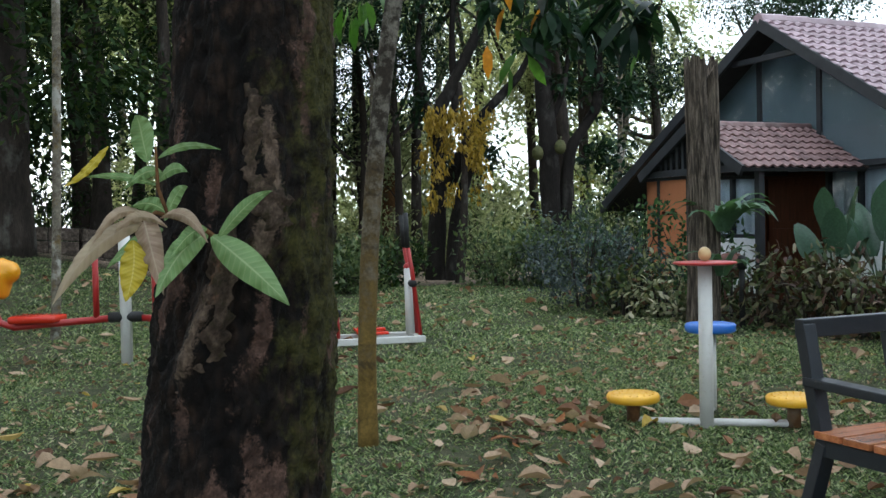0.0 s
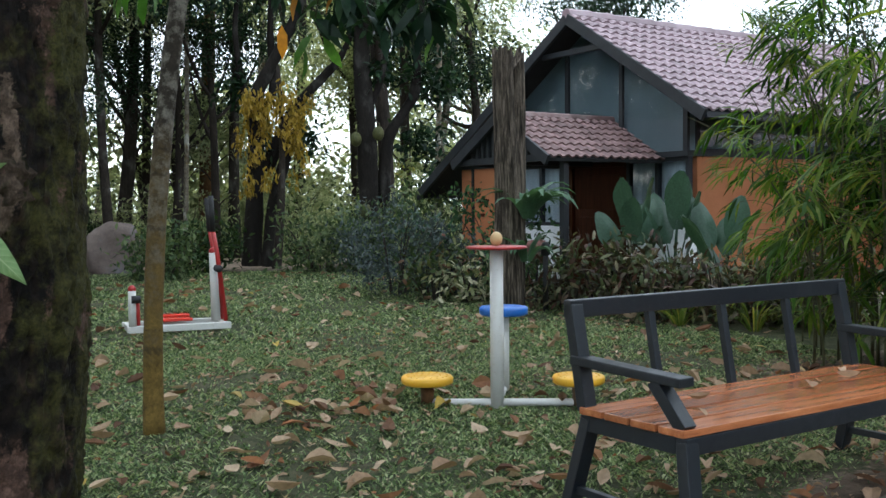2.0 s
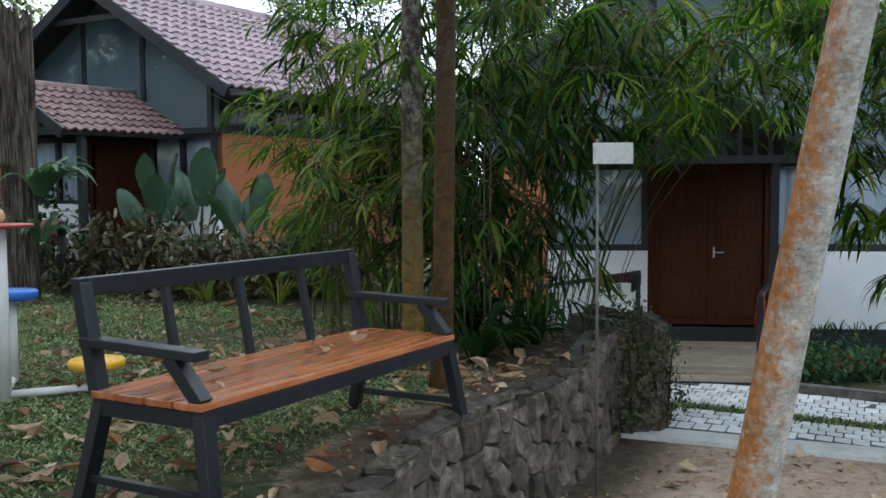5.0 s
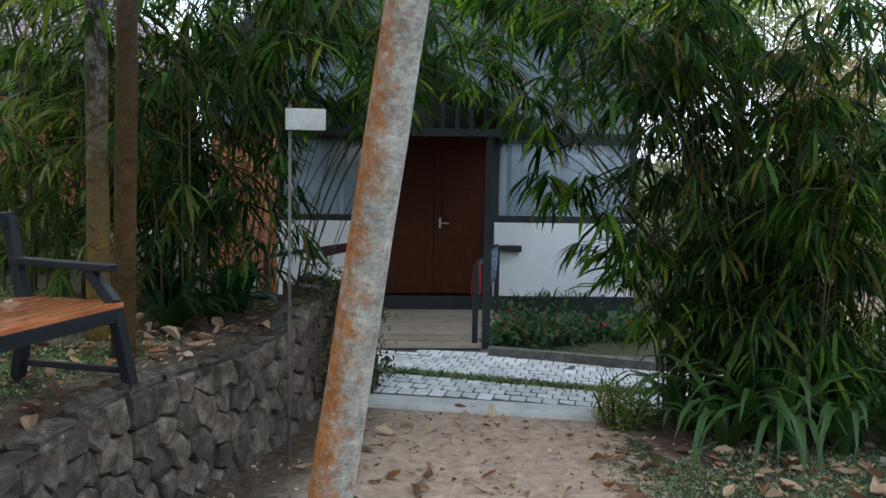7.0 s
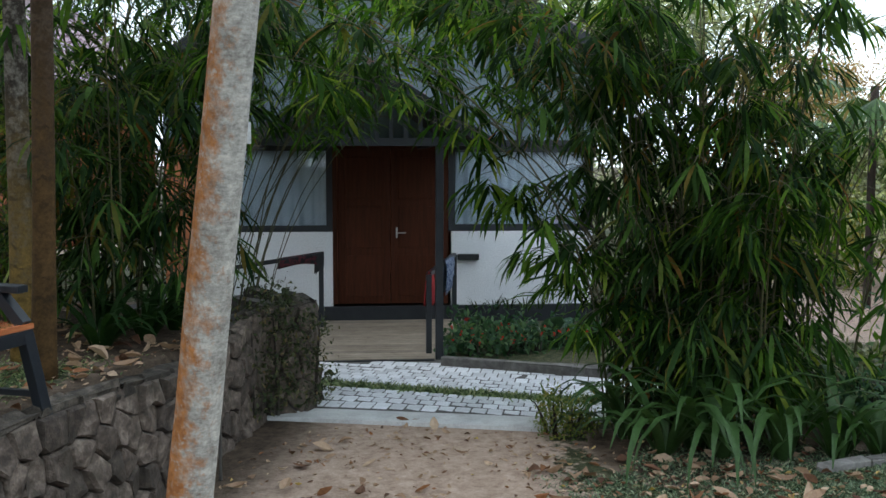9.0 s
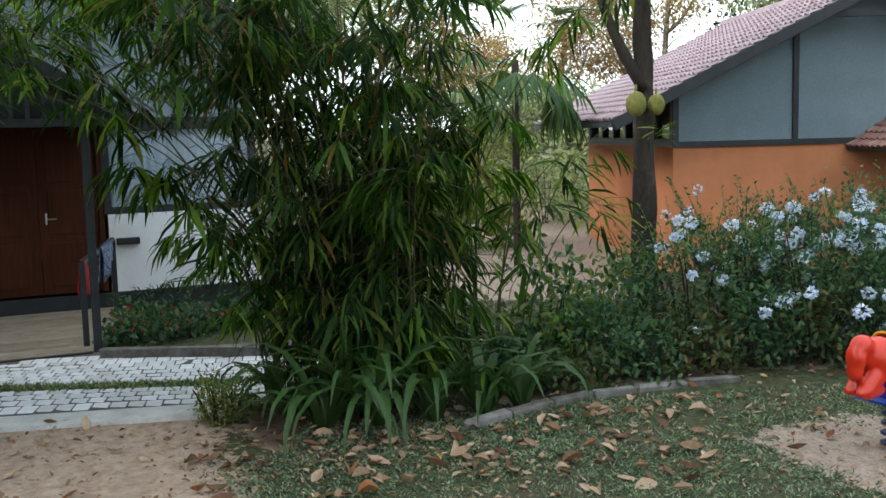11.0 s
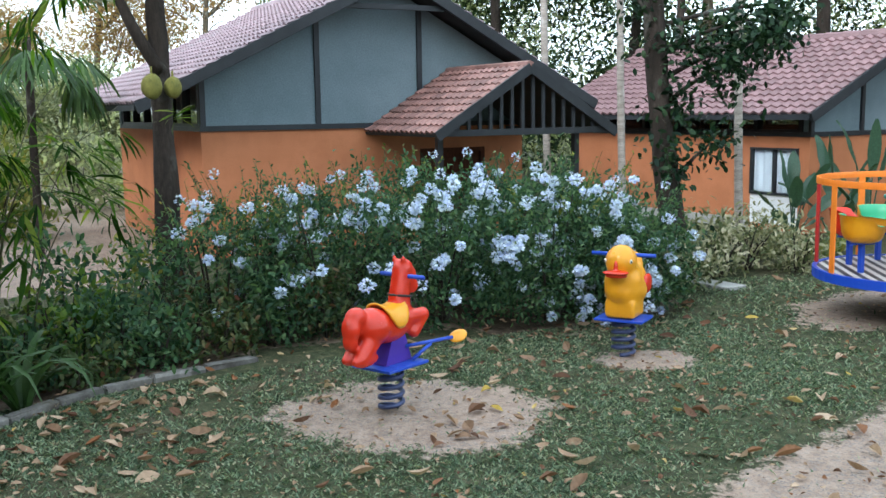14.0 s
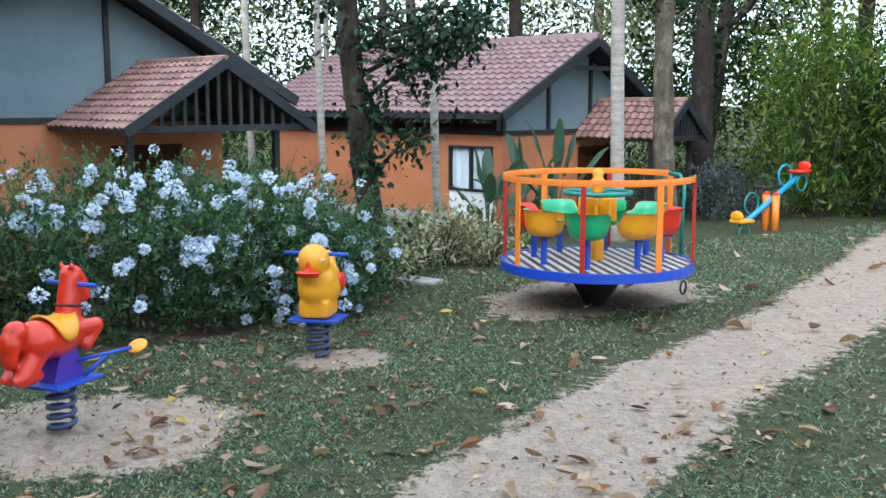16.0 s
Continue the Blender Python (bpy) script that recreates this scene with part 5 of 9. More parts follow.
def ski_walker():
    z = hz(0.5, 9.3)
    t = thing("ski_walker", "white and red steel walking exerciser with black grips", "exercise machine", pose(0.07, 9.22, z, 0, 0, 2))
    bm = bmesh.new()
    for y in (0.0, 0.42):
        beam(bm, (-0.02, y, 0.05), (0.92, y, 0.05), 0.06, 0.06, 0.006)
    for x in (0.02, 0.86):
        beam(bm, (x, 0.03, 0.05), (x, 0.39, 0.05), 0.06, 0.058, 0.006)
    part("base_frame", bm, WHITEPAINT, t)
    for k in range(2):
        bm = bmesh.new()
        box(bm, 0.28, 0.58, 0.06 + 0.18 * k, 0.2 + 0.18 * k, 0.1 + 0.02 * k, 0.13 + 0.02 * k, 0.01)
        part("foot_pad", bm, ORANGERED, t, "orange-red foot pad")
    bm = bmesh.new()
    tube(bm, [(0.03, 0.0, 0.08), (0.03, 0.0, 0.42)], 0.035, 12)
    part("short_post", bm, WHITEPAINT, t, "", True)
    bm = bmesh.new()
    blob(bm, (0.03, 0, 0.42), (0.038, 0.038, 0.04), None, 2)
    part("post_cap", bm, REDPAINT, t, "", True)
    bm = bmesh.new()
    tube(bm, [(0.08, 0.0, 0.09), (0.075, 0.0, 0.34)], 0.02, 10)
    part("short_lever", bm, REDPAINT, t, "", True)
    bm = bmesh.new()
    tube(bm, [(0.02, -0.04, 0.33), (0.1, -0.04, 0.33)], 0.035, 12)
    part("short_pivot", bm, BLACK, t, "", True)
    bm = bmesh.new()
    tube(bm, [(0.82, 0.2, 0.08), (0.8, 0.2, 0.74)], [0.045, 0.035], 12)
    part("tall_post", bm, WHITEPAINT, t, "", True)
    bm = bmesh.new()
    blob(bm, (0.8, 0.2, 0.74), (0.038, 0.038, 0.04), None, 2)
    part("post_cap", bm, REDPAINT, t, "", True)
    for k, y in enumerate((0.12, 0.28)):
        bm = bmesh.new()
        tube(bm, [(0.9, y, 0.08), (0.83, y, 0.7), (0.79, y, 0.94)], 0.022, 10)
        le = part("lever", bm, REDPAINT, t, "red swing lever", True)
        bm = bmesh.new()
        tube(bm, [(0.79, y, 0.93), (0.775 - 0.01 * k, y, 1.27 - 0.02 * k)], 0.026, 10)
        part("grip", bm, BLACK, le, "black rubber grip", True)
    bm = bmesh.new()
    tube(bm, [(0.83, 0.06, 0.58), (0.83, 0.34, 0.58)], 0.035, 12)
    part("pivot", bm, BLACK, t, "", True)


ski_walker()


def seated_rider():
    z = hz(-1.7, 8.62)
    t = thing("seated_exerciser", "red steel two-seat push machine with white post under the trees", "exercise machine", pose(-1.7, 8.62, z, 0, 0, -12))
    bm = bmesh.new()
    tube(bm, [(0, 0, -0.03), (0, 0, 1.16)], 0.048, 16)
    part("post", bm, WHITEPAINT, t, "white post with a muddy foot", True)
    bm = bmesh.new()
    blob(bm, (0, 0, 1.17), (0.045, 0.045, 0.045), None, 2)
    part("post_cap", bm, REDPAINT, t, "", True)
    for s in (-1, 1):
        bm = bmesh.new()
        tube(bm, [(0, 0, 0.4), (s * 0.95, 0, 0.33), (s * 1.07, 0, 0.37), (s * 1.12, 0, 0.48), (s * 1.12, 0, 0.92)], 0.03, 12)
        arm = part("swing_arm", bm, REDPAINT, t, "", True)
        bm = bmesh.new()
        box(bm, s * 0.75 - 0.2, s * 0.75 + 0.2, -0.15, 0.15, 0.37, 0.43, 0.025)
        part("seat", bm, ORANGERED, arm, "orange-red moulded seat", True)
        bm = bmesh.new()
        blob(bm, (s * 1.04, 0, 0.76), (0.07, 0.16, 0.17))
        blob(bm, (s * 0.98, 0, 0.8), (0.09, 0.12, 0.1))
        blob(bm, (s * 1.05, 0, 0.64), (0.06, 0.12, 0.08))
        part("backrest", blend_blobs(bm, 0.02, 8), YELLOW, arm, "yellow moulded backrest", True)
        bm = bmesh.new()
        tube(bm, [(s * 0.25, 0, 0.38), (s * 0.25, 0, 0.95)], 0.026, 10)
        part("push_handle", bm, REDPAINT, arm, "", True)
    bm = bmesh.new()
    tube(bm, [(-0.14, 0, 0.4), (0.14, 0, 0.4)], 0.045, 12)
    part("pivot", bm, BLACK, t, "", True)


seated_rider()


# ---------------------------------------------------------------- playground
def coil(bm, r, h, turns, wire, z0=0.0):
    n = int(turns * 18)
    tube(bm, [(r * math.cos(2 * math.pi * k / 18), r * math.sin(2 * math.pi * k / 18), z0 + wire + (h - 2 * wire) * k / n) for k in range(n + 1)], wire, 8)
    return bm


SPRING = paint("blue_grey_spring", (0.035, 0.05, 0.13), 0.4, 0.5)
SEATGREEN = paint("pale_green_plastic", (0.06, 0.42, 0.22), 0.35)
PURPLE = paint("violet_plastic", (0.07, 0.03, 0.33), 0.35)


def spring_horse():
    x, y = 6.17, -2.69
    h = thing("spring_horse", "red-orange plastic horse rocker with yellow saddle on a spring", "spring rider", pose(x, y, hz(x, y), 0, 0, -54))
    bm = coil(bmesh.new(), 0.074, 0.305, 4.6, 0.016)
    part("spring", bm, SPRING, h, "thick blue-grey coil spring", True)
    bm = bmesh.new()
    box(bm, -0.19, 0.19, -0.16, 0.16, 0.305, 0.323, 0.004)
    part("base_plate", bm, BLUE, h, "blue steel base plate")
    bm = bmesh.new()
    prism(bm, [(-0.11, 0.325), (0.14, 0.325), (0.08, 0.5), (-0.04, 0.5)], -0.06, 0.06)
    part("bracket", bm, PURPLE, h, "violet plastic bracket")
    bm = bmesh.new()
    blob(bm, (-0.04, 0, 0.57), (0.21, 0.115, 0.115))
    blob(bm, (-0.17, 0, 0.585), (0.125, 0.13, 0.12))
    blob(bm, (0.07, 0, 0.6), (0.11, 0.105, 0.12))
    for t in range(8):
        k = t / 7
        blob(bm, (0.09 + 0.03 * k, 0, 0.66 + 0.24 * k), (0.09 - 0.028 * k, 0.072 - 0.014 * k, 0.075), None, 2)
    blob(bm, (0.14, 0, 0.91), (0.08, 0.055, 0.065))
    blob(bm, (0.195, 0, 0.86), (0.058, 0.05, 0.068), None, 2)
    blob(bm, (0.225, 0, 0.79), (0.043, 0.044, 0.058), None, 2)
    for s in (-1, 1):
        blob(bm, (0.1, s * 0.038, 0.972), (0.02, 0.015, 0.032), None, 2)
    blob(bm, (-0.31, 0, 0.665), (0.075, 0.065, 0.065))
    blob(bm, (-0.355, 0, 0.6), (0.06, 0.062, 0.09))
    blob(bm, (-0.365, 0, 0.525), (0.045, 0.05, 0.065))
    for s in (-1, 1):
        for t in range(6):
            k = t / 5
            blob(bm, (-0.19 - 0.12 * k, s * 0.042, 0.53 - 0.12 * k), (0.08 - 0.022 * k, 0.052, 0.07 - 0.012 * k), None, 2)
        blob(bm, (-0.28, s * 0.042, 0.4), (0.12, 0.046, 0.046), None, 2)
        for t in range(6):
            k = t / 5
            blob(bm, (0.1 + 0.15 * k, s * 0.065, 0.61 - 0.01 * k), (0.06 - 0.012 * k, 0.047, 0.052), None, 2)
        for t in range(4):
            k = t / 3
            blob(bm, (0.25 - 0.09 * k, s * 0.065, 0.59 - 0.09 * k), (0.045, 0.042, 0.04), None, 2)
    part("body", blend_blobs(bm, 0.012, 5), ORANGERED, h, "glossy red-orange horse body", True)
    bm = bmesh.new()
    n, rows = 18, []
    for i in range(n + 1):
        a = radians(-100 + 200 * i / n)
        half = 0.105 * math.sqrt(max(0.02, 1 - 0.96 * (a / radians(100)) ** 2))
        rows.append([bm.verts.new((-0.025 + half * q, 0.128 * math.sin(a), 0.585 + 0.12 * math.cos(a) + 2.2 * abs(half * q) ** 2)) for q in np.linspace(-1, 1, 9)])
    for r, s in zip(rows, rows[1:]):
        for i in range(8):
            bm.faces.new((r[i], r[i + 1], s[i + 1], s[i]))
    sd = part("saddle", bm, YELLOW, h, "yellow saddle", True)
    md = sd.modifiers.new("t", 'SOLIDIFY')
    md.thickness = 0.014
    bm = bmesh.new()
    tube(bm, [(0.14, -0.068, 0.735), (0.18, 0, 0.725), (0.14, 0.068, 0.735), (0.06, 0.062, 0.75), (0.02, 0, 0.755), (0.06, -0.062, 0.75), (0.14, -0.068, 0.735)], 0.008, 6)
    part("bridle", bm, BLACK, h, "dark bridle band", True)
    bm = bmesh.new()
    tube(bm, [(0.13, -0.18, 0.865), (0.13, 0.18, 0.865)], 0.014, 10)
    part("handlebar", bm, BLUE, h, "blue handlebar", True)
    for s in (-1,):
        bm = bmesh.new()
        tube(bm, [(0.08, s * 0.06, 0.42), (0.22, s * 0.13, 0.43), (0.4, s * 0.19, 0.435)], 0.012, 8)
        tube(bm, [(0.1, s * 0.1, 0.335), (0.24, s * 0.14, 0.42)], 0.012, 8)
        bar = part("footrest_bar", bm, BLUE, h, "", True)
        bm = bmesh.new()
        blob(bm, (0, 0, 0), (0.06, 0.065, 0.014), Matrix.Translation((0.45, s * 0.2, 0.437)) @ Matrix.Rotation(radians(-35), 4, 'Y'), 3)
        part("foot_pad", bm, YELLOW, bar, "yellow oval foot paddle", True)


spring_horse()


def spring_duck():
    x, y = 7.0, -4.72
    h = thing("spring_duck", "yellow plastic duck rocker with red bill on a spring", "spring rider", pose(x, y, hz(x, y), 0, 0, 136))
    bm = coil(bmesh.new(), 0.08, 0.28, 4.2, 0.017)
    part("spring", bm, SPRING, h, "", True)
    bm = bmesh.new()
    box(bm, -0.15, 0.15, -0.19, 0.19, 0.285, 0.303, 0.004)
    part("base_plate", bm, BLUE, h, "blue steel base plate")
    bm = bmesh.new()
    box(bm, -0.14, 0.12, -0.12, 0.12, 0.306, 0.45, 0.025)
    blob(bm, (0.0, 0, 0.58), (0.165, 0.15, 0.18))
    blob(bm, (-0.05, 0, 0.52), (0.22, 0.16, 0.155))
    blob(bm, (0.02, 0, 0.62), (0.15, 0.135, 0.14))
    blob(bm, (-0.14, 0, 0.6), (0.13, 0.13, 0.12))
    blob(bm, (-0.22, 0, 0.69), (0.06, 0.08, 0.1))
    blob(bm, (0.07, 0, 0.745), (0.13, 0.122, 0.128))
    part("body", blend_blobs(bm, 0.013, 9), YELLOW, h, "glossy yellow duck body", True)
    bm = bmesh.new()
    blob(bm, (0.2, 0, 0.675), (0.075, 0.105, 0.018))
    blob(bm, (0.19, 0, 0.648), (0.06, 0.085, 0.016))
    blob(bm, (0.2, 0, 0.715), (0.025, 0.017, 0.055), None, 2)
    part("bill", blend_blobs(bm, 0.008, 4), ORANGERED, h, "red bill", True)
    for s in (-1, 1):
        bm = bmesh.new()
        blob(bm, (0.145, s * 0.1, 0.755), (0.014, 0.012, 0.018), None, 2)
        eye = part("eye", bm, WHITEPAINT, h, "white eye", True)
        bm = bmesh.new()
        blob(bm, (0.155, s * 0.106, 0.755), (0.006, 0.007, 0.008), None, 2)
        part("pupil", bm, BLACK, eye, "", True)
        bm = bmesh.new()
        blob(bm, (-0.15, s * 0.138, 0.55), (0.11, 0.024, 0.08), None, 2)
        part("wing", bm, ORANGERED, h, "red wing", True)
    bm = bmesh.new()
    tube(bm, [(0.02, -0.25, 0.79), (0.02, 0.25, 0.79)], 0.016, 10)
    part("handlebar", bm, BLUE, h, "", True)


spring_duck()


def striped_plate():
    m, nt, b = node_mat("striped_chequer_plate")
    tc = nt.nodes.new("ShaderNodeTexCoord")
    mp = nt.nodes.new("ShaderNodeMapping")
    mp.inputs["Rotation"].default_value = (0, 0, radians(-66.7))
    nt.links.new(tc.outputs["Object"], mp.inputs[0])
    w = nt.nodes.new("ShaderNodeTexWave")
    w.inputs["Scale"].default_value, w.inputs["Distortion"].default_value = 3.1, 0.3
    nt.links.new(mp.outputs[0], w.inputs[0])
    c = ramp(nt, w.outputs["Fac"], [(0.46, (0.03, 0.026, 0.035)), (0.56, (0.55, 0.52, 0.5))])
    n = tex(nt, 12, 6, 0.7)
    c = mix(nt, ramp(nt, n, [(0.5, (0, 0, 0)), (0.75, (0.6, 0.6, 0.6))]), c, (0.3, 0.25, 0.2))
    nt.links.new(c, b.inputs["Base Color"])
    b.inputs["Roughness"].default_value = 0.55
    return m


def merry_go_round():
    x, y = 7.36, -7.77
    g = thing("merry_go_round", "round playground carousel with orange rail and coloured bucket seats", "merry-go-round", pose(x, y, hz(x, y)))
    R, H = 0.885, 0.43
    bm = lathe(bmesh.new(), [(0.02, H - 0.02), (R - 0.02, H - 0.02), (R - 0.02, H), (0.02, H)], 48)
    part("deck", bm, striped_plate(), g, "worn black and white striped deck")
    bm = bmesh.new()
    n = 48
    ring = []
    for k in range(n):
        a = 2 * math.pi * k / n
        ring.append([bm.verts.new((r * math.cos(a), r * math.sin(a), z)) for r, z in ((R - 0.018, H + 0.008), (R + 0.02, H + 0.008), (R + 0.02, H - 0.075), (R - 0.018, H - 0.075))])
    for k in range(n):
        p, q = ring[k], ring[(k + 1) % n]
        for i in range(4):
            bm.faces.new((p[i], q[i], q[(i + 1) % 4], p[(i + 1) % 4]))
    part("rim", bm, BLUE, g, "blue rim")
    bm = lathe(bmesh.new(), [(0.1, 0.0), (0.13, 0.06), (0.3, H - 0.09), (0.42, H - 0.03)], 28)
    part("hub_cone", bm, BLACK, g, "black hub under the deck", True)
    bm = bmesh.new()
    n, rows = 56, []
    for k in range(n + 1):
        a = radians(226 - 317 * k / n)
        rows.append([bm.verts.new((r * math.cos(a), r * math.sin(a), z)) for r, z in ((R - 0.008, 1.19), (R + 0.008, 1.19), (R + 0.01, 1.22), (R + 0.008, 1.247), (R - 0.008, 1.247), (R - 0.01, 1.22))])
    for p, q in zip(rows, rows[1:]):
        for i in range(6):
            bm.faces.new((p[i], p[(i + 1) % 6], q[(i + 1) % 6], q[i]))
    bm.faces.new(rows[0])
    bm.faces.new(rows[-1][::-1])
    part("top_rail", bm, ORANGEP, g, "flat orange ring rail, open at the entry")
    bm = bmesh.new()
    a, c = radians(-92), radians(-101)
    tube(bm, [(R * math.cos(a), R * math.sin(a), 1.22), (R * 1.02 * math.cos(c), R * 1.02 * math.sin(c), 1.21), (R * 1.04 * math.cos(c - 0.06), R * 1.04 * math.sin(c - 0.06), 1.12), (R * 1.02 * math.cos(c - 0.06), R * 1.02 * math.sin(c - 0.06), 0.42)], 0.018, 8)
    part("entry_handle", bm, TEAL, g, "thin green entry handle", True)
    for k in range(8):
        a = radians(131.7 + 45 * k)
        bm = bmesh.new()
        beam(bm, (R * math.cos(a), R * math.sin(a), H), (R * math.cos(a), R * math.sin(a), 1.195), 0.068 if k % 2 else 0.045, 0.014 if k % 2 else 0.03, 0.004, up=(math.cos(a), math.sin(a), 0))
        part("upright", bm, ORANGEP if k % 2 else REDPAINT, g, "flat orange upright" if k % 2 else "dark red upright")
    bm = bmesh.new()
    a = radians(198)
    tube(bm, [((R + 0.02) * math.cos(a + 0.06 * math.sin(t)), (R + 0.02) * math.sin(a + 0.06 * math.sin(t)), 0.27 + 0.06 * math.cos(t)) for t in [2 * math.pi * i / 14 for i in range(15)]], 0.01, 6, False)
    part("pull_loop", bm, BLACK, g, "black loop under the rim", True)
    bm = box(bmesh.new(), -0.05, 0.05, -0.05, 0.05, H, 0.97, 0.006)
    part("column", bm, YELLOW, g, "yellow central column", True)
    bm = lathe(bmesh.new(), [(0.04, 1.05), (0.062, 1.08), (0.05, 1.11), (0.075, 1.15), (0.062, 1.19), (0.045, 1.21), (0.055, 1.25), (0.04, 1.28), (0.015, 1.29)], 20)
    part("finial", bm, YELLOW, g, "turned yellow finial", True)
    bm = bmesh.new()
    tube(bm, [(0.31 * math.cos(2 * math.pi * k / 32), 0.31 * math.sin(2 * math.pi * k / 32), 1.07) for k in range(33)], 0.022, 8, False)
    for k in range(4):
        a = math.pi * k / 2 + 0.4
        tube(bm, [(0, 0, 1.07), (0.3 * math.cos(a), 0.3 * math.sin(a), 1.07)], 0.014, 6)
    part("turning_wheel", bm, TEAL, g, "teal turning wheel", True)
    for k in range(8):
        a = math.pi * k / 4
        bm = box(bmesh.new(), 0.052, 0.18, -0.012, 0.012, 0.8, 1.02, 0.004, Matrix.Rotation(a, 4, 'Z'))
        part("column_fin", bm, YELLOW, g)
    mats = [(GREENP, GREENP), (YELLOW, SEATGREEN), (ORANGERED, ORANGERED), (YELLOW, SEATGREEN)] * 2
    for k, (outer, inner) in enumerate(mats):
        m = Matrix.Rotation(radians(131.7 + 45 * k), 4, 'Z') @ Matrix.Translation((0.6, 0, 0.09)) @ Matrix.Diagonal((0.88, 0.88, 0.88, 1))
        shells = []
        for rr in (0.0, -0.012):
            bm = bmesh.new()
            seg, grid = 32, []
            for i in range(seg):
                t = 2 * math.pi * i / seg
                # high back to the rail, stepped down to arms and a low front
                f = abs((t + math.pi) % (2 * math.pi) - math.pi)
                top = 0.965 - 0.1 * float(smooth(radians(72), radians(96), f)) - 0.02 * float(smooth(radians(120), radians(170), f))
                col = []
                for j, (r, u) in enumerate(((0.03, 0.0), (0.11, 0.01), (0.16, 0.13), (0.185, 0.35), (0.197, 0.65), (0.207, 0.97), (0.218, 1.0))):
                    z = 0.69 + (top - 0.69) * u
                    col.append(bm.verts.new(m @ Vector(((r + rr) * math.cos(t) * 1.02, (r + rr) * math.sin(t) * 1.08, z - rr * (1 if u < 0.2 else 0)))))
                grid.append(col)
            for i in range(seg):
                p, q = grid[i], grid[(i + 1) % seg]
                for j in range(6):
                    bm.faces.new((p[j], q[j], q[j + 1], p[j + 1]))
            bm.faces.new([c[0] for c in grid])
            shells.append(bm)
        st = part("bucket_seat", shells[0], outer, g, "moulded plastic bucket seat", True)
        part("seat_lining", shells[1], inner, st, "pale green inner shell" if inner == SEATGREEN else "", True)
        bm = bmesh.new()
        beam(bm, m @ Vector((0, 0, (H - 0.09) / 0.88)), m @ Vector((0, 0, 0.68)), 0.042, 0.042, 0.004)
        box(bm, -0.12, 0.12, -0.03, 0.03, 0.668, 0.69, 0.003, m)
        part("seat_leg", bm, BLUE, st, "blue steel leg")


merry_go_round()


def seesaw():
    x, y = 10.18, -13.55
    t = thing("seesaw", "blue tube seesaw on orange posts with ring handles", "seesaw", pose(x, y, hz(x, y), 0, 0, -86) @ Matrix.Scale(0.92, 4))
    for s in (-1, 1):
        bm = bmesh.new()
        tube(bm, [(0, s * 0.09, -0.02), (0, s * 0.09, 0.58)], 0.06, 14)
        part("post", bm, ORANGEP, t, "orange steel post", True)
        bm = bmesh.new()
        blob(bm, (0, s * 0.09, 0.6), (0.05, 0.05, 0.04), None, 2)
        part("post_cap", bm, ORANGERED, t, "", True)
    bm = bmesh.new()
    tube(bm, [(0, -0.1, 0.5), (0, 0.1, 0.5)], 0.03, 10)
    part("axle", bm, BLUE, t, "", True)
    bm = bmesh.new()
    tube(bm, [(-0.75, 0, 0.12), (0.75, 0, 0.88)], 0.045, 12)
    be = part("beam", bm, LIGHTBLUE, t, "light blue tube beam", True)
    for s in (-1, 1):
        px, pz = s * 0.72, 0.5 + s * 0.365
        bm = bmesh.new()
        box(bm, px - 0.16, px + 0.16, -0.13, 0.13, pz + 0.04, pz + 0.1, 0.025)
        blob(bm, (px + s * 0.13, 0, pz + 0.15), (0.04, 0.13, 0.09), None, 2)
        part("seat", bm, ORANGERED if s > 0 else YELLOW, be, "", True)
        hx, hzz = s * 0.42, 0.5 + s * 0.21
        bm = bmesh.new()
        tube(bm, [(hx + 0.17 * math.cos(2 * math.pi * k / 24), 0.06, hzz + 0.17 + 0.17 * math.sin(2 * math.pi * k / 24)) for k in range(25)], 0.016, 8, False)
        part("ring_handle", bm, TEAL if s < 0 else LIGHTBLUE, be, "", True)
        bm = bmesh.new()
        tube(bm, [(px + 0.13 * math.cos(2 * math.pi * k / 24), -0.05, pz - 0.12 + 0.13 * math.sin(2 * math.pi * k / 24)) for k in range(25)], 0.016, 8, False)
        part("bumper_ring", bm, TEAL, be, "", True)


seesaw()


# ---------------------------------------------------------------- signs, stone, lantern
def sign_post():
    x, y = 4.5, 3.09
    z = hz(x, y)
    t = thing("sign_post", "small blank white name board on a thin grey post", "sign", pose(x, y, z, 0, 0, -48))
    bm = bmesh.new()
    tube(bm, [(0.03, 0, -0.05), (0.03, 0, 2.15)], 0.01, 10)
    part("post", bm, KERBSTONE, t, "", True)
    bm = bmesh.new()
    box(bm, 0.0, 0.235, -0.045, -0.02, 2.0, 2.125, 0.003)
    part("board", bm, PALECONCRETE, t, "blank pale grey board")


sign_post()


def boulder():
    rng = np.random.default_rng(4)
    bm = bmesh.new()
    bmesh.ops.create_icosphere(bm, subdivisions=4, radius=1.0)
    for v in bm.verts:
        n = noise.noise(v.co * 1.6) * 0.18 + noise.noise(v.co * 5) * 0.04
        v.co = v.co * (1 + n)
        v.co = Vector((v.co.x * 0.48, max(-0.17, v.co.y * 0.3), v.co.z * 0.5))
    for v in bm.verts:
        v.co += Vector((0, 0, 0.33))
    t = part("standing_stone", bm, surface("pinkish_boulder", [(0.3, (0.1, 0.075, 0.065)), (0.7, (0.22, 0.17, 0.15))], 2.5, 0.85, 30, 0.7, 0.03, dirt=(0.13, 0.15, 0.18)), None, "", True)
    t.matrix_basis = pose(0.42, 17.0, hz(0.42, 17.0), 0, 0, -8)
    tagged(t, "large rounded brown standing stone at the lawn's edge", "stone")


boulder()


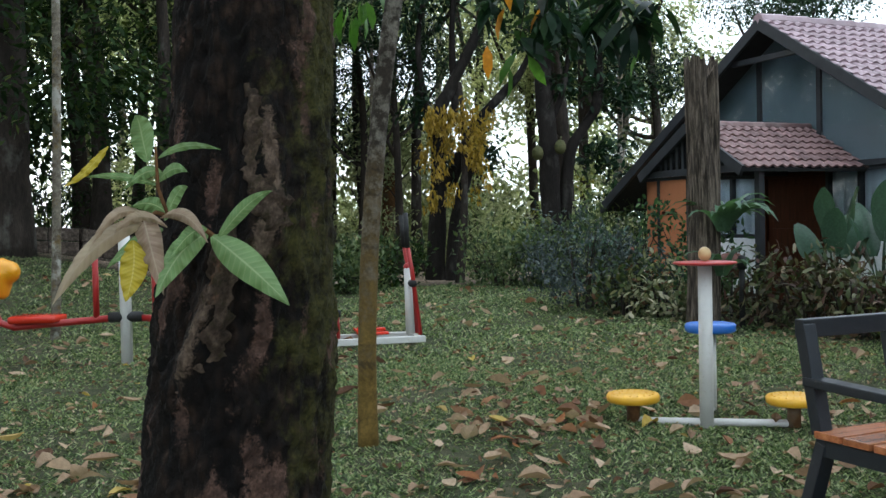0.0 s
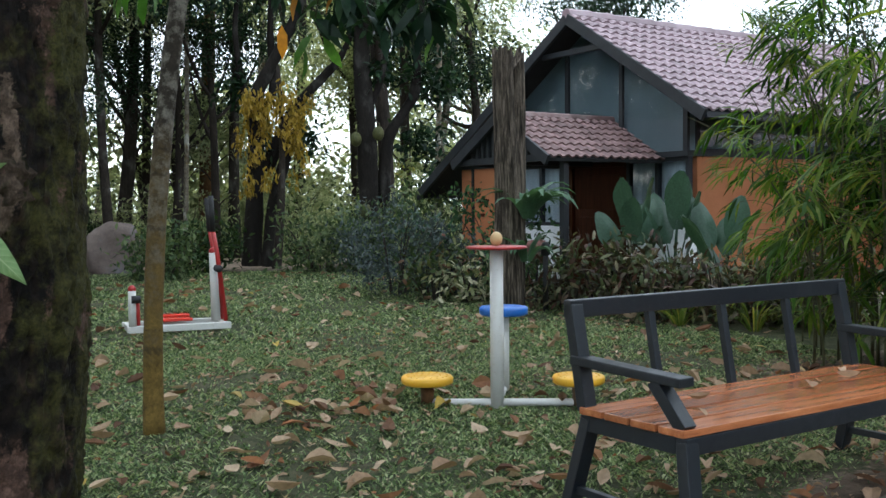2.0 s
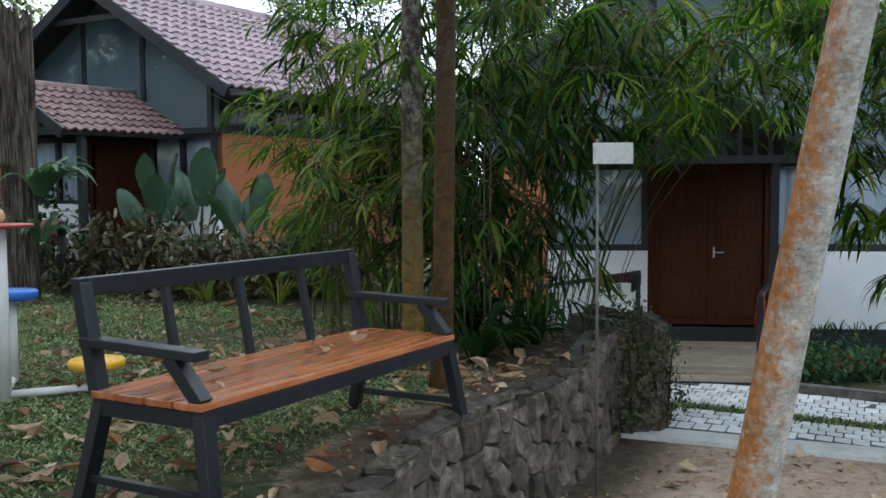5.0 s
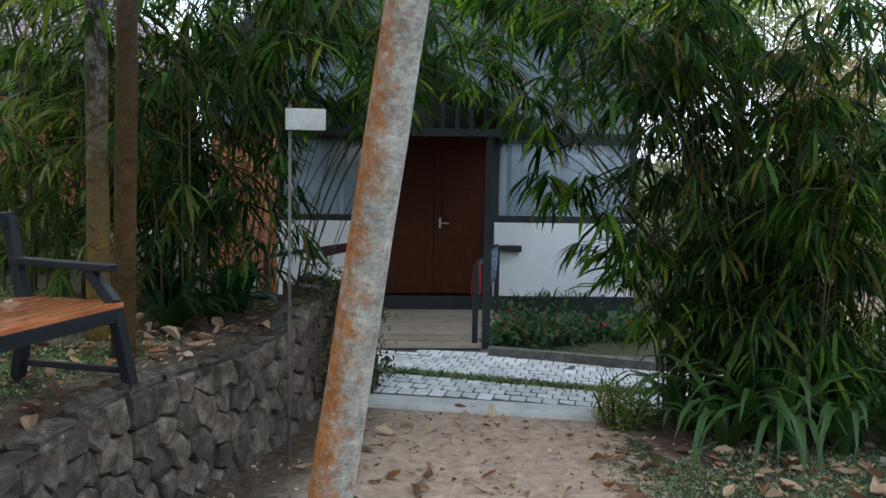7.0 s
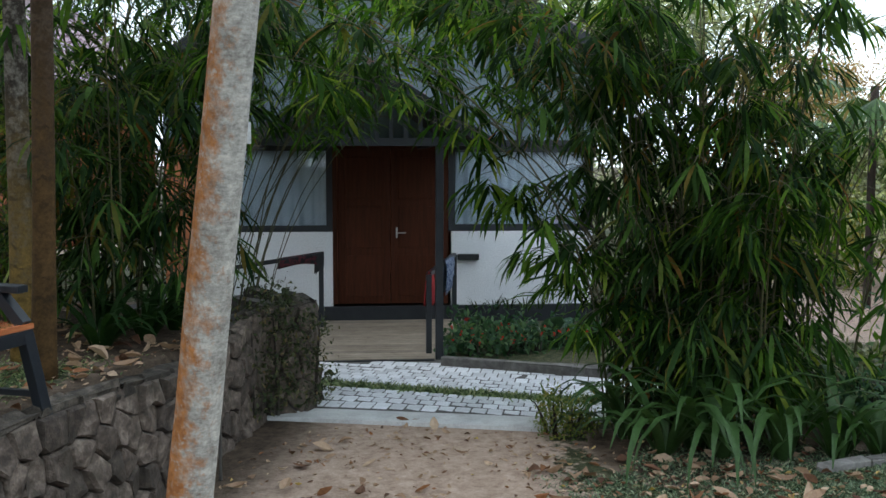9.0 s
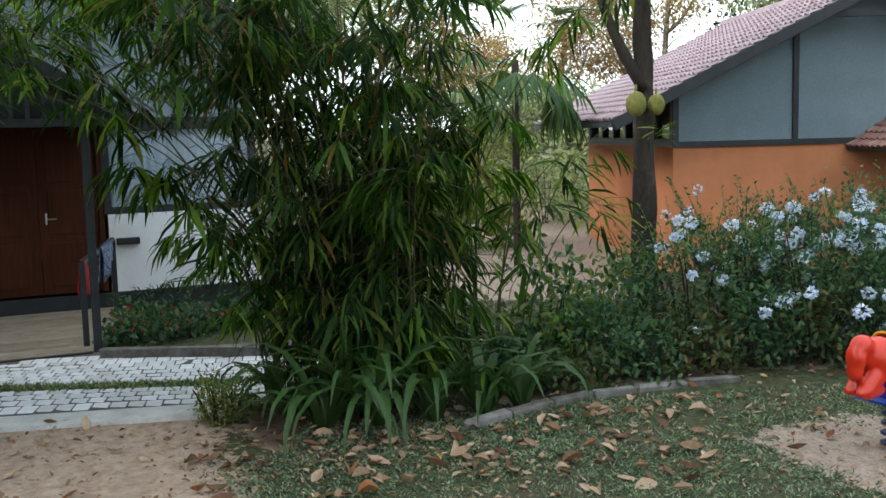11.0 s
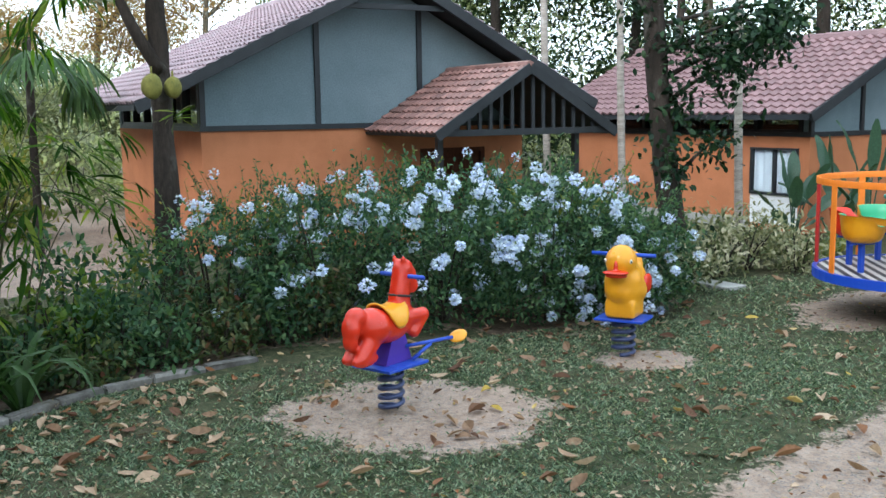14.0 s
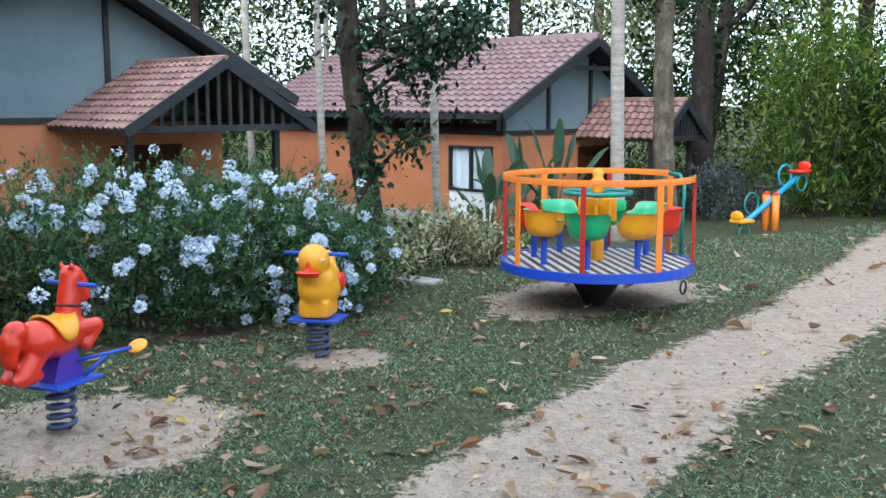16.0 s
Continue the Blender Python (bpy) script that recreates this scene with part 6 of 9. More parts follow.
def garden_lamp():
    x, y = 4.35, 9.3
    t = thing("garden_lamp", "short black garden bollard lamp in the shrub bed", "lamp", pose(x, y, hz(x, y)))
    bm = bmesh.new()
    tube(bm, [(0, 0, -0.03), (0, 0, 0.62)], 0.03, 12)
    part("stem", bm, BLACK, t, "", True)
    bm = lathe(bmesh.new(), [(0.03, 0.6), (0.05, 0.62), (0.05, 0.7), (0.035, 0.74), (0.02, 0.75)], 16)
    part("head", bm, BLACK, t, "", True)
    x, y = 4.6, 10.0
    t = thing("clay_pot_lantern", "ribbed terracotta lantern hanging by the dead trunk", "lantern", pose(x, y, hz(x, y)))
    bm = lathe(bmesh.new(), [(0.03, 0.52), (0.1, 0.53), (0.13, 0.6), (0.13, 0.66), (0.1, 0.73), (0.03, 0.74)], 20)
    part("shade", bm, paint("dull_clay", (0.16, 0.07, 0.055), 0.7), t, "", True)
    bm = bmesh.new()
    tube(bm, [(0, 0, -0.02), (0, 0, 0.53)], 0.018, 8)
    part("stem", bm, BLACK, t, "", True)


garden_lamp()
# ---------------------------------------------------------------- plants: helpers
def curve(a, b, bend=(0, 0, 0), n=8):
    """Points from a to b, bowed by bend."""
    a, b, c = Vector(a), Vector(b), Vector(bend)
    return [a.lerp(b, k / (n - 1)) + c * (4 * (k / (n - 1)) * (1 - k / (n - 1))) for k in range(n)]


def rough_trunk(bm, pts, radii, seg=18, lump=0.08, freq=3.0, seed=0):
    """A trunk with an uneven girth."""
    first = len(bm.verts)
    tube(bm, pts, radii, seg)
    bm.verts.ensure_lookup_table()
    k = 0
    for v in list(bm.verts)[first:]:
        c = pts[min(k // seg, len(pts) - 1)]
        r = v.co - Vector(c)
        v.co = Vector(c) + r * (1 + lump * noise.noise(Vector((v.co.x * freq, v.co.y * freq, v.co.z * freq * 0.5 + seed))) + 0.5 * lump * noise.noise(v.co * freq * 3.1))
        k += 1
    return bm


def cluster_cloud(rng, centre, size, clumps, per, spread, hollow=0.5):
    """Leaf bases in clumps through an ellipsoid, denser outside."""
    d = rng.normal(0, 1, (clumps, 3))
    d /= np.linalg.norm(d, axis=1, keepdims=True)
    r = rng.uniform(hollow, 1.0, (clumps, 1)) ** 0.6
    c = np.asarray(centre) + d * r * np.asarray(size)
    p = np.repeat(c, per, 0) + rng.normal(0, spread, (clumps * per, 3))
    w = rng.normal(0, 1, (len(p), 3)) + 0.6 * np.repeat(d, per, 0)
    w[:, 2] -= 0.35
    return p, w


def crown_mesh(name, seed, size, clumps, per, leaf_len, mat, spread=0.35, form="rhomb", hollow=0.35):
    rng = np.random.default_rng(seed)
    p, w = cluster_cloud(rng, (0, 0, 0), size, clumps, per, spread, hollow)
    return foliage(name, p, w, rng.uniform(0.7, 1.3, len(p)) * leaf_len, rng.uniform(0.35, 0.5, len(p)) * leaf_len, mat, form, rng)


CROWNS = {
    "dark": [crown_mesh("dark_crown", 11 + k, (2.0, 2.0, 1.6), 46, 30, 0.25, LEAF_FOREST, 0.3) for k in range(3)],
    "deep": [crown_mesh("deep_crown", 21 + k, (1.7, 1.7, 1.4), 70, 30, 0.17, LEAF_DEEP, 0.28) for k in range(2)],
    "sun": [crown_mesh("haze_paled_crown", 31 + k, (2.4, 2.4, 1.9), 60, 28, 0.28, LEAF_HAZED, 0.38) for k in range(2)],
    "rust": [crown_mesh("tan_crown", 41, (2.2, 2.2, 1.6), 60, 26, 0.22, LEAF_RUST, 0.4)],
    "gold": [crown_mesh("golden_crown", 51, (0.85, 0.85, 0.75), 42, 22, 0.17, LEAF_GOLD, 0.14)],
}


def trunk_kind(kind, r, h, mat, seed, forks=3):
    """A trunk with forked limbs, from the ground up."""
    rng = np.random.default_rng(seed)
    bm = bmesh.new()
    lean = rng.normal(0, 0.05, 2) * h
    main = curve((0, 0, -0.3), (lean[0], lean[1], h), (rng.normal(0, 0.02) * h, rng.normal(0, 0.02) * h, 0), 12)
    rough_trunk(bm, main, [r * (1.35 - 0.35 * min(1, k / 2)) * (1 - 0.5 * k / 11) for k in range(12)], 14, 0.15, 2.2, seed)
    ends = [main[-1]]
    for f in range(forks):
        k = int(rng.integers(5, 10))
        a = rng.uniform(0, 2 * math.pi)
        reach = rng.uniform(0.18, 0.34) * h
        tip = main[k] + Vector((math.cos(a) * reach, math.sin(a) * reach, rng.uniform(0.2, 0.42) * h))
        limb = curve(main[k], tip, (0, 0, -0.06 * h), 7)
        rough_trunk(bm, limb, [r * 0.45 * (1 - 0.6 * i / 6) for i in range(7)], 9, 0.15, 3, seed + f)
        ends.append(tip)
    for f in range(6):
        k = int(rng.integers(3, 11))
        a = rng.uniform(0, 2 * math.pi)
        tip = main[k] + Vector((math.cos(a), math.sin(a), rng.uniform(-0.1, 0.8))) * rng.uniform(0.12, 0.25) * h
        tube(bm, curve(main[k], tip, (0, 0, 0.05 * h), 5), [r * 0.16, r * 0.13, r * 0.1, r * 0.07, r * 0.03], 6)
    me = bpy.data.meshes.new(kind)
    bm.to_mesh(me)
    bm.free()
    me.materials.append(mat)
    me.shade_smooth()
    return me, ends


def forest_tree(x, y, r, h, crown, mat, seed, label, low=0.0, scale=1.0, extra=2, sink=0.0, forks=3):
    """A tree of the wood: forked trunk and leafy crowns at its limb ends."""
    rng = np.random.default_rng(seed)
    t = thing("tree", label, "tree", pose(x, y, hz(x, y) - sink, 0, 0, float(rng.uniform(0, 360))), "trees of the wood")
    me, ends = trunk_kind("trunk", r, h, mat, seed, forks)
    part_mesh("trunk", me, None, t)
    if crown:
        cs = CROWNS[crown]
        spots = [(e.x, e.y, e.z) for e in ends] + [(rng.normal(0, 0.12) * h, rng.normal(0, 0.12) * h, h * rng.uniform(0.5, 1.1)) for _ in range(extra)]
        if low:
            spots.append((rng.normal(0, 0.8), rng.normal(0, 0.8), low))
        for k, (cx, cy, cz) in enumerate(spots):
            ob = part_mesh("crown", cs[int(rng.integers(len(cs)))], None, t)
            s = scale * rng.uniform(0.75, 1.15)
            ob.matrix_basis = Matrix.LocRotScale((cx, cy, cz + 0.2), Euler((rng.uniform(-0.3, 0.3), rng.uniform(-0.3, 0.3), rng.uniform(0, 6.3))), (s, s, s * rng.uniform(0.7, 1)))
    return t


def shrub(name, label, x, y, r, h, mat, seed, leaf_len=0.09, leaf_w=0.4, clumps=60, per=22, category="shrub", group="", stems=9, spread=0.1, form="leaf6", up=0.5):
    """A bush: thin stems and many leaves in clumps, uneven in outline."""
    rng = np.random.default_rng(seed)
    t = thing(name, label, category, pose(x, y, hz(x, y)), group)
    bm = bmesh.new()
    for k in range(stems):
        a, q = rng.uniform(0, 6.28), rng.uniform(0.3, 0.9)
        tube(bm, curve((0.1 * math.cos(a), 0.1 * math.sin(a), -0.03), (q * r * math.cos(a), q * r * math.sin(a), h * rng.uniform(0.6, 0.95)), (0, 0, 0.1 * h), 5), [0.014, 0.012, 0.01, 0.007, 0.004], 5)
    tagged(part("stem", bm, BARK_DARK, t), kind="stuff")
    c = rng.uniform(-1, 1, (clumps, 3))
    c /= np.maximum(1, np.linalg.norm(c, axis=1, keepdims=True))
    c = c * (r, r, h * 0.5) + (0, 0, h * 0.52)
    c[:, 2] *= 1 + 0.25 * np.sin(3 * c[:, 0] + seed) * np.cos(2.6 * c[:, 1])
    p = np.repeat(c, per, 0) + rng.normal(0, spread, (clumps * per, 3))
    p[:, 2] = np.maximum(p[:, 2], 0.02)
    w = rng.normal(0, 1, (len(p), 3))
    w[:, 2] += up
    tagged(part_mesh("foliage", foliage("leaves", p, w, rng.uniform(0.7, 1.3, len(p)) * leaf_len, rng.uniform(0.8, 1.2, len(p)) * leaf_len * leaf_w, mat, form, rng), None, t), kind="stuff")
    return t


def strap_plant(name, label, x, y, n, length, width, mat, seed, droop=0.9, category="plant", group="", z=None):
    """A tuft of long arching strap leaves."""
    rng = np.random.default_rng(seed)
    t = thing(name, label, category, pose(x, y, hz(x, y) if z is None else z), group)
    split = length >= 0.4 and n <= 30
    bm = bmesh.new()
    for k in range(n):
        a = rng.uniform(0, 6.283)
        L, W = length * rng.uniform(0.65, 1.15), width * rng.uniform(0.8, 1.2)
        d, s = Vector((math.cos(a), math.sin(a), 0)), Vector((-math.sin(a), math.cos(a), 0))
        rise, ang, p = rng.uniform(50, 85), 0.0, Vector((0.05 * math.cos(a), 0.05 * math.sin(a), 0.0))
        rows, m = [], 7
        for i in range(m):
            u = i / (m - 1)
            w = W * 0.5 * (0.6 + 0.4 * min(1, u * 4)) * (1 - u ** 3) + 0.002
            rows.append([bm.verts.new(p - s * w + Vector((0, 0, 0.25 * w))), bm.verts.new(p - Vector((0, 0, 0.1 * w))), bm.verts.new(p + s * w + Vector((0, 0, 0.25 * w)))])
            e = radians(rise - droop * 105 * u ** 1.4)
            p = p + (d * math.cos(e) + Vector((0, 0, math.sin(e)))) * (L / (m - 1))
        for q, r in zip(rows, rows[1:]):
            for i in range(2):
                bm.faces.new((q[i], q[i + 1], r[i + 1], r[i]))
        if split:
            part("leaf", bm, mat, t, "", True)
            bm = bmesh.new()
    if split:
        bm.free()
    else:
        tagged(part("foliage", bm, mat, t, "", True), kind="stuff")
    return t


def paddle_plant(name, label, x, y, leaves, mat, seed, z=None, category="plant"):
    """Banana-like plant: upright stalks with broad paddle leaves. leaves: (azimuth, stalk, blade, width, lean)."""
    rng = np.random.default_rng(seed)
    t = thing(name, label, category, pose(x, y, hz(x, y) if z is None else z))
    for az, stalk, blade, width, lean in leaves:
        d = Vector((math.cos(radians(az)), math.sin(radians(az)), 0))
        top = Vector((0, 0, 0)) + d * (stalk * math.sin(radians(lean)) * 0.7) + Vector((0, 0, stalk * math.cos(radians(lean * 0.6))))
        bm = bmesh.new()
        tube(bm, curve((0.04 * d.x, 0.04 * d.y, -0.02), top, -d * 0.05 * stalk, 6), [0.02, 0.017, 0.014, 0.012, 0.01, 0.008], 7)
        st = part("stalk", bm, LEAF_BANANA, t, "", True)
        bm = bmesh.new()
        s = Vector((-d.y, d.x, 0))
        tw = rng.uniform(-0.9, 0.9)
        rows, m, p = [], 10, top.copy()
        for i in range(m):
            u = i / (m - 1)
            e = radians(90 - lean - 35 * u * u * (1 if lean > 12 else 0.5))
            ax = d * math.cos(e) + Vector((0, 0, math.sin(e)))
            up = s.cross(ax)
            sd = s * math.cos(tw) + up * math.sin(tw)
            w = width * 0.5 * math.sin(math.pi * min(1, (u * 0.92 + 0.06))) ** 0.62
            cup = up * math.cos(tw) - s * math.sin(tw)
            rows.append([bm.verts.new(p + sd * w * q + cup * (0.22 * w * abs(q) + 0.012 * math.sin(9 * u + 4 * q))) for q in (-1, -0.5, 0, 0.5, 1)])
            p = p + ax * (blade / (m - 1))
        for q, r in zip(rows, rows[1:]):
            for i in range(4):
                bm.faces.new((q[i], q[i + 1], r[i + 1], r[i]))
        part("blade", bm, mat, st, "", True)
    return t


def bamboo(label, x, y, culms, spread, height, seed, mat, lean_to=(0, 0), fan=6, leaf_len=0.3, reach=1.0, density=1.0, node0=3, droop=0.55, arch=0.22, girth=1.0, least=0.5):
    """A bamboo clump: arching culms with drooping fans of narrow leaves at their twig ends."""
    rng = np.random.default_rng(seed)
    t = thing("bamboo_clump", label, "bamboo", pose(x, y, hz(x, y)))
    P, W, LL = [], [], []
    tips = bmesh.new()
    for k in range(culms):
        a = rng.uniform(0, 6.283)
        q = spread * math.sqrt(rng.uniform(0, 1))
        base = Vector((q * math.cos(a), q * math.sin(a), -0.05))
        h = height * rng.uniform(least, 1.1)
        out = Vector((math.cos(a) + lean_to[0], math.sin(a) + lean_to[1], 0)) * rng.uniform(0.15, 0.6) * reach
        n = 15
        pts = [base + Vector((0, 0, h * (u / (n - 1)) * (1 - arch * (u / (n - 1)) ** 2))) + out * ((u / (n - 1)) ** 2.1) * h * 0.55 for u in range(n)]
        bm = bmesh.new()
        r = rng.uniform(0.009, 0.016) * girth
        tube(bm, pts, [r * (1 - 0.75 * u / (n - 1)) for u in range(n)], 7)
        part("culm", bm, CULM, t, "", True)
        for u in range(node0, n):
            for b in range(2):
                if rng.uniform() > density * (1 - 0.6 * (u / n) ** 2):
                    continue
                az = rng.uniform(0, 6.283)
                ln = rng.uniform(0.15, 0.6) * (1 - 0.4 * u / n)
                tip = pts[u] + Vector((math.cos(az) * ln, math.sin(az) * ln, rng.uniform(-0.1, 0.3) * ln * 2 - 0.08))
                tube(tips, curve(pts[u], tip, (0, 0, 0.05), 4), [0.004, 0.0035, 0.003, 0.002], 4, False)
                for f in range(2):
                    o = pts[u].lerp(tip, 0.5 + 0.5 * f)
                    big = rng.uniform(0.55, 1.25)
                    hang = rng.normal(-droop, 0.3)
                    for i in range(fan):
                        aa = az + (i - (fan - 1) / 2) * rng.uniform(0.25, 0.5) + rng.normal(0, 0.12)
                        P.append(o + Vector(rng.normal(0, 0.012, 3)))
                        W.append((math.cos(aa), math.sin(aa), hang + rng.normal(0, 0.22)))
                        LL.append(big * rng.uniform(0.8, 1.15) * leaf_len)
    tagged(part("twig", tips, CULM, t), kind="stuff")
    LL = np.array(LL)
    tagged(part_mesh("foliage", foliage("leaves", [tuple(p) for p in P], W, LL, LL * rng.uniform(0.075, 0.12, len(P)), mat, "leaf6", rng, 0.5), None, t), kind="stuff")
    return t


CULM = surface("bamboo_culm", [(0.3, (0.028, 0.038, 0.014)), (0.7, (0.1, 0.085, 0.034))], 3, 0.5, 30, 0.2, 0.002)

# ---------------------------------------------------------------- the near mango trunk and its shoot
def mango():
    t = thing("mango_tree", "thick mossy mango trunk with a leafy side shoot", "tree", pose(-0.776, 2.83, hz(-0.776, 2.83)))
    bm = bmesh.new()
    seg, rings = 160, 270
    grid, scar = [], []
    for j in range(rings):
        z = -0.15 + 3.3 * (j / (rings - 1))
        r = 0.236 + 0.05 * math.exp(-max(0, z) / 0.35) + 0.012 * math.sin(z * 2.3) - 0.012 * max(0, z - 1)
        cx = 0.07 * z - 0.06 + 0.015 * math.sin(1.7 * z)
        row, flags = [], []
        for k in range(seg):
            a = 2 * math.pi * k / seg
            c, s = math.cos(a) * 0.23, math.sin(a) * 0.23
            q = Vector((c * 11, s * 11, z * 1.5))
            d = 0.045 * noise.noise(q * 0.7) + 0.03 * noise.noise(q * 1.9 + Vector((3, 1, 7)))
            # furrowed, scaly bark
            ridge = 1 - abs(noise.noise(Vector((c * 17, s * 17, z * 5 + 2)))) * 2.2
            flake = 1 - abs(noise.noise(Vector((c * 42, s * 42, z * 19)))) * 2.2
            crumb = noise.noise(Vector((c * 95, s * 95, z * 60)))
            d += 0.055 * ridge + 0.05 * flake + 0.02 * crumb
            da = (a - radians(-117) + math.pi) % (2 * math.pi) - math.pi
            ua = (a - radians(-79) + math.pi) % (2 * math.pi) - math.pi
            wob = 0.09 * noise.noise(Vector((a * 4, z * 9, 1))) + 0.05 * noise.noise(Vector((a * 11, z * 30, 4)))
            # healed limb: a swelling that runs down from the shoot, and an old scar above it
            low = math.exp(-((da - 1.15 * (z - 0.94)) / (0.15 + 0.25 * max(0, 0.95 - z))) ** 2) * math.exp(-((z - 0.98) / 0.21) ** 4)
            high = math.exp(-((ua + 0.05 * math.sin(z * 9)) / 0.14) ** 2) * math.exp(-((z - 1.4) / 0.21) ** 4)
            knob = math.exp(-((ua + 0.08) / 0.16) ** 2) * math.exp(-((z - 1.2) / 0.08) ** 2)
            d += 0.26 * low + 0.12 * high * (1 + 0.5 * noise.noise(Vector((a * 5, z * 16, 8)))) + 0.12 * knob
            d -= 0.13 * math.exp(-((da + 0.05) / 0.25) ** 2) * math.exp(-((z - 1.4) / 0.16) ** 2)
            d -= 0.08 * math.exp(-((ua + 0.42) / 0.1) ** 2) * math.exp(-((z - 1.45) / 0.3) ** 2)
            rr = r * (1 + d)
            row.append(bm.verts.new((cx + rr * math.cos(a), rr * math.sin(a), z)))
            pink = noise.noise(Vector((c * 13 + 5, s * 13, z * 5.2))) - 0.33 + (0.24 if 0.0 < z < 0.75 and abs(ua) < 0.5 else 0.0)
            flags.append((max(low - 0.72, high - 0.7, knob - 0.6) + wob * 1.6, pink + wob * 0.8))
        grid.append(row)
        scar.append(flags)
    for p, q in zip(grid, grid[1:]):
        for k in range(seg):
            bm.faces.new((p[k], p[(k + 1) % seg], q[(k + 1) % seg], q[k]))
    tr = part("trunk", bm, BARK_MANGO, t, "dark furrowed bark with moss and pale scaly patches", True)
    for i, key in enumerate(("scar", "pink")):
        tr.data.attributes.new(key, 'FLOAT', 'POINT').data.foreach_set("value", np.array([f[i] for row in scar for f in row], dtype=np.float32))
    # limbs and the unseen crown overhead, made dense and shifted to shade the lawn
    rng = np.random.default_rng(3)
    bm = bmesh.new()
    rough_trunk(bm, curve((0.1, 0, 3.05), (0.25, 0, 5.2), (0, 0, 0), 8), [0.24, 0.22, 0.2, 0.18, 0.16, 0.14, 0.12, 0.1], 20, 0.1, 3, 1)
    part("upper_trunk", bm, BARK_MANGO, t, "", True)
    for k in range(7):
        a = 2 * math.pi * k / 7 + 0.4
        tip = Vector((2.7 * math.cos(a), 2.7 * math.sin(a), 5.6 + rng.uniform(-0.3, 0.8)))
        bm = bmesh.new()
        rough_trunk(bm, curve((0.2, 0, 4.3 + 0.1 * k), tip, (0, 0, 0.25), 8), [0.11, 0.1, 0.09, 0.075, 0.06, 0.05, 0.035, 0.02], 8, 0.1, 3, k)
        part("limb", bm, BARK_MANGO, t, "", True)
    p, w = cluster_cloud(rng, (-0.5, 0.3, 5.7), (3.6, 3.6, 0.9), 170, 24, 0.24, 0.1)
    part_mesh("crown", foliage("mango_crown", p, w, 0.2, 0.055, LEAF_DEEP, "leaf6", rng), None, t)
    # the shoot
    o, right = Vector((-0.05, -0.31, 1.22)), Vector((1.0, 0.016, 0))
    fwd = Vector((0.016, -1.0, 0))
    px = 1 / 650
    at = lambda x, y, out=0.0: o + right * ((x - 385) * px) + Vector((0, 0, (418 - y) * px)) + fwd * out
    bm = bmesh.new()
    tube(bm, [at(392, 470, -0.08), at(380, 425, -0.02), at(350, 400, 0.02), at(305, 385, 0.04), at(290, 340, 0.05), at(288, 270, 0.05)], [0.014, 0.01, 0.008, 0.006, 0.005, 0.003], 8)
    tube(bm, [at(330, 393, 0.03), at(285, 380, 0.05), at(262, 395, 0.06)], [0.007, 0.006, 0.004], 6)
    tw = part("shoot_twig", bm, BARK_BROWN, t, "green-brown twig")
    # knobbly wound wood: a stub below the shoot and a healed scar above it
    def wound(name, label, way, seed):
        n, seg, rows = 46, 26, []
        bm = bmesh.new()
        for i in range(n):
            u = i / (n - 1) * (len(way) - 1)
            k = min(int(u), len(way) - 2)
            (xa, ya, oa, ra), (xb, yb, ob, rb) = way[k], way[k + 1]
            f = u - k
            c, rad = at(xa + (xb - xa) * f, ya + (yb - ya) * f, oa + (ob - oa) * f), ra + (rb - ra) * f
            row = []
            for j in range(seg):
                a = 2 * math.pi * j / seg
                d = right * math.cos(a) + fwd * (0.8 * math.sin(a))
                p = c + d * rad
                q = 0.5 * noise.noise(p * 26 + Vector((seed, 0, 0))) + 0.4 * noise.noise(p * 60) + 0.3 * (1 - 2.5 * abs(noise.noise(p * 38 + Vector((0, seed, 0)))))
                row.append(bm.verts.new(p + d * rad * q))
            rows.append(row)
        for p, q in zip(rows, rows[1:]):
            for j in range(seg):
                bm.faces.new((p[j], p[(j + 1) % seg], q[(j + 1) % seg], q[j]))
        part(name, bm, BARK_SCALY, t, label, True)

    wound("limb_stub", "pale scaly stub of a broken limb", [(404, 405, -0.05, 0.018), (398, 440, -0.035, 0.03), (388, 500, -0.035, 0.032), (376, 560, -0.045, 0.036), (360, 620, -0.065, 0.044), (346, 670, -0.095, 0.046), (334, 715, -0.14, 0.04)], 5)
    wound("healed_scar", "pale knobbly healed scar", [(452, 150, -0.1, 0.02), (462, 185, -0.085, 0.034), (464, 245, -0.075, 0.038), (462, 300, -0.08, 0.036), (474, 350, -0.07, 0.044), (476, 400, -0.065, 0.048), (466, 430, -0.075, 0.04), (456, 450, -0.11, 0.02)], 9)

    def big_leaf(x0, y0, x1, y1, w, mat, out, tip_out, curl=0.02, fold=0.4):
        a, b = at(x0, y0, out), at(x1, y1, tip_out)
        d = b - a
        side = d.cross(fwd).normalized()
        bm = bmesh.new()
        uv = bm.loops.layers.uv.new("UVMap")
        rows, n = [], 27
        across = (-1, -0.7, -0.35, 0, 0.35, 0.7, 1)
        ph = (x0 * 7 + y1) % 6
        for i in range(n):
            u = i / (n - 1)
            wd = w * px * 0.5 * (math.sin(math.pi * min(1, 0.03 + 0.97 * u ** 0.85)) ** 0.9 + 0.02)
            c = a + d * u + Vector((0, 0, curl * 4 * u * (1 - u))) + side * (0.018 * math.sin(2.2 * u + ph))
            ruffle = 0.007 * math.sin(u * 31 + ph) + 0.004 * math.sin(u * 57)
            rows.append([bm.verts.new(c + side * wd * q + fwd * (ruffle * q * abs(q) - fold * wd * abs(q) ** 1.5 + 0.0015 * math.sin(u * 85 + 7 * abs(q)))) for q in across])
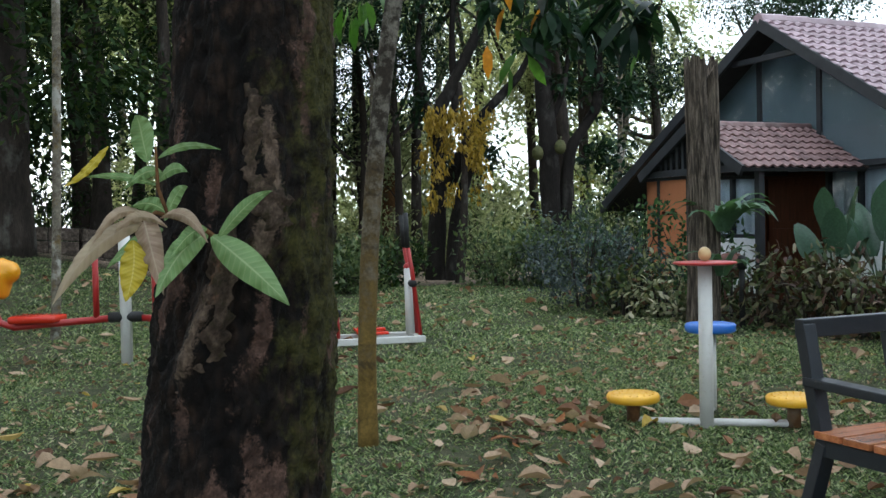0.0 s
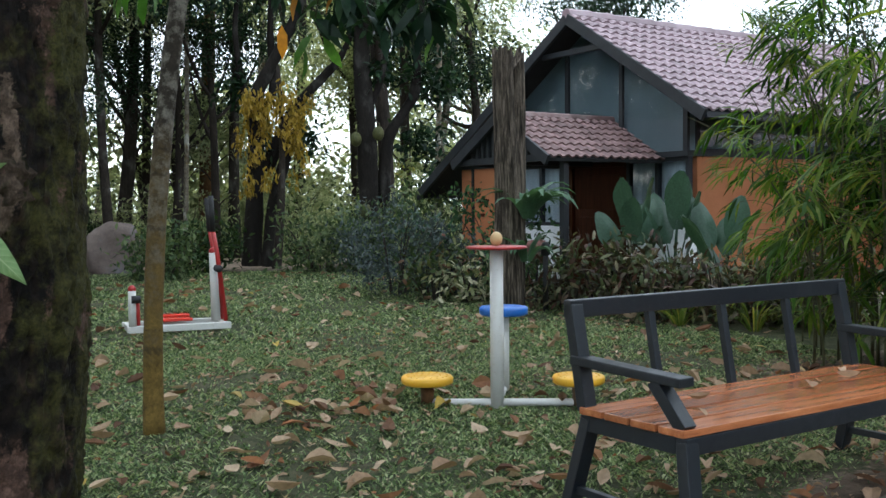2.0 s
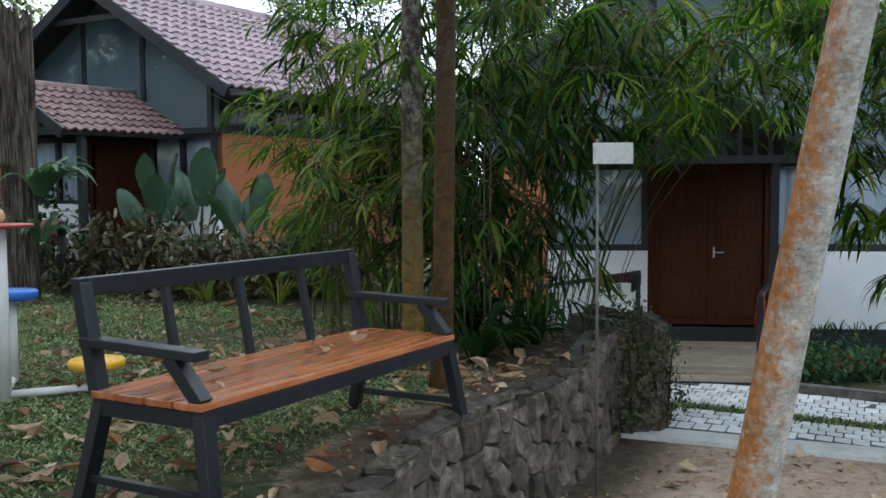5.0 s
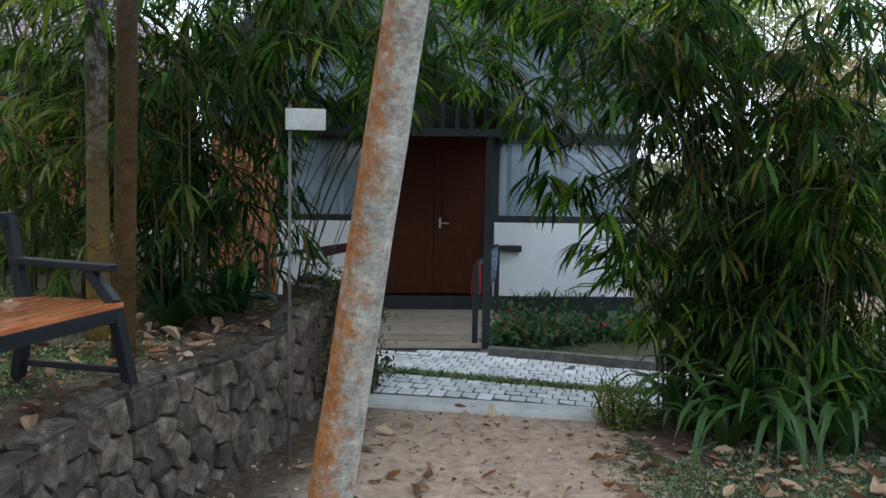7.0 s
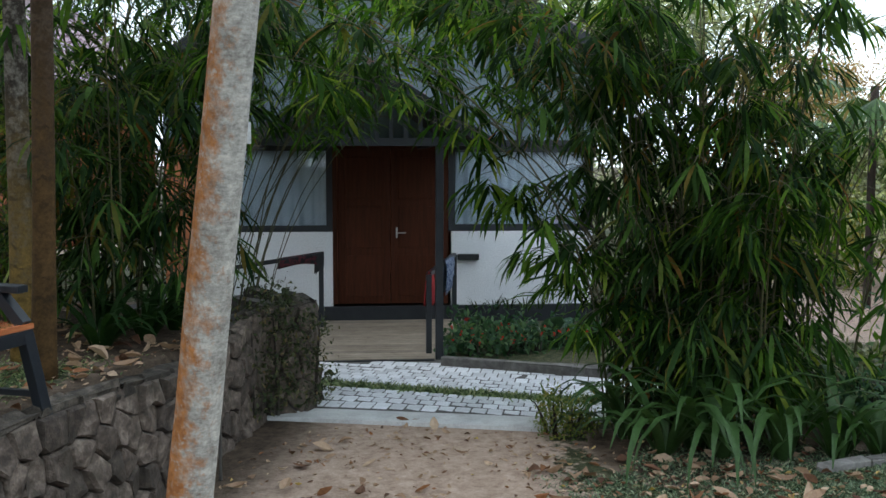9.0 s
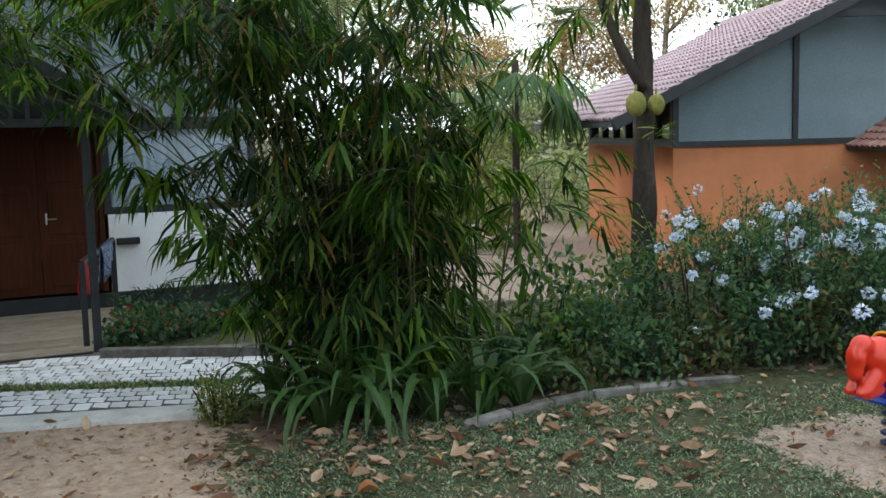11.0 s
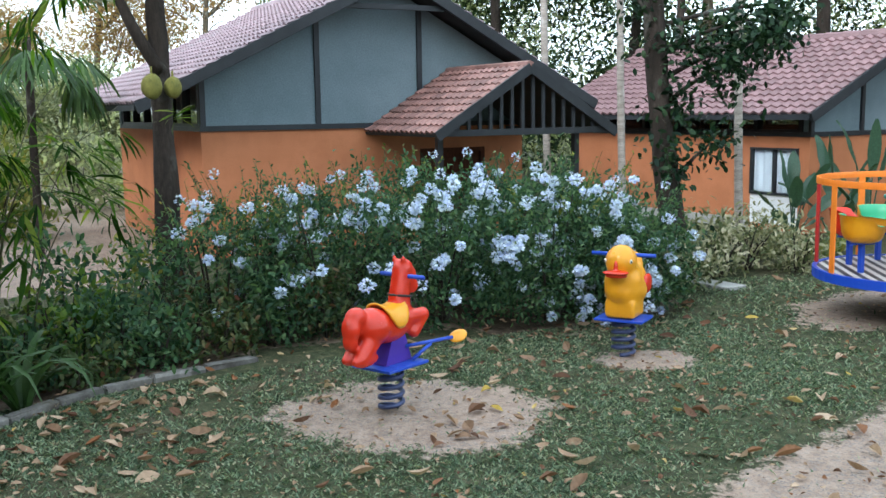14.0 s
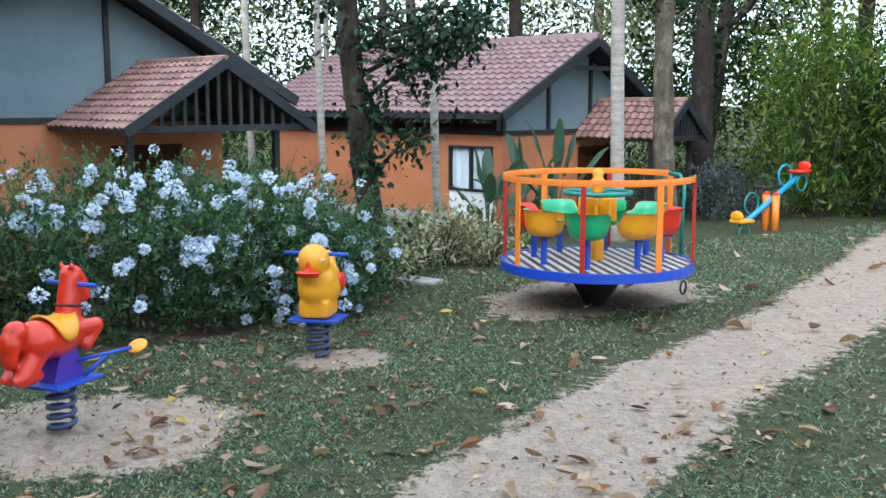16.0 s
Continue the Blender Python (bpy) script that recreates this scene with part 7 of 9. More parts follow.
        for i in range(n - 1):
            for k in range(6):
                f = bm.faces.new((rows[i][k], rows[i][k + 1], rows[i + 1][k + 1], rows[i + 1][k]))
                for lp, (uu, vv) in zip(f.loops, ((i, k), (i, k + 1), (i + 1, k + 1), (i + 1, k))):
                    lp[uv].uv = (uu / (n - 1), across[vv])
        part("shoot_leaf", bm, mat, tw, "", True)

    for v in ((383, 415, 500, 542, 54), (378, 420, 482, 356, 24), (375, 425, 282, 520, 42), (372, 418, 300, 452, 26)):
        big_leaf(*v, YOUNG_GREEN, 0.03, 0.1)
    for v in ((290, 325, 178, 320, 13), (300, 325, 235, 332, 20), (290, 318, 338, 324, 22), (285, 290, 250, 224, 40), (292, 385, 345, 346, 22), (295, 300, 392, 268, 13), (300, 395, 252, 362, 28), (290, 400, 205, 470, 24)):
        big_leaf(*v, YOUNG_GREEN, 0.04, 0.07)
    for v in ((275, 395, 128, 535, 32), (265, 390, 305, 515, 42), (300, 382, 362, 440, 24), (275, 395, 180, 440, 18), (300, 395, 222, 425, 20)):
        big_leaf(*v, YOUNG_PINK, 0.06, 0.09, 0.04, 0.7)
    for v in ((240, 425, 234, 526, 44), (215, 272, 138, 328, 14)):
        big_leaf(*v, YOUNG_YELLOW, 0.07, 0.08, 0.0, 0.3)


mango()


# a leafy mango branch that hangs into the view from above
def hanging_branch():
    rng = np.random.default_rng(12)
    t = thing("hanging_branch", "mango branch with dark glossy leaves and a few orange ones", "branch", pose(0, 0, 0))
    spots = [((0.95, 5.15, 2.5), 14), ((1.2, 5.1, 2.45), 14), ((1.42, 5.0, 2.4), 14), ((0.82, 5.25, 2.38), 8), ((1.08, 5.12, 2.36), 10), ((1.3, 5.05, 2.55), 12), ((0.7, 5.3, 2.6), 8), ((1.52, 5.0, 2.5), 12), ((1.0, 5.2, 2.7), 12), ((1.3, 5.1, 2.75), 12)]
    bm = bmesh.new()
    main = curve((-0.6, 2.9, 4.6), (1.1, 5.1, 2.9), (0, 0, 0.15), 9)
    tube(bm, main, [0.03, 0.027, 0.024, 0.02, 0.017, 0.014, 0.012, 0.01, 0.007], 7)
    part("bough", bm, BARK_DARK, t, "", True)
    P, W = [], []
    for (c, n) in spots:
        c = Vector(c)
        bm = bmesh.new()
        tube(bm, curve(main[7], c, (0, 0, 0.06), 6), [0.008, 0.007, 0.006, 0.005, 0.004, 0.003], 5)
        part("twig", bm, BARK_DARK, t, "", True)
        for i in range(n):
            aa = rng.uniform(0, 6.283)
            P.append(tuple(c + Vector(rng.normal(0, 0.035, 3))))
            W.append((0.75 * math.cos(aa), 0.75 * math.sin(aa), rng.uniform(-1.5, -0.1)))
    n = len(P)
    tagged(part_mesh("foliage", foliage("branch_leaves", P, W, rng.uniform(0.17, 0.27, n), rng.uniform(0.055, 0.075, n), LEAF_HANG, "leaf6", rng, 0.8), None, t), kind="stuff")
    for p, d, l in (((0.64, 5.3, 2.34), (0.02, 0, -1), 0.19), ((0.74, 5.27, 2.55), (-0.3, 0.05, -1), 0.2), ((0.95, 5.2, 2.55), (-0.5, 0.1, -0.8), 0.18), ((0.72, 5.27, 2.72), (0.3, 0.1, -0.8), 0.2)):
        part_mesh("orange_leaf", foliage("orange_leaf", [p], [d], [l], [0.068], ORANGE_LEAF, "leaf6", rng, 0.3), None, t, "orange dying leaf")
    P, W = [], []
    for k in range(13):
        P.append((rng.uniform(-0.17, 0.02), rng.uniform(5.2, 5.6), rng.uniform(2.52, 2.62)))
        W.append(tuple(rng.normal(0, 1, 3) * (0.45, 0.4, 0.15) + (0, 0, -1)))
    for p in ((0.8, 5.24, 2.3), (0.86, 5.24, 2.28), (0.75, 5.24, 2.22), (1.2, 5.05, 2.3), (1.45, 5.0, 2.3)):
        P.append(p)
        W.append((rng.normal(0, 0.4), 0.1, -1))
    tagged(part_mesh("fresh_foliage", foliage("fresh_leaves", P, W, rng.uniform(0.17, 0.24, len(P)), 0.07, YOUNG_GREEN2, "leaf6", rng), None, t, "fresh green leaves"), kind="stuff")


hanging_branch()


def slim_trunk(label, base, top, r0, r1, mat, seed, bend=(0, 0, 0), lump=0.06, name="tree", crown=None, rings=26, seg=20):
    t = thing(name, label, "tree", pose(base[0], base[1], base[2] if len(base) > 2 else hz(base[0], base[1])))
    bm = bmesh.new()
    pts = curve((0, 0, -0.1), top, bend, rings)
    rough_trunk(bm, pts, [r1 + (r0 - r1) * (1 - k / (rings - 1)) + 0.25 * r0 * math.exp(-k / 1.2) for k in range(rings)], seg, lump, 9, seed)
    part("trunk", bm, mat, t, "", True)
    if crown:
        me, pos, s = crown
        for p in pos:
            ob = part_mesh("crown", me, None, t)
            ob.matrix_basis = Matrix.LocRotScale(p, Euler((0, 0, p[0] * 3)), (s, s, s * 0.7))
    return t


slim_trunk("slender lichen-spotted young trunk with ochre foot", (-0.095, 5.2), (0.74, -0.1, 4.6), 0.05, 0.045, BARK_RINGED, 1, (-0.21, 0, 0), crown=(CROWNS["deep"][0], [(0.7, -0.1, 5.6), (1.6, 0.3, 6.0)], 0.9))
slim_trunk("straight pale grey lichened trunk behind the bench", (4.02, 4.12), (0.05, 0.02, 5.2), 0.068, 0.055, BARK_RINGED, 2, crown=(CROWNS["deep"][1], [(0.1, 0, 6.2)], 1.0))
slim_trunk("straight ochre-brown trunk behind the bench", (3.71, 3.6), (0.12, 0.03, 5.2), 0.062, 0.05, BARK_OCHRE, 3, (0.03, 0, 0), crown=(CROWNS["deep"][0], [(0.3, 0.3, 6.2)], 1.0))
slim_trunk("leaning pale trunk with peeling orange bark and white foot", (1.83, 1.065, -0.6), (-0.56, -1.1, 4.4), 0.062, 0.03, BARK_PALE, 4, (0.01, 0.01, 0), 0.05, crown=(CROWNS["deep"][1], [(-0.7, -1.3, 5.6)], 0.9))


def snag():
    t = thing("dead_trunk", "weathered grey dead trunk with a split broken top", "dead tree", pose(3.9, 9.27, hz(3.9, 9.27)))
    bm = bmesh.new()
    seg, rings = 84, 90
    grid = []
    for j in range(rings):
        u = j / (rings - 1)
        row = []
        for k in range(seg):
            a = 2 * math.pi * k / seg
            z = -0.1 + 2.85 * u
            if u > 0.93:
                z += (0.035 * math.sin(3 * a + 1) + 0.03 * math.sin(7 * a) - 0.16 * math.exp(-((a - radians(285)) / 0.4) ** 2) + 0.02 * math.sin(17 * a)) * (u - 0.93) / 0.07
            r = 0.15 + 0.02 * math.exp(-u * 9) + 0.02 * max(0, u - 0.55)
            notch = math.exp(-((a - radians(285)) / 0.28) ** 2) * smooth(0.55, 1.0, u)
            r *= 1 + 0.04 * math.sin(3 * a + 4 * u) + 0.02 * math.sin(11 * a + 5 * u) - 0.8 * float(notch) + 0.1 * (1 - 2.2 * abs(noise.noise(Vector((math.cos(a) * 2.6, math.sin(a) * 2.6, 1.2 * u))))) + 0.05 * noise.noise(Vector((math.cos(a) * 8, math.sin(a) * 8, 6 * u)))
            r *= 1 + 0.16 * math.exp(-((u - 0.62) / 0.05) ** 2) * math.exp(-((a - radians(240)) / 0.5) ** 2)
            row.append(bm.verts.new((r * math.cos(a) + 0.02 * math.sin(3 * u), r * math.sin(a), z)))
        grid.append(row)
    for p, q in zip(grid, grid[1:]):
        for k in range(seg):
            bm.faces.new((p[k], p[(k + 1) % seg], q[(k + 1) % seg], q[k]))
    rim_at = [v.co.copy() for v in grid[-1]]
    part("trunk", bm, SNAGWOOD, t, "", True)
    bm2 = bmesh.new()
    rim = [bm2.verts.new(p) for p in rim_at]
    c = bm2.verts.new((0, 0, 2.45))
    for k in range(seg):
        bm2.faces.new((rim[k], rim[(k + 1) % seg], c))
    part("broken_top", bm2, SNAGWOOD, t, "splintered broken top", True)
    strap_plant("climbing_fern", "pale fern fronds growing on the dead trunk", 4.03, 9.08, 22, 0.62, 0.11, LEAF_FERN, 6, 1.25, "fern", z=1.2)
    strap_plant("climbing_fern", "pale fern fronds growing on the dead trunk", 4.02, 9.1, 14, 0.5, 0.09, LEAF_FERN, 7, 1.3, "fern", z=0.75)


snag()

# ---------------------------------------------------------------- the wood behind the lawn
WOOD = [
    (-4.25, 16.5, 0.32, 8, "dark", BARK_DARK), (-3.84, 21.7, 0.2, 9, "dark", BARK_DARK), (-3.28, 19.7, 0.2, 9, "dark", BARK_DARK), (-3.1, 23.8, 0.15, 9, "sun", BARK_DARK),
    (2.87, 23.6, 0.2, 10, "dark", BARK_BROWN), (3.17, 21.5, 0.13, 8, "dark", BARK_DARK), (5.7, 27.0, 0.17, 9, "sun", BARK_DARK),
    (6.35, 20.7, 0.2, 7.5, "dark", BARK_DARK), (8.8, 25.1, 0.13, 9, "dark", BARK_GREY), (7.9, 23.5, 0.15, 8, "dark", BARK_DARK),
    (-6.5, 20.0, 0.25, 9, "dark", BARK_DARK), (-8.5, 24.0, 0.25, 9, "dark", BARK_DARK), (-1.0, 26.0, 0.18, 10, "sun", BARK_DARK), (0.8, 22.5, 0.16, 8, "deep", BARK_DARK),
    (-10, 18, 0.3, 9, "dark", BARK_DARK), (-5.6, 17.5, 0.22, 9, "dark", BARK_DARK), (-2.2, 18.3, 0.13, 9, "dark", BARK_DARK), (1.55, 24.5, 0.12, 10, "dark", BARK_DARK), (7.3, 26, 0.14, 10, "dark", BARK_DARK), (-0.75, 21.0, 0.17, 9, "dark", BARK_DARK), (-0.45, 18.0, 0.13, 7, "deep", BARK_DARK), (0.55, 19.6, 0.1, 7, "deep", BARK_DARK), (9.3, 22.0, 0.13, 7, "deep", BARK_DARK), (10.6, 25.5, 0.14, 7, "sun", BARK_GREY), (2.3, 22.5, 0.12, 6.5, "dark", BARK_DARK), (1.9, 25.0, 0.12, 5, "deep", BARK_DARK), (1.75, 21.2, 0.11, 5.5, "deep", BARK_DARK), (2.6, 20.6, 0.1, 4.6, "deep", BARK_DARK),
]
for k, (x, y, r, h, c, m) in enumerate(WOOD):
    # far middle trees take the haze-paled crowns to brighten the background
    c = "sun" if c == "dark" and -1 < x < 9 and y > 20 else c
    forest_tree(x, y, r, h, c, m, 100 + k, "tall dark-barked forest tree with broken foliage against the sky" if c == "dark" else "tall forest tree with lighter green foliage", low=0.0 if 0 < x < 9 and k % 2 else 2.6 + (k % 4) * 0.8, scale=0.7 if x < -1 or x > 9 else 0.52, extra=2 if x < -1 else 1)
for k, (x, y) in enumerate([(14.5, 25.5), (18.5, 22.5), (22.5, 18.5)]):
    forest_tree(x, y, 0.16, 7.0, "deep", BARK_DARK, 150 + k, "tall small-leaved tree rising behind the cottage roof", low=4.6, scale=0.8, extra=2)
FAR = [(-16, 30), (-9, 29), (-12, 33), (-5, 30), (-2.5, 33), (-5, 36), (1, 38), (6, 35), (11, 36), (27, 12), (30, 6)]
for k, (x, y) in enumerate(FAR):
    forest_tree(x, y, 0.18, 8.5, "sun", BARK_GREY, 200 + k, "far green tree at the back of the wood, leaves paled for haze", low=1.0, scale=0.9, extra=0)
for k, (x, y, r, h, c) in enumerate([(30, 4.5, 0.12, 4.5, "rust"), (34, 0.5, 0.15, 5.5, "rust"), (26, 8.5, 0.13, 6, "sun"), (33, -3, 0.15, 6, "rust"), (38, 3.5, 0.15, 5, "rust")]):
    forest_tree(x, y, r, h, c, BARK_GREY, 240 + k, "thin tree with pale tan and yellow-green foliage", low=1.0, scale=0.7, extra=0)
for k, (x, y, r, h, c) in enumerate([(21, -9, 0.14, 8, "dark"), (24, -13, 0.16, 8, "dark"), (19.5, -15.5, 0.2, 8, "dark"), (16.0, -18.0, 0.2, 8, "dark"), (22, -20, 0.18, 9, "sun"), (13.8, -20.5, 0.22, 8, "dark"),
                                     (17, -24, 0.2, 9, "sun"), (28, -8, 0.15, 8, "sun"), (11.0, -23, 0.2, 8, "dark"), (26, -17, 0.2, 9, "sun"), (8.5, -26, 0.2, 8, "dark"), (6.5, -22, 0.2, 7, "dark"), (14, -25, 0.2, 8, "dark"), (9.5, -20, 0.16, 6, "dark"), (20, -12, 0.12, 7, "dark")]):
    forest_tree(x, y, r, h, c, BARK_DARK if c == "dark" else BARK_GREY, 260 + k, "forest tree behind the playground cottages", low=2.0, scale=0.8, extra=1)
# unseen trees, added to keep the low sun off the upper lawn
for k, (x, y) in enumerate([(-8, 8), (-8, 3), (-9, -2), (-6, 12), (-12, 12), (-11, 6), (-14, -2), (-6, -16)]):
    forest_tree(x, y, 0.22, 7, "dark", BARK_DARK, 300 + k, "unseen tree added on the near side to shade the garden", low=3.0, scale=1.0, extra=1)

for k, (x, y) in enumerate([(26.0, 1.4), (26.0, 0.6), (26.0, -0.2)]):
    forest_tree(x, y, 0.07, 1.9, "sun", BARK_GREY, 320 + k, "low pale sunlit tree beyond the orange cottage", low=0.9, scale=0.5, extra=1)

# two crooked jackfruit trees at the wood's edge
def crooked_tree(label, x, y, limbs, clumps, seed):
    """A dark tree with bent limbs; limbs: radii at foot and tip, then (x, depth, z) points from the base."""
    rng = np.random.default_rng(seed)
    t = thing("tree", label, "tree", pose(x, y, hz(x, y)), "trees of the wood")
    for k, (r0, r1, pts) in enumerate(limbs):
        pts = [Vector(p) for p in pts]
        fine = []
        for i in range(len(pts) - 1):
            p0, p1, p2, p3 = pts[max(0, i - 1)], pts[i], pts[i + 1], pts[min(len(pts) - 1, i + 2)]
            for u in (0, 0.25, 0.5, 0.75):
                fine.append(0.5 * (2 * p1 + (p2 - p0) * u + (2 * p0 - 5 * p1 + 4 * p2 - p3) * u * u + (3 * p1 - p0 - 3 * p2 + p3) * u ** 3))
        fine.append(pts[-1])
        n = len(fine)
        bm = rough_trunk(bmesh.new(), fine, [r0 + (r1 - r0) * i / (n - 1) for i in range(n)], 12, 0.22, 3.5, seed + k)
        part("trunk" if k == 0 else "limb", bm, BARK_BLACK, t, "", True)
    P, W = [], []
    for cx, cy, cz, cr, n in clumps:
        p, w = cluster_cloud(rng, (cx, cy, cz), (cr, cr, cr * 0.8), n, 24, 0.13, 0.1)
        P.append(p)
        W.append(w)
    P, W = np.concatenate(P), np.concatenate(W)
    part_mesh("crown", foliage("crown", P, W, rng.uniform(0.12, 0.2, len(P)), rng.uniform(0.06, 0.09, len(P)), LEAF_DEEP, "leaf6", rng), None, t)


crooked_tree("crooked dark jackfruit tree with bent limbs at the wood's edge", 3.0, 18.3,
             [(0.2, 0.06, [(-0.08, 0, -0.3), (-0.06, 0, 0.6), (0.03, 0, 2.1), (0.05, 0, 3.1), (0.21, 0, 3.5), (0.6, 0.1, 4.2), (0.85, 0.2, 4.7), (1.15, 0.3, 5.4)]),
              (0.13, 0.05, [(0.2, 0, 1.75), (0.5, -0.1, 2.5), (0.78, -0.15, 3.0), (1.3, -0.2, 3.55), (1.6, -0.2, 3.9), (1.9, -0.2, 4.5)]),
              (0.1, 0.05, [(0.25, 0, 3.0), (0.38, 0.1, 3.4), (0.34, 0.1, 4.4), (0.4, 0.1, 5.6)]),
              (0.09, 0.04, [(0.02, 0, 2.0), (-0.1, 0, 2.75), (-0.22, 0.1, 3.45), (-0.3, 0.2, 4.4), (-0.2, 0.2, 5.2)]),
              (0.12, 0.1, [(0.14, -0.3, -0.3), (0.22, -0.2, 0.8), (0.5, -0.1, 1.85), (0.75, 0, 2.5)])],
             [(1.3, 0.2, 5.6, 0.8, 18), (0.4, 0.1, 5.7, 0.7, 14), (-0.4, 0.2, 5.2, 0.7, 14), (1.9, -0.2, 4.7, 0.55, 10), (0.2, 0.2, 2.3, 0.3, 5), (-0.35, 0.1, 3.2, 0.35, 6), (0.9, 0, 2.4, 0.35, 6)], 91)
crooked_tree("dark forked jackfruit tree hung with fruit at the wood's edge", 4.65, 16.5,
             [(0.2, 0.12, [(0.02, 0, -0.3), (0, 0, 0.6), (-0.04, 0, 2.0), (-0.09, 0, 3.0), (-0.13, 0, 3.6), (-0.06, 0, 4.9), (0.0, 0, 5.6)]),
              (0.14, 0.05, [(0.2, 0.1, -0.3), (0.25, 0.1, 0.9), (0.36, 0.1, 2.2), (0.65, 0.1, 2.7), (0.9, 0.1, 3.15), (0.96, 0.1, 4.1), (1.1, 0.1, 4.9)]),
              (0.07, 0.03, [(-0.05, 0, 2.7), (0.2, -0.1, 3.3), (0.35, -0.1, 4.2)])],
             [(0.9, 0.1, 4.4, 0.7, 18), (1.25, 0.1, 3.3, 0.5, 16), (1.1, 0.2, 2.3, 0.45, 14), (0.3, -0.1, 4.4, 0.6, 14), (-0.3, 0.1, 4.9, 0.8, 18), (1.4, 0.3, 1.6, 0.4, 9), (0.3, -0.1, 3.4, 0.3, 6)], 92)
# jackfruits and golden foliage on the wood's edge
def fruit(x, y, z, s, seed, label="ripening green-yellow jackfruit hanging on the trunk"):
    bm = bmesh.new()
    bmesh.ops.create_icosphere(bm, subdivisions=4, radius=1.0)
    for v in bm.verts:
        v.co = v.co * (1 + 0.035 * noise.noise(v.co * 9 + Vector((seed, 0, 0))) + 0.05 * noise.noise(v.co * 1.7))
        v.co = Vector((v.co.x * s, v.co.y * s, v.co.z * s * 1.25))
    tube(bm, [(0, 0, s), (0.02, 0, s * 1.9)], 0.012, 6)
    ob = part("jackfruit", bm, JACKFRUIT, None, "", True)
    ob.matrix_basis = pose(x, y, z)
    return tagged(ob, label, "fruit", "jackfruits")


for k, (x, y, z) in enumerate([(4.33, 16.25, 2.5), (4.72, 16.2, 2.6), (4.47, 16.2, 1.28), (4.3, 16.25, 0.9), (2.85, 18.05, 3.2)]):
    fruit(x, y, z, 0.1, k, "unripe dark green jackfruit hanging on the trunk").data.materials[0] = UNRIPE
gold = thing("golden_tree", "slim tree with drooping golden-yellow foliage", "tree", pose(3.15, 17.4, hz(3.3, 17.4)))
bm = bmesh.new()
rough_trunk(bm, curve((0, 0, -0.2), (0.1, 0, 3.6), (0.1, 0, 0), 10), [0.09 - 0.006 * k for k in range(10)], 10, 0.12, 4, 3)
part("trunk", bm, BARK_DARK, gold, "", True)
rng = np.random.default_rng(55)
P, W = [], []
for i in range(58):
    c = Vector((rng.uniform(-0.62, 0.62), rng.uniform(-0.4, 0.3), 0))
    c.z = 2.95 + 0.45 * rng.uniform(-1, 1) - 0.35 * abs(c.x)
    if rng.uniform() < 0.25:
        c.z -= 0.75
    for j in range(26):
        P.append((c.x + rng.normal(0, 0.05), c.y + rng.normal(0, 0.05), c.z - rng.uniform(0, 0.34)))
        W.append(tuple(rng.normal(0, 0.5, 3) + (0, 0, -1)))
part_mesh("crown", foliage("golden_crown", P, W, 0.12, 0.045, LEAF_GOLD, "leaf6", rng), None, gold, "hanging golden tassels of leaves")

for k, (x, y, r) in enumerate([(-2.59, 10.5, 0.045), (6.6, 18.4, 0.06), (1.9, 20.0, 0.05), (-1.6, 15.0, 0.04)]):
    slim_trunk("thin pale straight areca-like trunk in the wood", (x, y), (0.12, 0.0, 7.5), r, r * 0.8, BARK_GREY, 20 + k, (0.05, 0, 0), 0.04)

# undergrowth along the wood's edge
HEDGE = [(3.5, 15.6, 0.75, 0.95, LEAF_EDGE), (1.6, 16.6, 0.8, 0.75, LEAF_FOREST), (1.0, 15.4, 0.6, 0.7, LEAF_EDGE), (4.9, 15.2, 0.8, 1.15, LEAF_EDGE), (4.1, 15.1, 0.5, 0.8, LEAF_EDGE), (5.6, 17.5, 0.9, 1.3, LEAF_HAZED),
         (-0.6, 19.5, 1.0, 0.9, LEAF_FOREST), (0.6, 21.2, 1.0, 1.2, LEAF_HAZED), (-3.2, 20.8, 1.2, 1.6, LEAF_FOREST), (-6, 20.0, 1.2, 1.5, LEAF_DEEP), (-1.8, 22, 1.2, 1.8, LEAF_FOREST), (2.2, 21.5, 1.2, 1.5, LEAF_HAZED),
         (4.5, 21.5, 1.2, 1.5, LEAF_HAZED), (6.8, 22.5, 1.3, 2.0, LEAF_SUN), (-8, 21, 1.4, 1.8, LEAF_FOREST), (8.3, 21, 1.3, 1.8, LEAF_FOREST), (4.0, 18.9, 0.8, 0.9, LEAF_HAZED), (0, 24, 1.6, 2.4, LEAF_HAZED), (-5, 24.5, 1.6, 2.6, LEAF_FOREST), (5, 25.5, 1.8, 2.4, LEAF_SUN)]
for k, (x, y, r, h, m) in enumerate(HEDGE):
    shrub("bush", "dense leafy undergrowth bush at the wood's edge", x, y, r, h, m, 400 + k, 0.12, 0.45, 60, 18, group="undergrowth bushes", spread=0.13, form="rhomb")
shrub("grey_bush", "blue-grey small-leaved bush beside the lawn", 3.55, 11.9, 0.75, 1.1, LEAF_GREYBUSH, 430, 0.07, 0.4, 90, 30, spread=0.1)
shrub("grey_bush", "blue-grey small-leaved bush beside the lawn", 4.1, 11.1, 0.5, 0.75, LEAF_GREYBUSH, 431, 0.07, 0.4, 50, 26, spread=0.09)
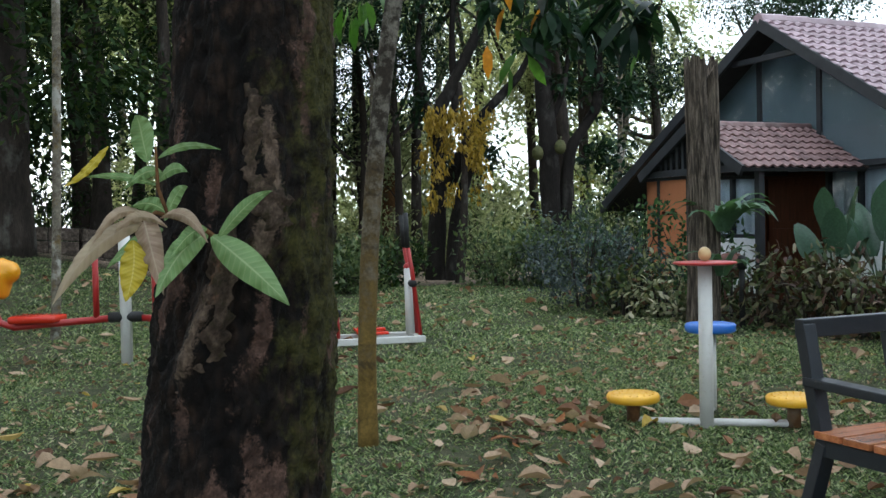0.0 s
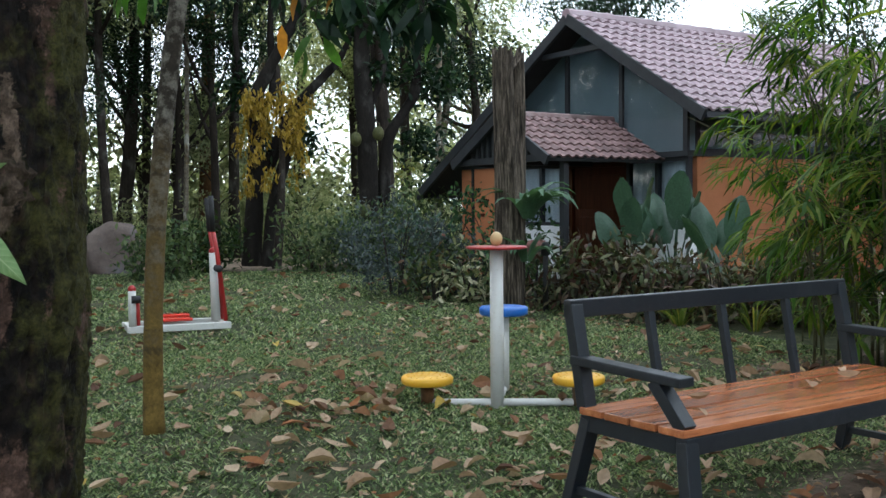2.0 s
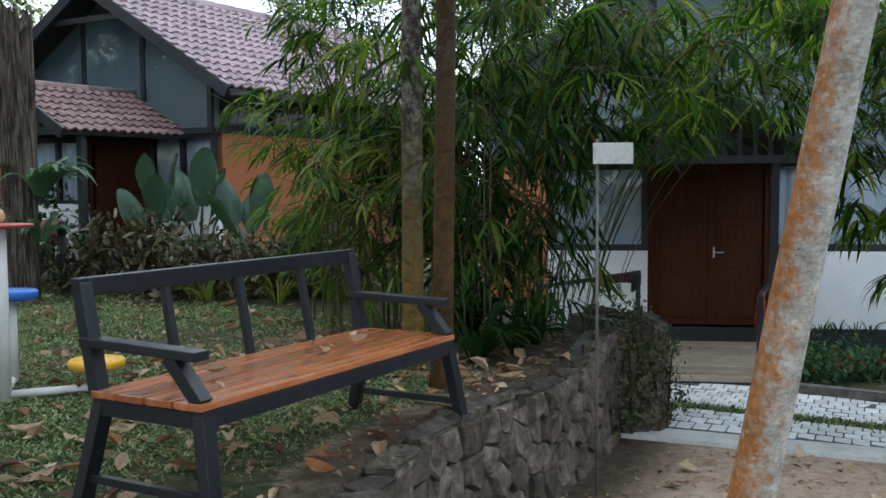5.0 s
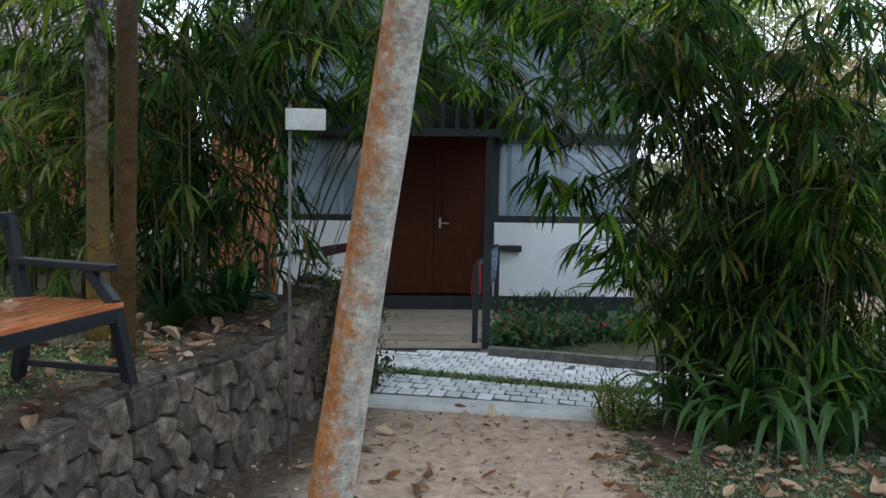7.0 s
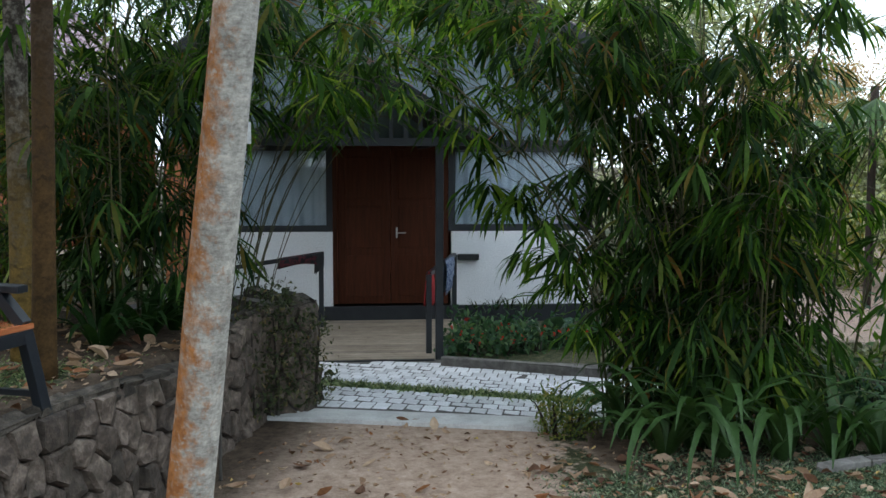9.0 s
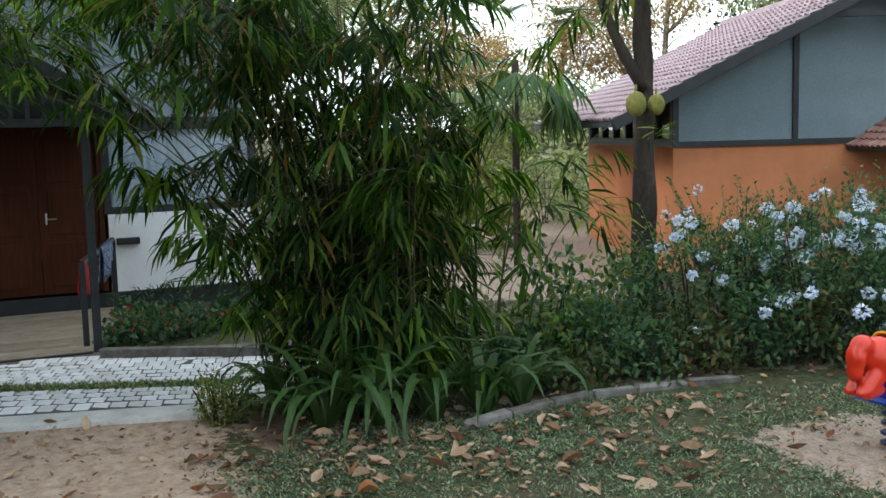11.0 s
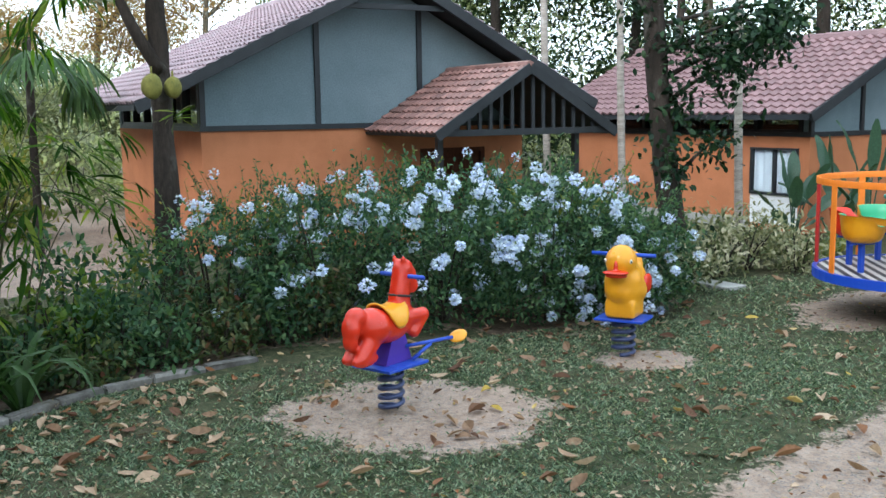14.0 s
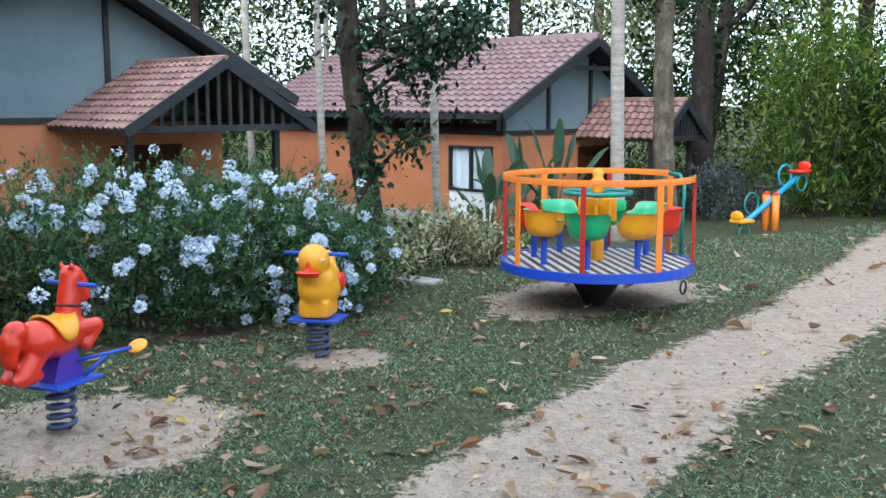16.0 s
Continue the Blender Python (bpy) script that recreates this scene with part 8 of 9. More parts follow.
for k, (x, y, r, h, m) in enumerate([(4.0, 10.4, 0.4, 0.55, LEAF_VARIEGATED), (3.7, 10.9, 0.4, 0.5, LEAF_SHRUB), (4.5, 10.3, 0.45, 0.6, LEAF_PLUMBAGO), (4.9, 11.6, 0.7, 1.2, LEAF_PLUMBAGO), (4.3, 12.3, 0.6, 1.1, LEAF_BANANA)]):
    shrub("bush", "mixed green and straw-coloured shrub below the dead trunk", x, y, r, h, m, 440 + k, 0.1, 0.45, 34, 16, group="bed shrubs")
CROTON = [(4.9, 9.0, 0.45), (5.3, 8.6, 0.5), (5.0, 8.35, 0.4), (5.7, 8.3, 0.5), (5.5, 7.8, 0.42), (6.1, 7.8, 0.5), (6.0, 7.3, 0.4), (6.4, 7.3, 0.5), (4.75, 9.5, 0.45)]
for k, (x, y, r) in enumerate(CROTON):
    shrub("croton_shrub", "low maroon and cream-leaved croton shrub in the bed", x, y, r, 0.62, LEAF_CROTON, 460 + k, 0.12, 0.36, 34, 15, group="croton bed")
for k, (x, y) in enumerate([(5.4, 7.2), (5.8, 6.8), (6.2, 6.5), (5.0, 7.8)]):
    strap_plant("grass_tuft", "dry straw-green ornamental grass tuft at the bed's edge", x, y, 34, 0.4, 0.014, LEAF_SUN, 480 + k, 0.8, group="grass tufts")
PADDLES = [(200, 0.95, 0.5, 0.3, 4), (250, 0.75, 0.5, 0.28, 12), (330, 0.85, 0.62, 0.3, 10), (20, 0.7, 0.6, 0.3, 18), (300, 0.5, 0.5, 0.26, 22), (120, 0.6, 0.55, 0.28, 20)]
paddle_plant("banana_plant", "broad-leaved banana-like plant before the cottage", 5.42, 9.35, PADDLES, LEAF_BANANA, 500)
paddle_plant("banana_plant", "broad-leaved banana-like plant before the cottage", 5.85, 9.1, [(a + 70, s * 1.02, b * 1.1, w, l) for a, s, b, w, l in PADDLES], LEAF_BANANA, 501)
paddle_plant("banana_plant", "broad-leaved banana-like plant before the cottage", 6.2, 8.7, [(a + 150, s * 0.8, b, w, l + 6) for a, s, b, w, l in PADDLES], LEAF_BANANA, 502)
for k in range(5):
    strap_plant("canna_tuft", "upright green canna leaves in the bed", 5.2 + 0.24 * k, 9.0 - 0.22 * k, 9, 0.62, 0.1, LEAF_BANANA, 510 + k, 0.35, group="canna tufts")

# ---------------------------------------------------------------- bamboo
bamboo("tall arching bamboo clump with light green drooping leaves", 5.0, 5.3, 12, 0.5, 3.6, 600, LEAF_BAMBOO_LIGHT, lean_to=(-0.25, 0.25), density=0.8, leaf_len=0.27)
bamboo("dense dark bamboo clump on the bank above the wall", 5.2, 4.4, 15, 0.5, 3.5, 601, LEAF_BAMBOO, lean_to=(0.1, -0.2), density=0.75, leaf_len=0.3, fan=6, droop=0.8, girth=0.7, node0=3)
bamboo("dark bamboo behind the two slim trunks", 5.2, 6.0, 12, 0.6, 4.2, 607, LEAF_BAMBOO_MID, lean_to=(0.3, -0.1), density=0.7, node0=5, leaf_len=0.29, girth=0.8)
bamboo("tall green bamboo between the two cottages", 5.8, 5.4, 14, 0.5, 4.9, 610, LEAF_BAMBOO_MID, lean_to=(-0.1, -0.2), density=0.7, node0=5, leaf_len=0.3, girth=0.8)
bamboo("arching bamboo over the way to the door", 6.7, 4.9, 20, 0.45, 5.4, 602, LEAF_BAMBOO_MID, lean_to=(0.1, -1.1), density=0.85, node0=7, reach=1.5, arch=0.3, least=0.88, droop=0.6, leaf_len=0.32, fan=6, girth=0.5)
bamboo("thick dark bamboo clump with hanging leaves beside the paving", 7.1, 0.85, 28, 0.36, 4.4, 603, LEAF_BAMBOO, lean_to=(-0.05, 0.15), density=0.72, node0=2, droop=0.85, reach=1.35, leaf_len=0.31, fan=7, girth=0.75)
bamboo("thick dark bamboo clump with hanging leaves beside the paving", 7.25, 0.4, 17, 0.3, 4.0, 604, LEAF_BAMBOO_MID, density=0.6, node0=2, droop=0.9, reach=1.2, lean_to=(0, -0.2), leaf_len=0.3, fan=6, girth=0.75)
bamboo("bamboo culms arching over the paving", 7.25, 1.1, 20, 0.3, 4.8, 605, LEAF_BAMBOO_MID, lean_to=(-0.15, 1.05), node0=8, reach=1.7, density=0.85, arch=0.36, droop=0.8, leaf_len=0.32, least=0.85, fan=6, girth=0.7)
bamboo("dark bamboo crown hanging before the gable", 7.15, 5.45, 14, 0.3, 5.5, 608, LEAF_BAMBOO, lean_to=(0.3, -1.2), node0=9, reach=1.8, density=0.75, arch=0.32, droop=0.6, least=0.9, leaf_len=0.32, fan=6, girth=0.5)
bamboo("dark bamboo culms arching from the clump towards the deck", 7.05, 1.4, 14, 0.3, 5.2, 609, LEAF_BAMBOO, lean_to=(-0.25, 1.0), node0=8, reach=1.6, density=0.85, arch=0.36, droop=0.85, leaf_len=0.32, least=0.85, fan=7, girth=0.7)
bamboo("bamboo shoots hanging low before the white wall", 7.05, 1.3, 6, 0.25, 2.4, 611, LEAF_BAMBOO_MID, lean_to=(-0.05, 0.5), density=0.75, node0=6, droop=0.7, reach=1.2, leaf_len=0.31, fan=7, girth=0.6)
bamboo("light bamboo stems rising behind the dark clump", 7.9, -0.1, 7, 0.3, 3.6, 606, LEAF_BAMBOO_MID, lean_to=(0.1, -0.6), node0=8, density=0.35, leaf_len=0.34)
STRAPS = [(6.25, 0.85, 0.85), (6.35, 0.5, 0.9), (6.5, 0.15, 0.85), (6.7, -0.15, 0.8), (6.9, -0.4, 0.7), (6.45, 0.7, 0.8), (6.55, 1.2, 0.7)]
for k, (x, y, l) in enumerate(STRAPS):
    strap_plant("lily_tuft", "arching green strap-leaved lily under the bamboo", x, y, 17, l * 1.2, 0.058, LEAF_STRAP, 620 + k, 1.5, group="lily tufts")
for k, (x, y, l) in enumerate([(4.5, 4.0, 0.55), (4.9, 4.0, 0.5), (5.3, 4.1, 0.5), (5.1, 4.6, 0.6)]):
    strap_plant("lily_tuft", "dark strap-leaved lily at the foot of the bamboo", x, y, 20, l * 1.15, 0.05, LEAF_BAMBOO, 640 + k, 1.15, group="lily tufts")
shrub("moss_bush", "low yellow-green clipped bush at the slab's end", 6.45, 1.62, 0.24, 0.27, LEAF_SUN, 650, 0.03, 0.5, 60, 24, spread=0.04)
for k, (x, y, h) in enumerate([(5.62, 3.66, 0.88), (5.78, 3.7, 0.90), (5.9, 3.64, 0.90), (6.02, 3.58, 0.90), (6.16, 3.62, 0.90), (6.3, 3.7, 0.85), (6.0, 3.75, 0.92)]):
    shrub("creeper", "dark small-leaved creeper clothing the wall's end", x, y, 0.2, h, LEAF_CREEPER, 660 + k, 0.04, 0.5, 34, 16, group="wall creepers", spread=0.05, up=-0.3, stems=2)
# planting beside the deck
DMAT = M_D
rng = np.random.default_rng(91)
for k, (u, v) in enumerate([(1.45, -2.3), (1.8, -2.35), (2.15, -2.25), (1.5, -1.8), (1.95, -1.75), (2.4, -1.9), (2.75, -2.1), (1.6, -1.2), (2.1, -1.2), (2.9, -1.5)]):
    p = DMAT @ Vector((u, v, 0))
    b = shrub("bedding_plant", "low green bedding plant with a few red flowers by the deck", p.x, p.y, 0.22, 0.17, LEAF_PLUMBAGO, 680 + k, 0.09, 0.5, 18, 11, group="bedding plants")
    n = 5
    q = np.stack([rng.uniform(-0.2, 0.2, n), rng.uniform(-0.2, 0.2, n), rng.uniform(0.12, 0.21, n)], -1)
    tagged(part_mesh("blossom", foliage("blossom", np.repeat(q, 4, 0), rng.normal(0, 1, (n * 4, 3)), 0.035, 0.03, RED_PETAL, "rhomb", rng), None, b, "small red blossom"), kind="stuff")
p = DMAT @ Vector((2.4, -1.5, 0))
paddle_plant("taro_plant", "broad dark green taro leaves by the deck", p.x, p.y, [(240, 0.16, 0.4, 0.2, 55), (200, 0.12, 0.36, 0.17, 65), (300, 0.14, 0.38, 0.17, 60)], LEAF_BANANA, 690)
for k in range(5):
    p = DMAT @ Vector((1.8 + 0.2 * k, -0.45 - 0.08 * (k % 2), 0))
    strap_plant("spiky_plant", "thin spiky dracaena against the white wall", p.x, p.y, 14, 0.2, 0.012, LEAF_FOREST, 700 + k, 0.5, group="spiky plants", z=hz(p.x, p.y) + 0.22)

# ---------------------------------------------------------------- the flower hedge
FLOWERING = [(8.9, -1.75, 0.75, 1.0, 14), (8.75, -2.7, 0.85, 1.15, 24), (8.65, -3.7, 0.9, 1.25, 40), (8.5, -4.7, 0.85, 1.2, 46), (8.85, -5.5, 0.7, 0.95, 34), (8.35, -5.3, 0.42, 0.62, 34), (9.7, -3.3, 0.9, 1.25, 24), (9.6, -4.6, 0.9, 1.25, 30), (9.3, -2.2, 0.7, 1.15, 16)]
for k, (x, y, r, h, n) in enumerate(FLOWERING):
    t = shrub("plumbago_bush", "sprawling plumbago bush covered in pale blue flower heads", x, y, r, h, LEAF_PLUMBAGO, 720 + k, 0.058, 0.48, 75 if k in (0, 8) else 120 if k in (1, 6) else 60 if k == 5 else 170, 34, group="plumbago hedge", spread=0.09, stems=9)
    rng = np.random.default_rng(740 + k)
    d = rng.normal(0, 1, (n, 3)) + (-0.9, 0.25, 0.55)
    d /= np.linalg.norm(d, axis=1, keepdims=True)
    c = d * (r * 1.02, r * 1.02, h * 0.52) + (0, 0, h * 0.52)
    c = np.repeat(c[: n // 2 + 1], 2, 0)[:n] + rng.normal(0, 0.1, (n, 3))
    per = 64
    off = rng.normal(0, 1, (n * per, 3))
    off /= np.linalg.norm(off, axis=1, keepdims=True)
    size = np.repeat(rng.uniform(0.024, 0.05, n), per)[:, None]
    face = off + rng.normal(0, 0.9, off.shape)
    tagged(part_mesh("flowering", foliage("flower_heads", np.repeat(c, per, 0) + off * size * (1, 1, 0.7), face, 0.034, 0.03, PETAL, "rhomb", rng), None, t, "pale blue-white flower heads"), kind="stuff")
    m = max(4, n // 6)
    a, z = rng.uniform(math.pi * 0.55, math.pi * 1.6, m), rng.choice([0.25, 0.45, 1.0, 1.12, 1.2], m) * h
    rim = r * np.where(z > h * 0.8, 0.7, 1.0)
    c = np.stack([np.cos(a) * rim, np.sin(a) * rim, z + rng.normal(0, 0.05, m)], -1)
    off = rng.normal(0, 1, (m * 30, 3))
    off /= np.linalg.norm(off, axis=1, keepdims=True)
    tagged(part_mesh("flowering", foliage("small_heads", np.repeat(c, 30, 0) + off * 0.034, off + rng.normal(0, 0.9, off.shape), 0.024, 0.024, PETAL, "rhomb", rng), None, t, "small pale blue flower heads"), kind="stuff")
    bm = bmesh.new()
    P, W = [], []
    for i in range(26):
        a = rng.uniform(0, 6.283)
        b0 = Vector((0.6 * r * math.cos(a), 0.6 * r * math.sin(a), 0.8 * h))
        tip = b0 + Vector((0.25 * math.cos(a), 0.25 * math.sin(a), rng.uniform(0.15, 0.55)))
        tube(bm, curve(b0, tip, (0, 0, 0.03), 5), [0.004, 0.004, 0.003, 0.003, 0.002], 4)
        for j in range(16):
            P.append(tuple(b0.lerp(tip, rng.uniform(0, 1))))
            W.append(tuple(rng.normal(0, 1, 3) + (0, 0, 0.4)))
    tagged(part("spray", bm, LEAF_PLUMBAGO, t), kind="stuff")
    part_mesh("spray_foliage", foliage("spray_leaves", P, W, 0.05, 0.02, LEAF_SUN if k % 3 == 0 else LEAF_PLUMBAGO, "leaf6", rng), None, t)
for k, (x, y, r, h, m) in enumerate([(7.9, -0.6, 0.4, 0.55, LEAF_BAMBOO_LIGHT), (8.3, -1.1, 0.45, 0.7, LEAF_PLUMBAGO), (8.1, 0.1, 0.4, 0.5, LEAF_VARIEGATED), (16.5, 1.2, 0.9, 1.3, LEAF_SUN), (20.5, 0.2, 1.2, 1.4, LEAF_HAZED), (20.5, 2.2, 1.3, 2.2, LEAF_SUN), (21.5, -0.6, 1.2, 2.0, LEAF_HAZED), (16.8, 2.6, 0.8, 1.2, LEAF_HAZED), (8.6, -0.5, 0.5, 0.7, LEAF_PLUMBAGO), (9.6, -0.9, 0.4, 0.6, LEAF_SUN), (7.6, -0.3, 0.3, 0.4, LEAF_PLUMBAGO)]):
    shrub("bush", "loose light green bush between bamboo and flower hedge", x, y, r, h, m, 760 + k, 0.09 if x < 12 else 0.15, 0.45, 24 if x < 12 else 60, 20, group="bed shrubs", stems=5, spread=0.1 if x < 12 else 0.16)
for k, (x, y, r, h) in enumerate([(7.5, -0.75, 0.3, 0.3), (7.75, -1.2, 0.32, 0.38), (8.0, -1.7, 0.32, 0.36), (8.2, -2.2, 0.34, 0.45), (8.35, -2.65, 0.34, 0.5), (7.95, -0.9, 0.35, 0.5), (8.4, -1.6, 0.38, 0.55)]):
    shrub("bed_plant", "low dark green plant filling the flower bed behind the kerb", x, y, r, h, LEAF_PLUMBAGO if k % 2 else LEAF_SHRUB, 790 + k, 0.07, 0.45, 38, 18, group="bed plants", stems=6, spread=0.08)
for k, (x, y, r, h) in enumerate([(9.5, -6.5, 0.4, 0.5), (9.9, -7.2, 0.45, 0.6), (10.3, -7.8, 0.5, 0.6), (10.0, -8.4, 0.4, 0.5), (9.2, -6.1, 0.4, 0.6), (10.8, -8.3, 0.5, 0.6)]):
    shrub("variegated_shrub", "low cream and green variegated shrub by the lawn", x, y, r, h, LEAF_VARIEGATED, 780 + k, 0.09, 0.4, 36, 18, group="variegated shrubs")
for k in range(6):
    strap_plant("border_tuft", "yellow-green striped border grass tuft", 10.6 + 0.22 * k, -9.1 - 0.32 * k, 26, 0.32, 0.02, LEAF_SUN, 800 + k, 0.8, group="border tufts")
BIRD = [(70, 0.75, 0.62, 0.17, 8), (150, 0.6, 0.6, 0.18, 30), (215, 0.7, 0.6, 0.17, 22), (250, 0.45, 0.6, 0.18, 42), (300, 0.6, 0.62, 0.19, 34), (20, 0.5, 0.55, 0.17, 45), (120, 0.4, 0.5, 0.16, 55), (330, 0.8, 0.6, 0.18, 14), (180, 0.35, 0.5, 0.16, 60)]
for k, (x, y, f) in enumerate([(11.7, -9.5, 0.95), (11.6, -10.1, 1.1), (11.5, -10.55, 1.25)]):
    paddle_plant("bird_of_paradise", "tall grey-green paddle-leaved plant at the cottage wall", x, y, [(a + 40 * k, s * f, b * f, w, l) for a, s, b, w, l in BIRD], LEAF_BANANA, 820 + k)

# ---------------------------------------------------------------- trees of the playground
def jack_tree():
    x, y = 10.52, -1.4
    t = thing("jackfruit_tree", "dark forked jackfruit tree beside the orange cottage", "tree", pose(x, y, hz(x, y)))
    bm = bmesh.new()
    rough_trunk(bm, curve((0, 0, -0.2), (0.05, 0.03, 3.6), (0.05, 0, 0), 16), [0.142 - 0.0035 * k for k in range(16)], 16, 0.25, 6, 2)
    rough_trunk(bm, curve((0, 0, 2.3), (-0.15, 0.55, 3.6), (0, 0.05, -0.05), 8), [0.07, 0.065, 0.06, 0.055, 0.05, 0.045, 0.04, 0.035], 10, 0.1, 4, 5)
    part("trunk", bm, BARK_DARK, t, "", True)
    for p, s in (((0.2, -0.3, 4.6), 0.9), ((0, 1.0, 4.6), 0.7)):
        ob = part_mesh("crown", CROWNS["deep"][0], None, t)
        ob.matrix_basis = Matrix.LocRotScale(p, Euler((0, 0, 1)), (s, s, s * 0.6))
    fruit(x - 0.2, y + 0.1, 1.56, 0.1, 8)
    fruit(x - 0.14, y - 0.1, 1.55, 0.085, 9)
    rng = np.random.default_rng(9)
    tuft = thing("bamboo_sprig", "bright sprig of narrow leaves against the trunk", "plant", pose(x - 0.3, y - 0.1, 1.28))
    n = 14
    w = rng.normal(0, 1, (n, 3)) * (0.6, 1, 0.3)
    part_mesh("leaves", foliage("sprig", np.zeros((n, 3)) + rng.normal(0, 0.03, (n, 3)), w, 0.22, 0.02, LEAF_BAMBOO_LIGHT, "leaf6", rng), None, tuft)


jack_tree()


def leafy_tree(x, y, r, top, label, crowns, mat, seed, leafmat):
    t = thing("tree", label, "tree", pose(x, y, hz(x, y)))
    bm = bmesh.new()
    rng = np.random.default_rng(seed)
    pts = curve((0, 0, -0.2), top, (0.04, 0.1, 0), 16)
    rough_trunk(bm, pts, [r * (1.25 if k == 0 else 1.05) * (1 - 0.025 * k) for k in range(16)], 16, 0.16, 4, seed)
    P, W = [], []
    for (cx, cy, cz, cr, n) in crowns:
        k = min(range(16), key=lambda i: abs(pts[i].z - cz + 0.4))
        tube(bm, curve(pts[k], (cx, cy, cz), (0, 0, 0.05), 6), [0.035, 0.03, 0.025, 0.02, 0.014, 0.008], 7)
        p, w = cluster_cloud(rng, (cx, cy, cz), (cr, cr, cr * 0.8), n, 26, 0.12, 0.2)
        P.append(p)
        W.append(w)
    part("trunk", bm, mat, t, "", True)
    P, W = np.concatenate(P), np.concatenate(W)
    part_mesh("crown", foliage("crown", P, W, rng.uniform(0.08, 0.12, len(P)), rng.uniform(0.045, 0.065, len(P)), leafmat, "leaf6", rng), None, t)


leafy_tree(9.94, -6.9, 0.145, (0.1, 0.42, 4.2), "dark-trunked tree with small glossy leaves by the flower hedge", [(-0.15, -0.3, 2.3, 0.33, 13), (0.0, -0.65, 2.55, 0.38, 14), (0.0, -1.0, 2.75, 0.32, 9), (-0.1, 0.3, 2.5, 0.35, 10), (-0.2, -0.6, 2.8, 0.45, 16), (0, -1.1, 3.0, 0.4, 12), (-0.15, 0.3, 1.35, 0.2, 6), (-0.15, -0.2, 1.5, 0.22, 7), (0.1, 0.2, 1.9, 0.25, 8), (0.2, 0.6, 3.1, 0.4, 10), (-0.15, 0.0, 0.4, 0.14, 4)], BARK_DARK, 31, LEAF_DEEP)
for k, (x, y, r, h) in enumerate([(10.5, -10.85, 0.095, 7), (11.43, -8.52, 0.055, 7), (11.96, -7.14, 0.05, 7), (17.9, -8.45, 0.07, 8), (17.0, -4.5, 0.06, 8), (22.0, -12.0, 0.07, 8)]):
    slim_trunk("slender pale ringed areca palm trunk", (x, y), (0.04, 0.08, h), r, r * 0.85, BARK_PALM, 40 + k, (0, 0.05, 0), 0.04)
leafy_tree(11.06, -12.35, 0.17, (0.3, -0.15, 4.5), "stout rough-barked tree with scarred trunk beside the playground", [(0.2, 0.4, 3.6, 0.5, 14), (0.3, -0.8, 3.4, 0.6, 18)], BARK_SCARRED, 33, LEAF_FOREST)
leafy_tree(12.5, -14.6, 0.2, (0.1, -0.1, 5), "dark tree trunk behind the seesaw", [(0.2, 0.3, 4.2, 0.7, 20)], BARK_DARK, 34, LEAF_FOREST)
for k, (x, y, r, h) in enumerate([(10.9, -15.6, 0.9, 3.2), (11.8, -16.4, 1.0, 3.4), (10.0, -16.6, 0.9, 2.4), (9.2, -17.6, 1.0, 1.8)]):
    shrub("tall_bush", "tall soft light-green bush at the garden's far edge", x, y, r, h, LEAF_BAMBOO_LIGHT if k < 2 else LEAF_FOREST, 850 + k, 0.16, 0.3, 190, 16, group="far bushes", spread=0.2, stems=14, up=-0.2)
for k, (x, y) in enumerate([(11.6, -13.6), (12.0, -14.1), (12.6, -13.3), (11.4, -14.4)]):
    shrub("purple_hedge", "dull purple-grey clipped hedge behind the seesaw", x, y, 0.55, 0.85, LEAF_GREYBUSH, 870 + k, 0.07, 0.4, 60, 20, group="purple hedge")


# fan palm in the light beyond the bamboo
def fan_palm(x, y, h, seed, s=1.0):
    rng = np.random.default_rng(seed)
    t = thing("fan_palm", "fan palm with drooping yellow-green fronds in the light", "palm", pose(x, y, hz(x, y)))
    bm = bmesh.new()
    rough_trunk(bm, curve((0, 0, -0.2), (0.1, 0, h), (0, 0, 0), 12), [0.055] * 12, 12, 0.15, 5, seed)
    part("trunk", bm, BARK_DARK, t, "", True)
    P, W, L = [], [], []
    for k in range(16):
        a, e = rng.uniform(0, 6.283), rng.uniform(-0.7, 0.9)
        hub = Vector((0.1 + 0.75 * s * math.cos(a) * math.cos(e), 0.75 * s * math.sin(a) * math.cos(e), h + 0.75 * s * math.sin(e)))
        for i in range(18):
            aa = a + (i - 8.5) * 0.17
            P.append(tuple(hub))
            W.append((math.cos(aa) * math.cos(e), math.sin(aa) * math.cos(e), math.sin(e) - 0.55))
    part_mesh("fronds", foliage("fronds", P, W, rng.uniform(0.5, 0.75, len(P)) * s, 0.05 * s, LEAF_STRAP, "leaf6", rng, 0.4), None, t)


fan_palm(14.2, 0.25, 2.9, 5, 1.15)
fan_palm(18.0, 1.7, 2.9, 6)
fan_palm(19.5, -14.0, 3.2, 7)


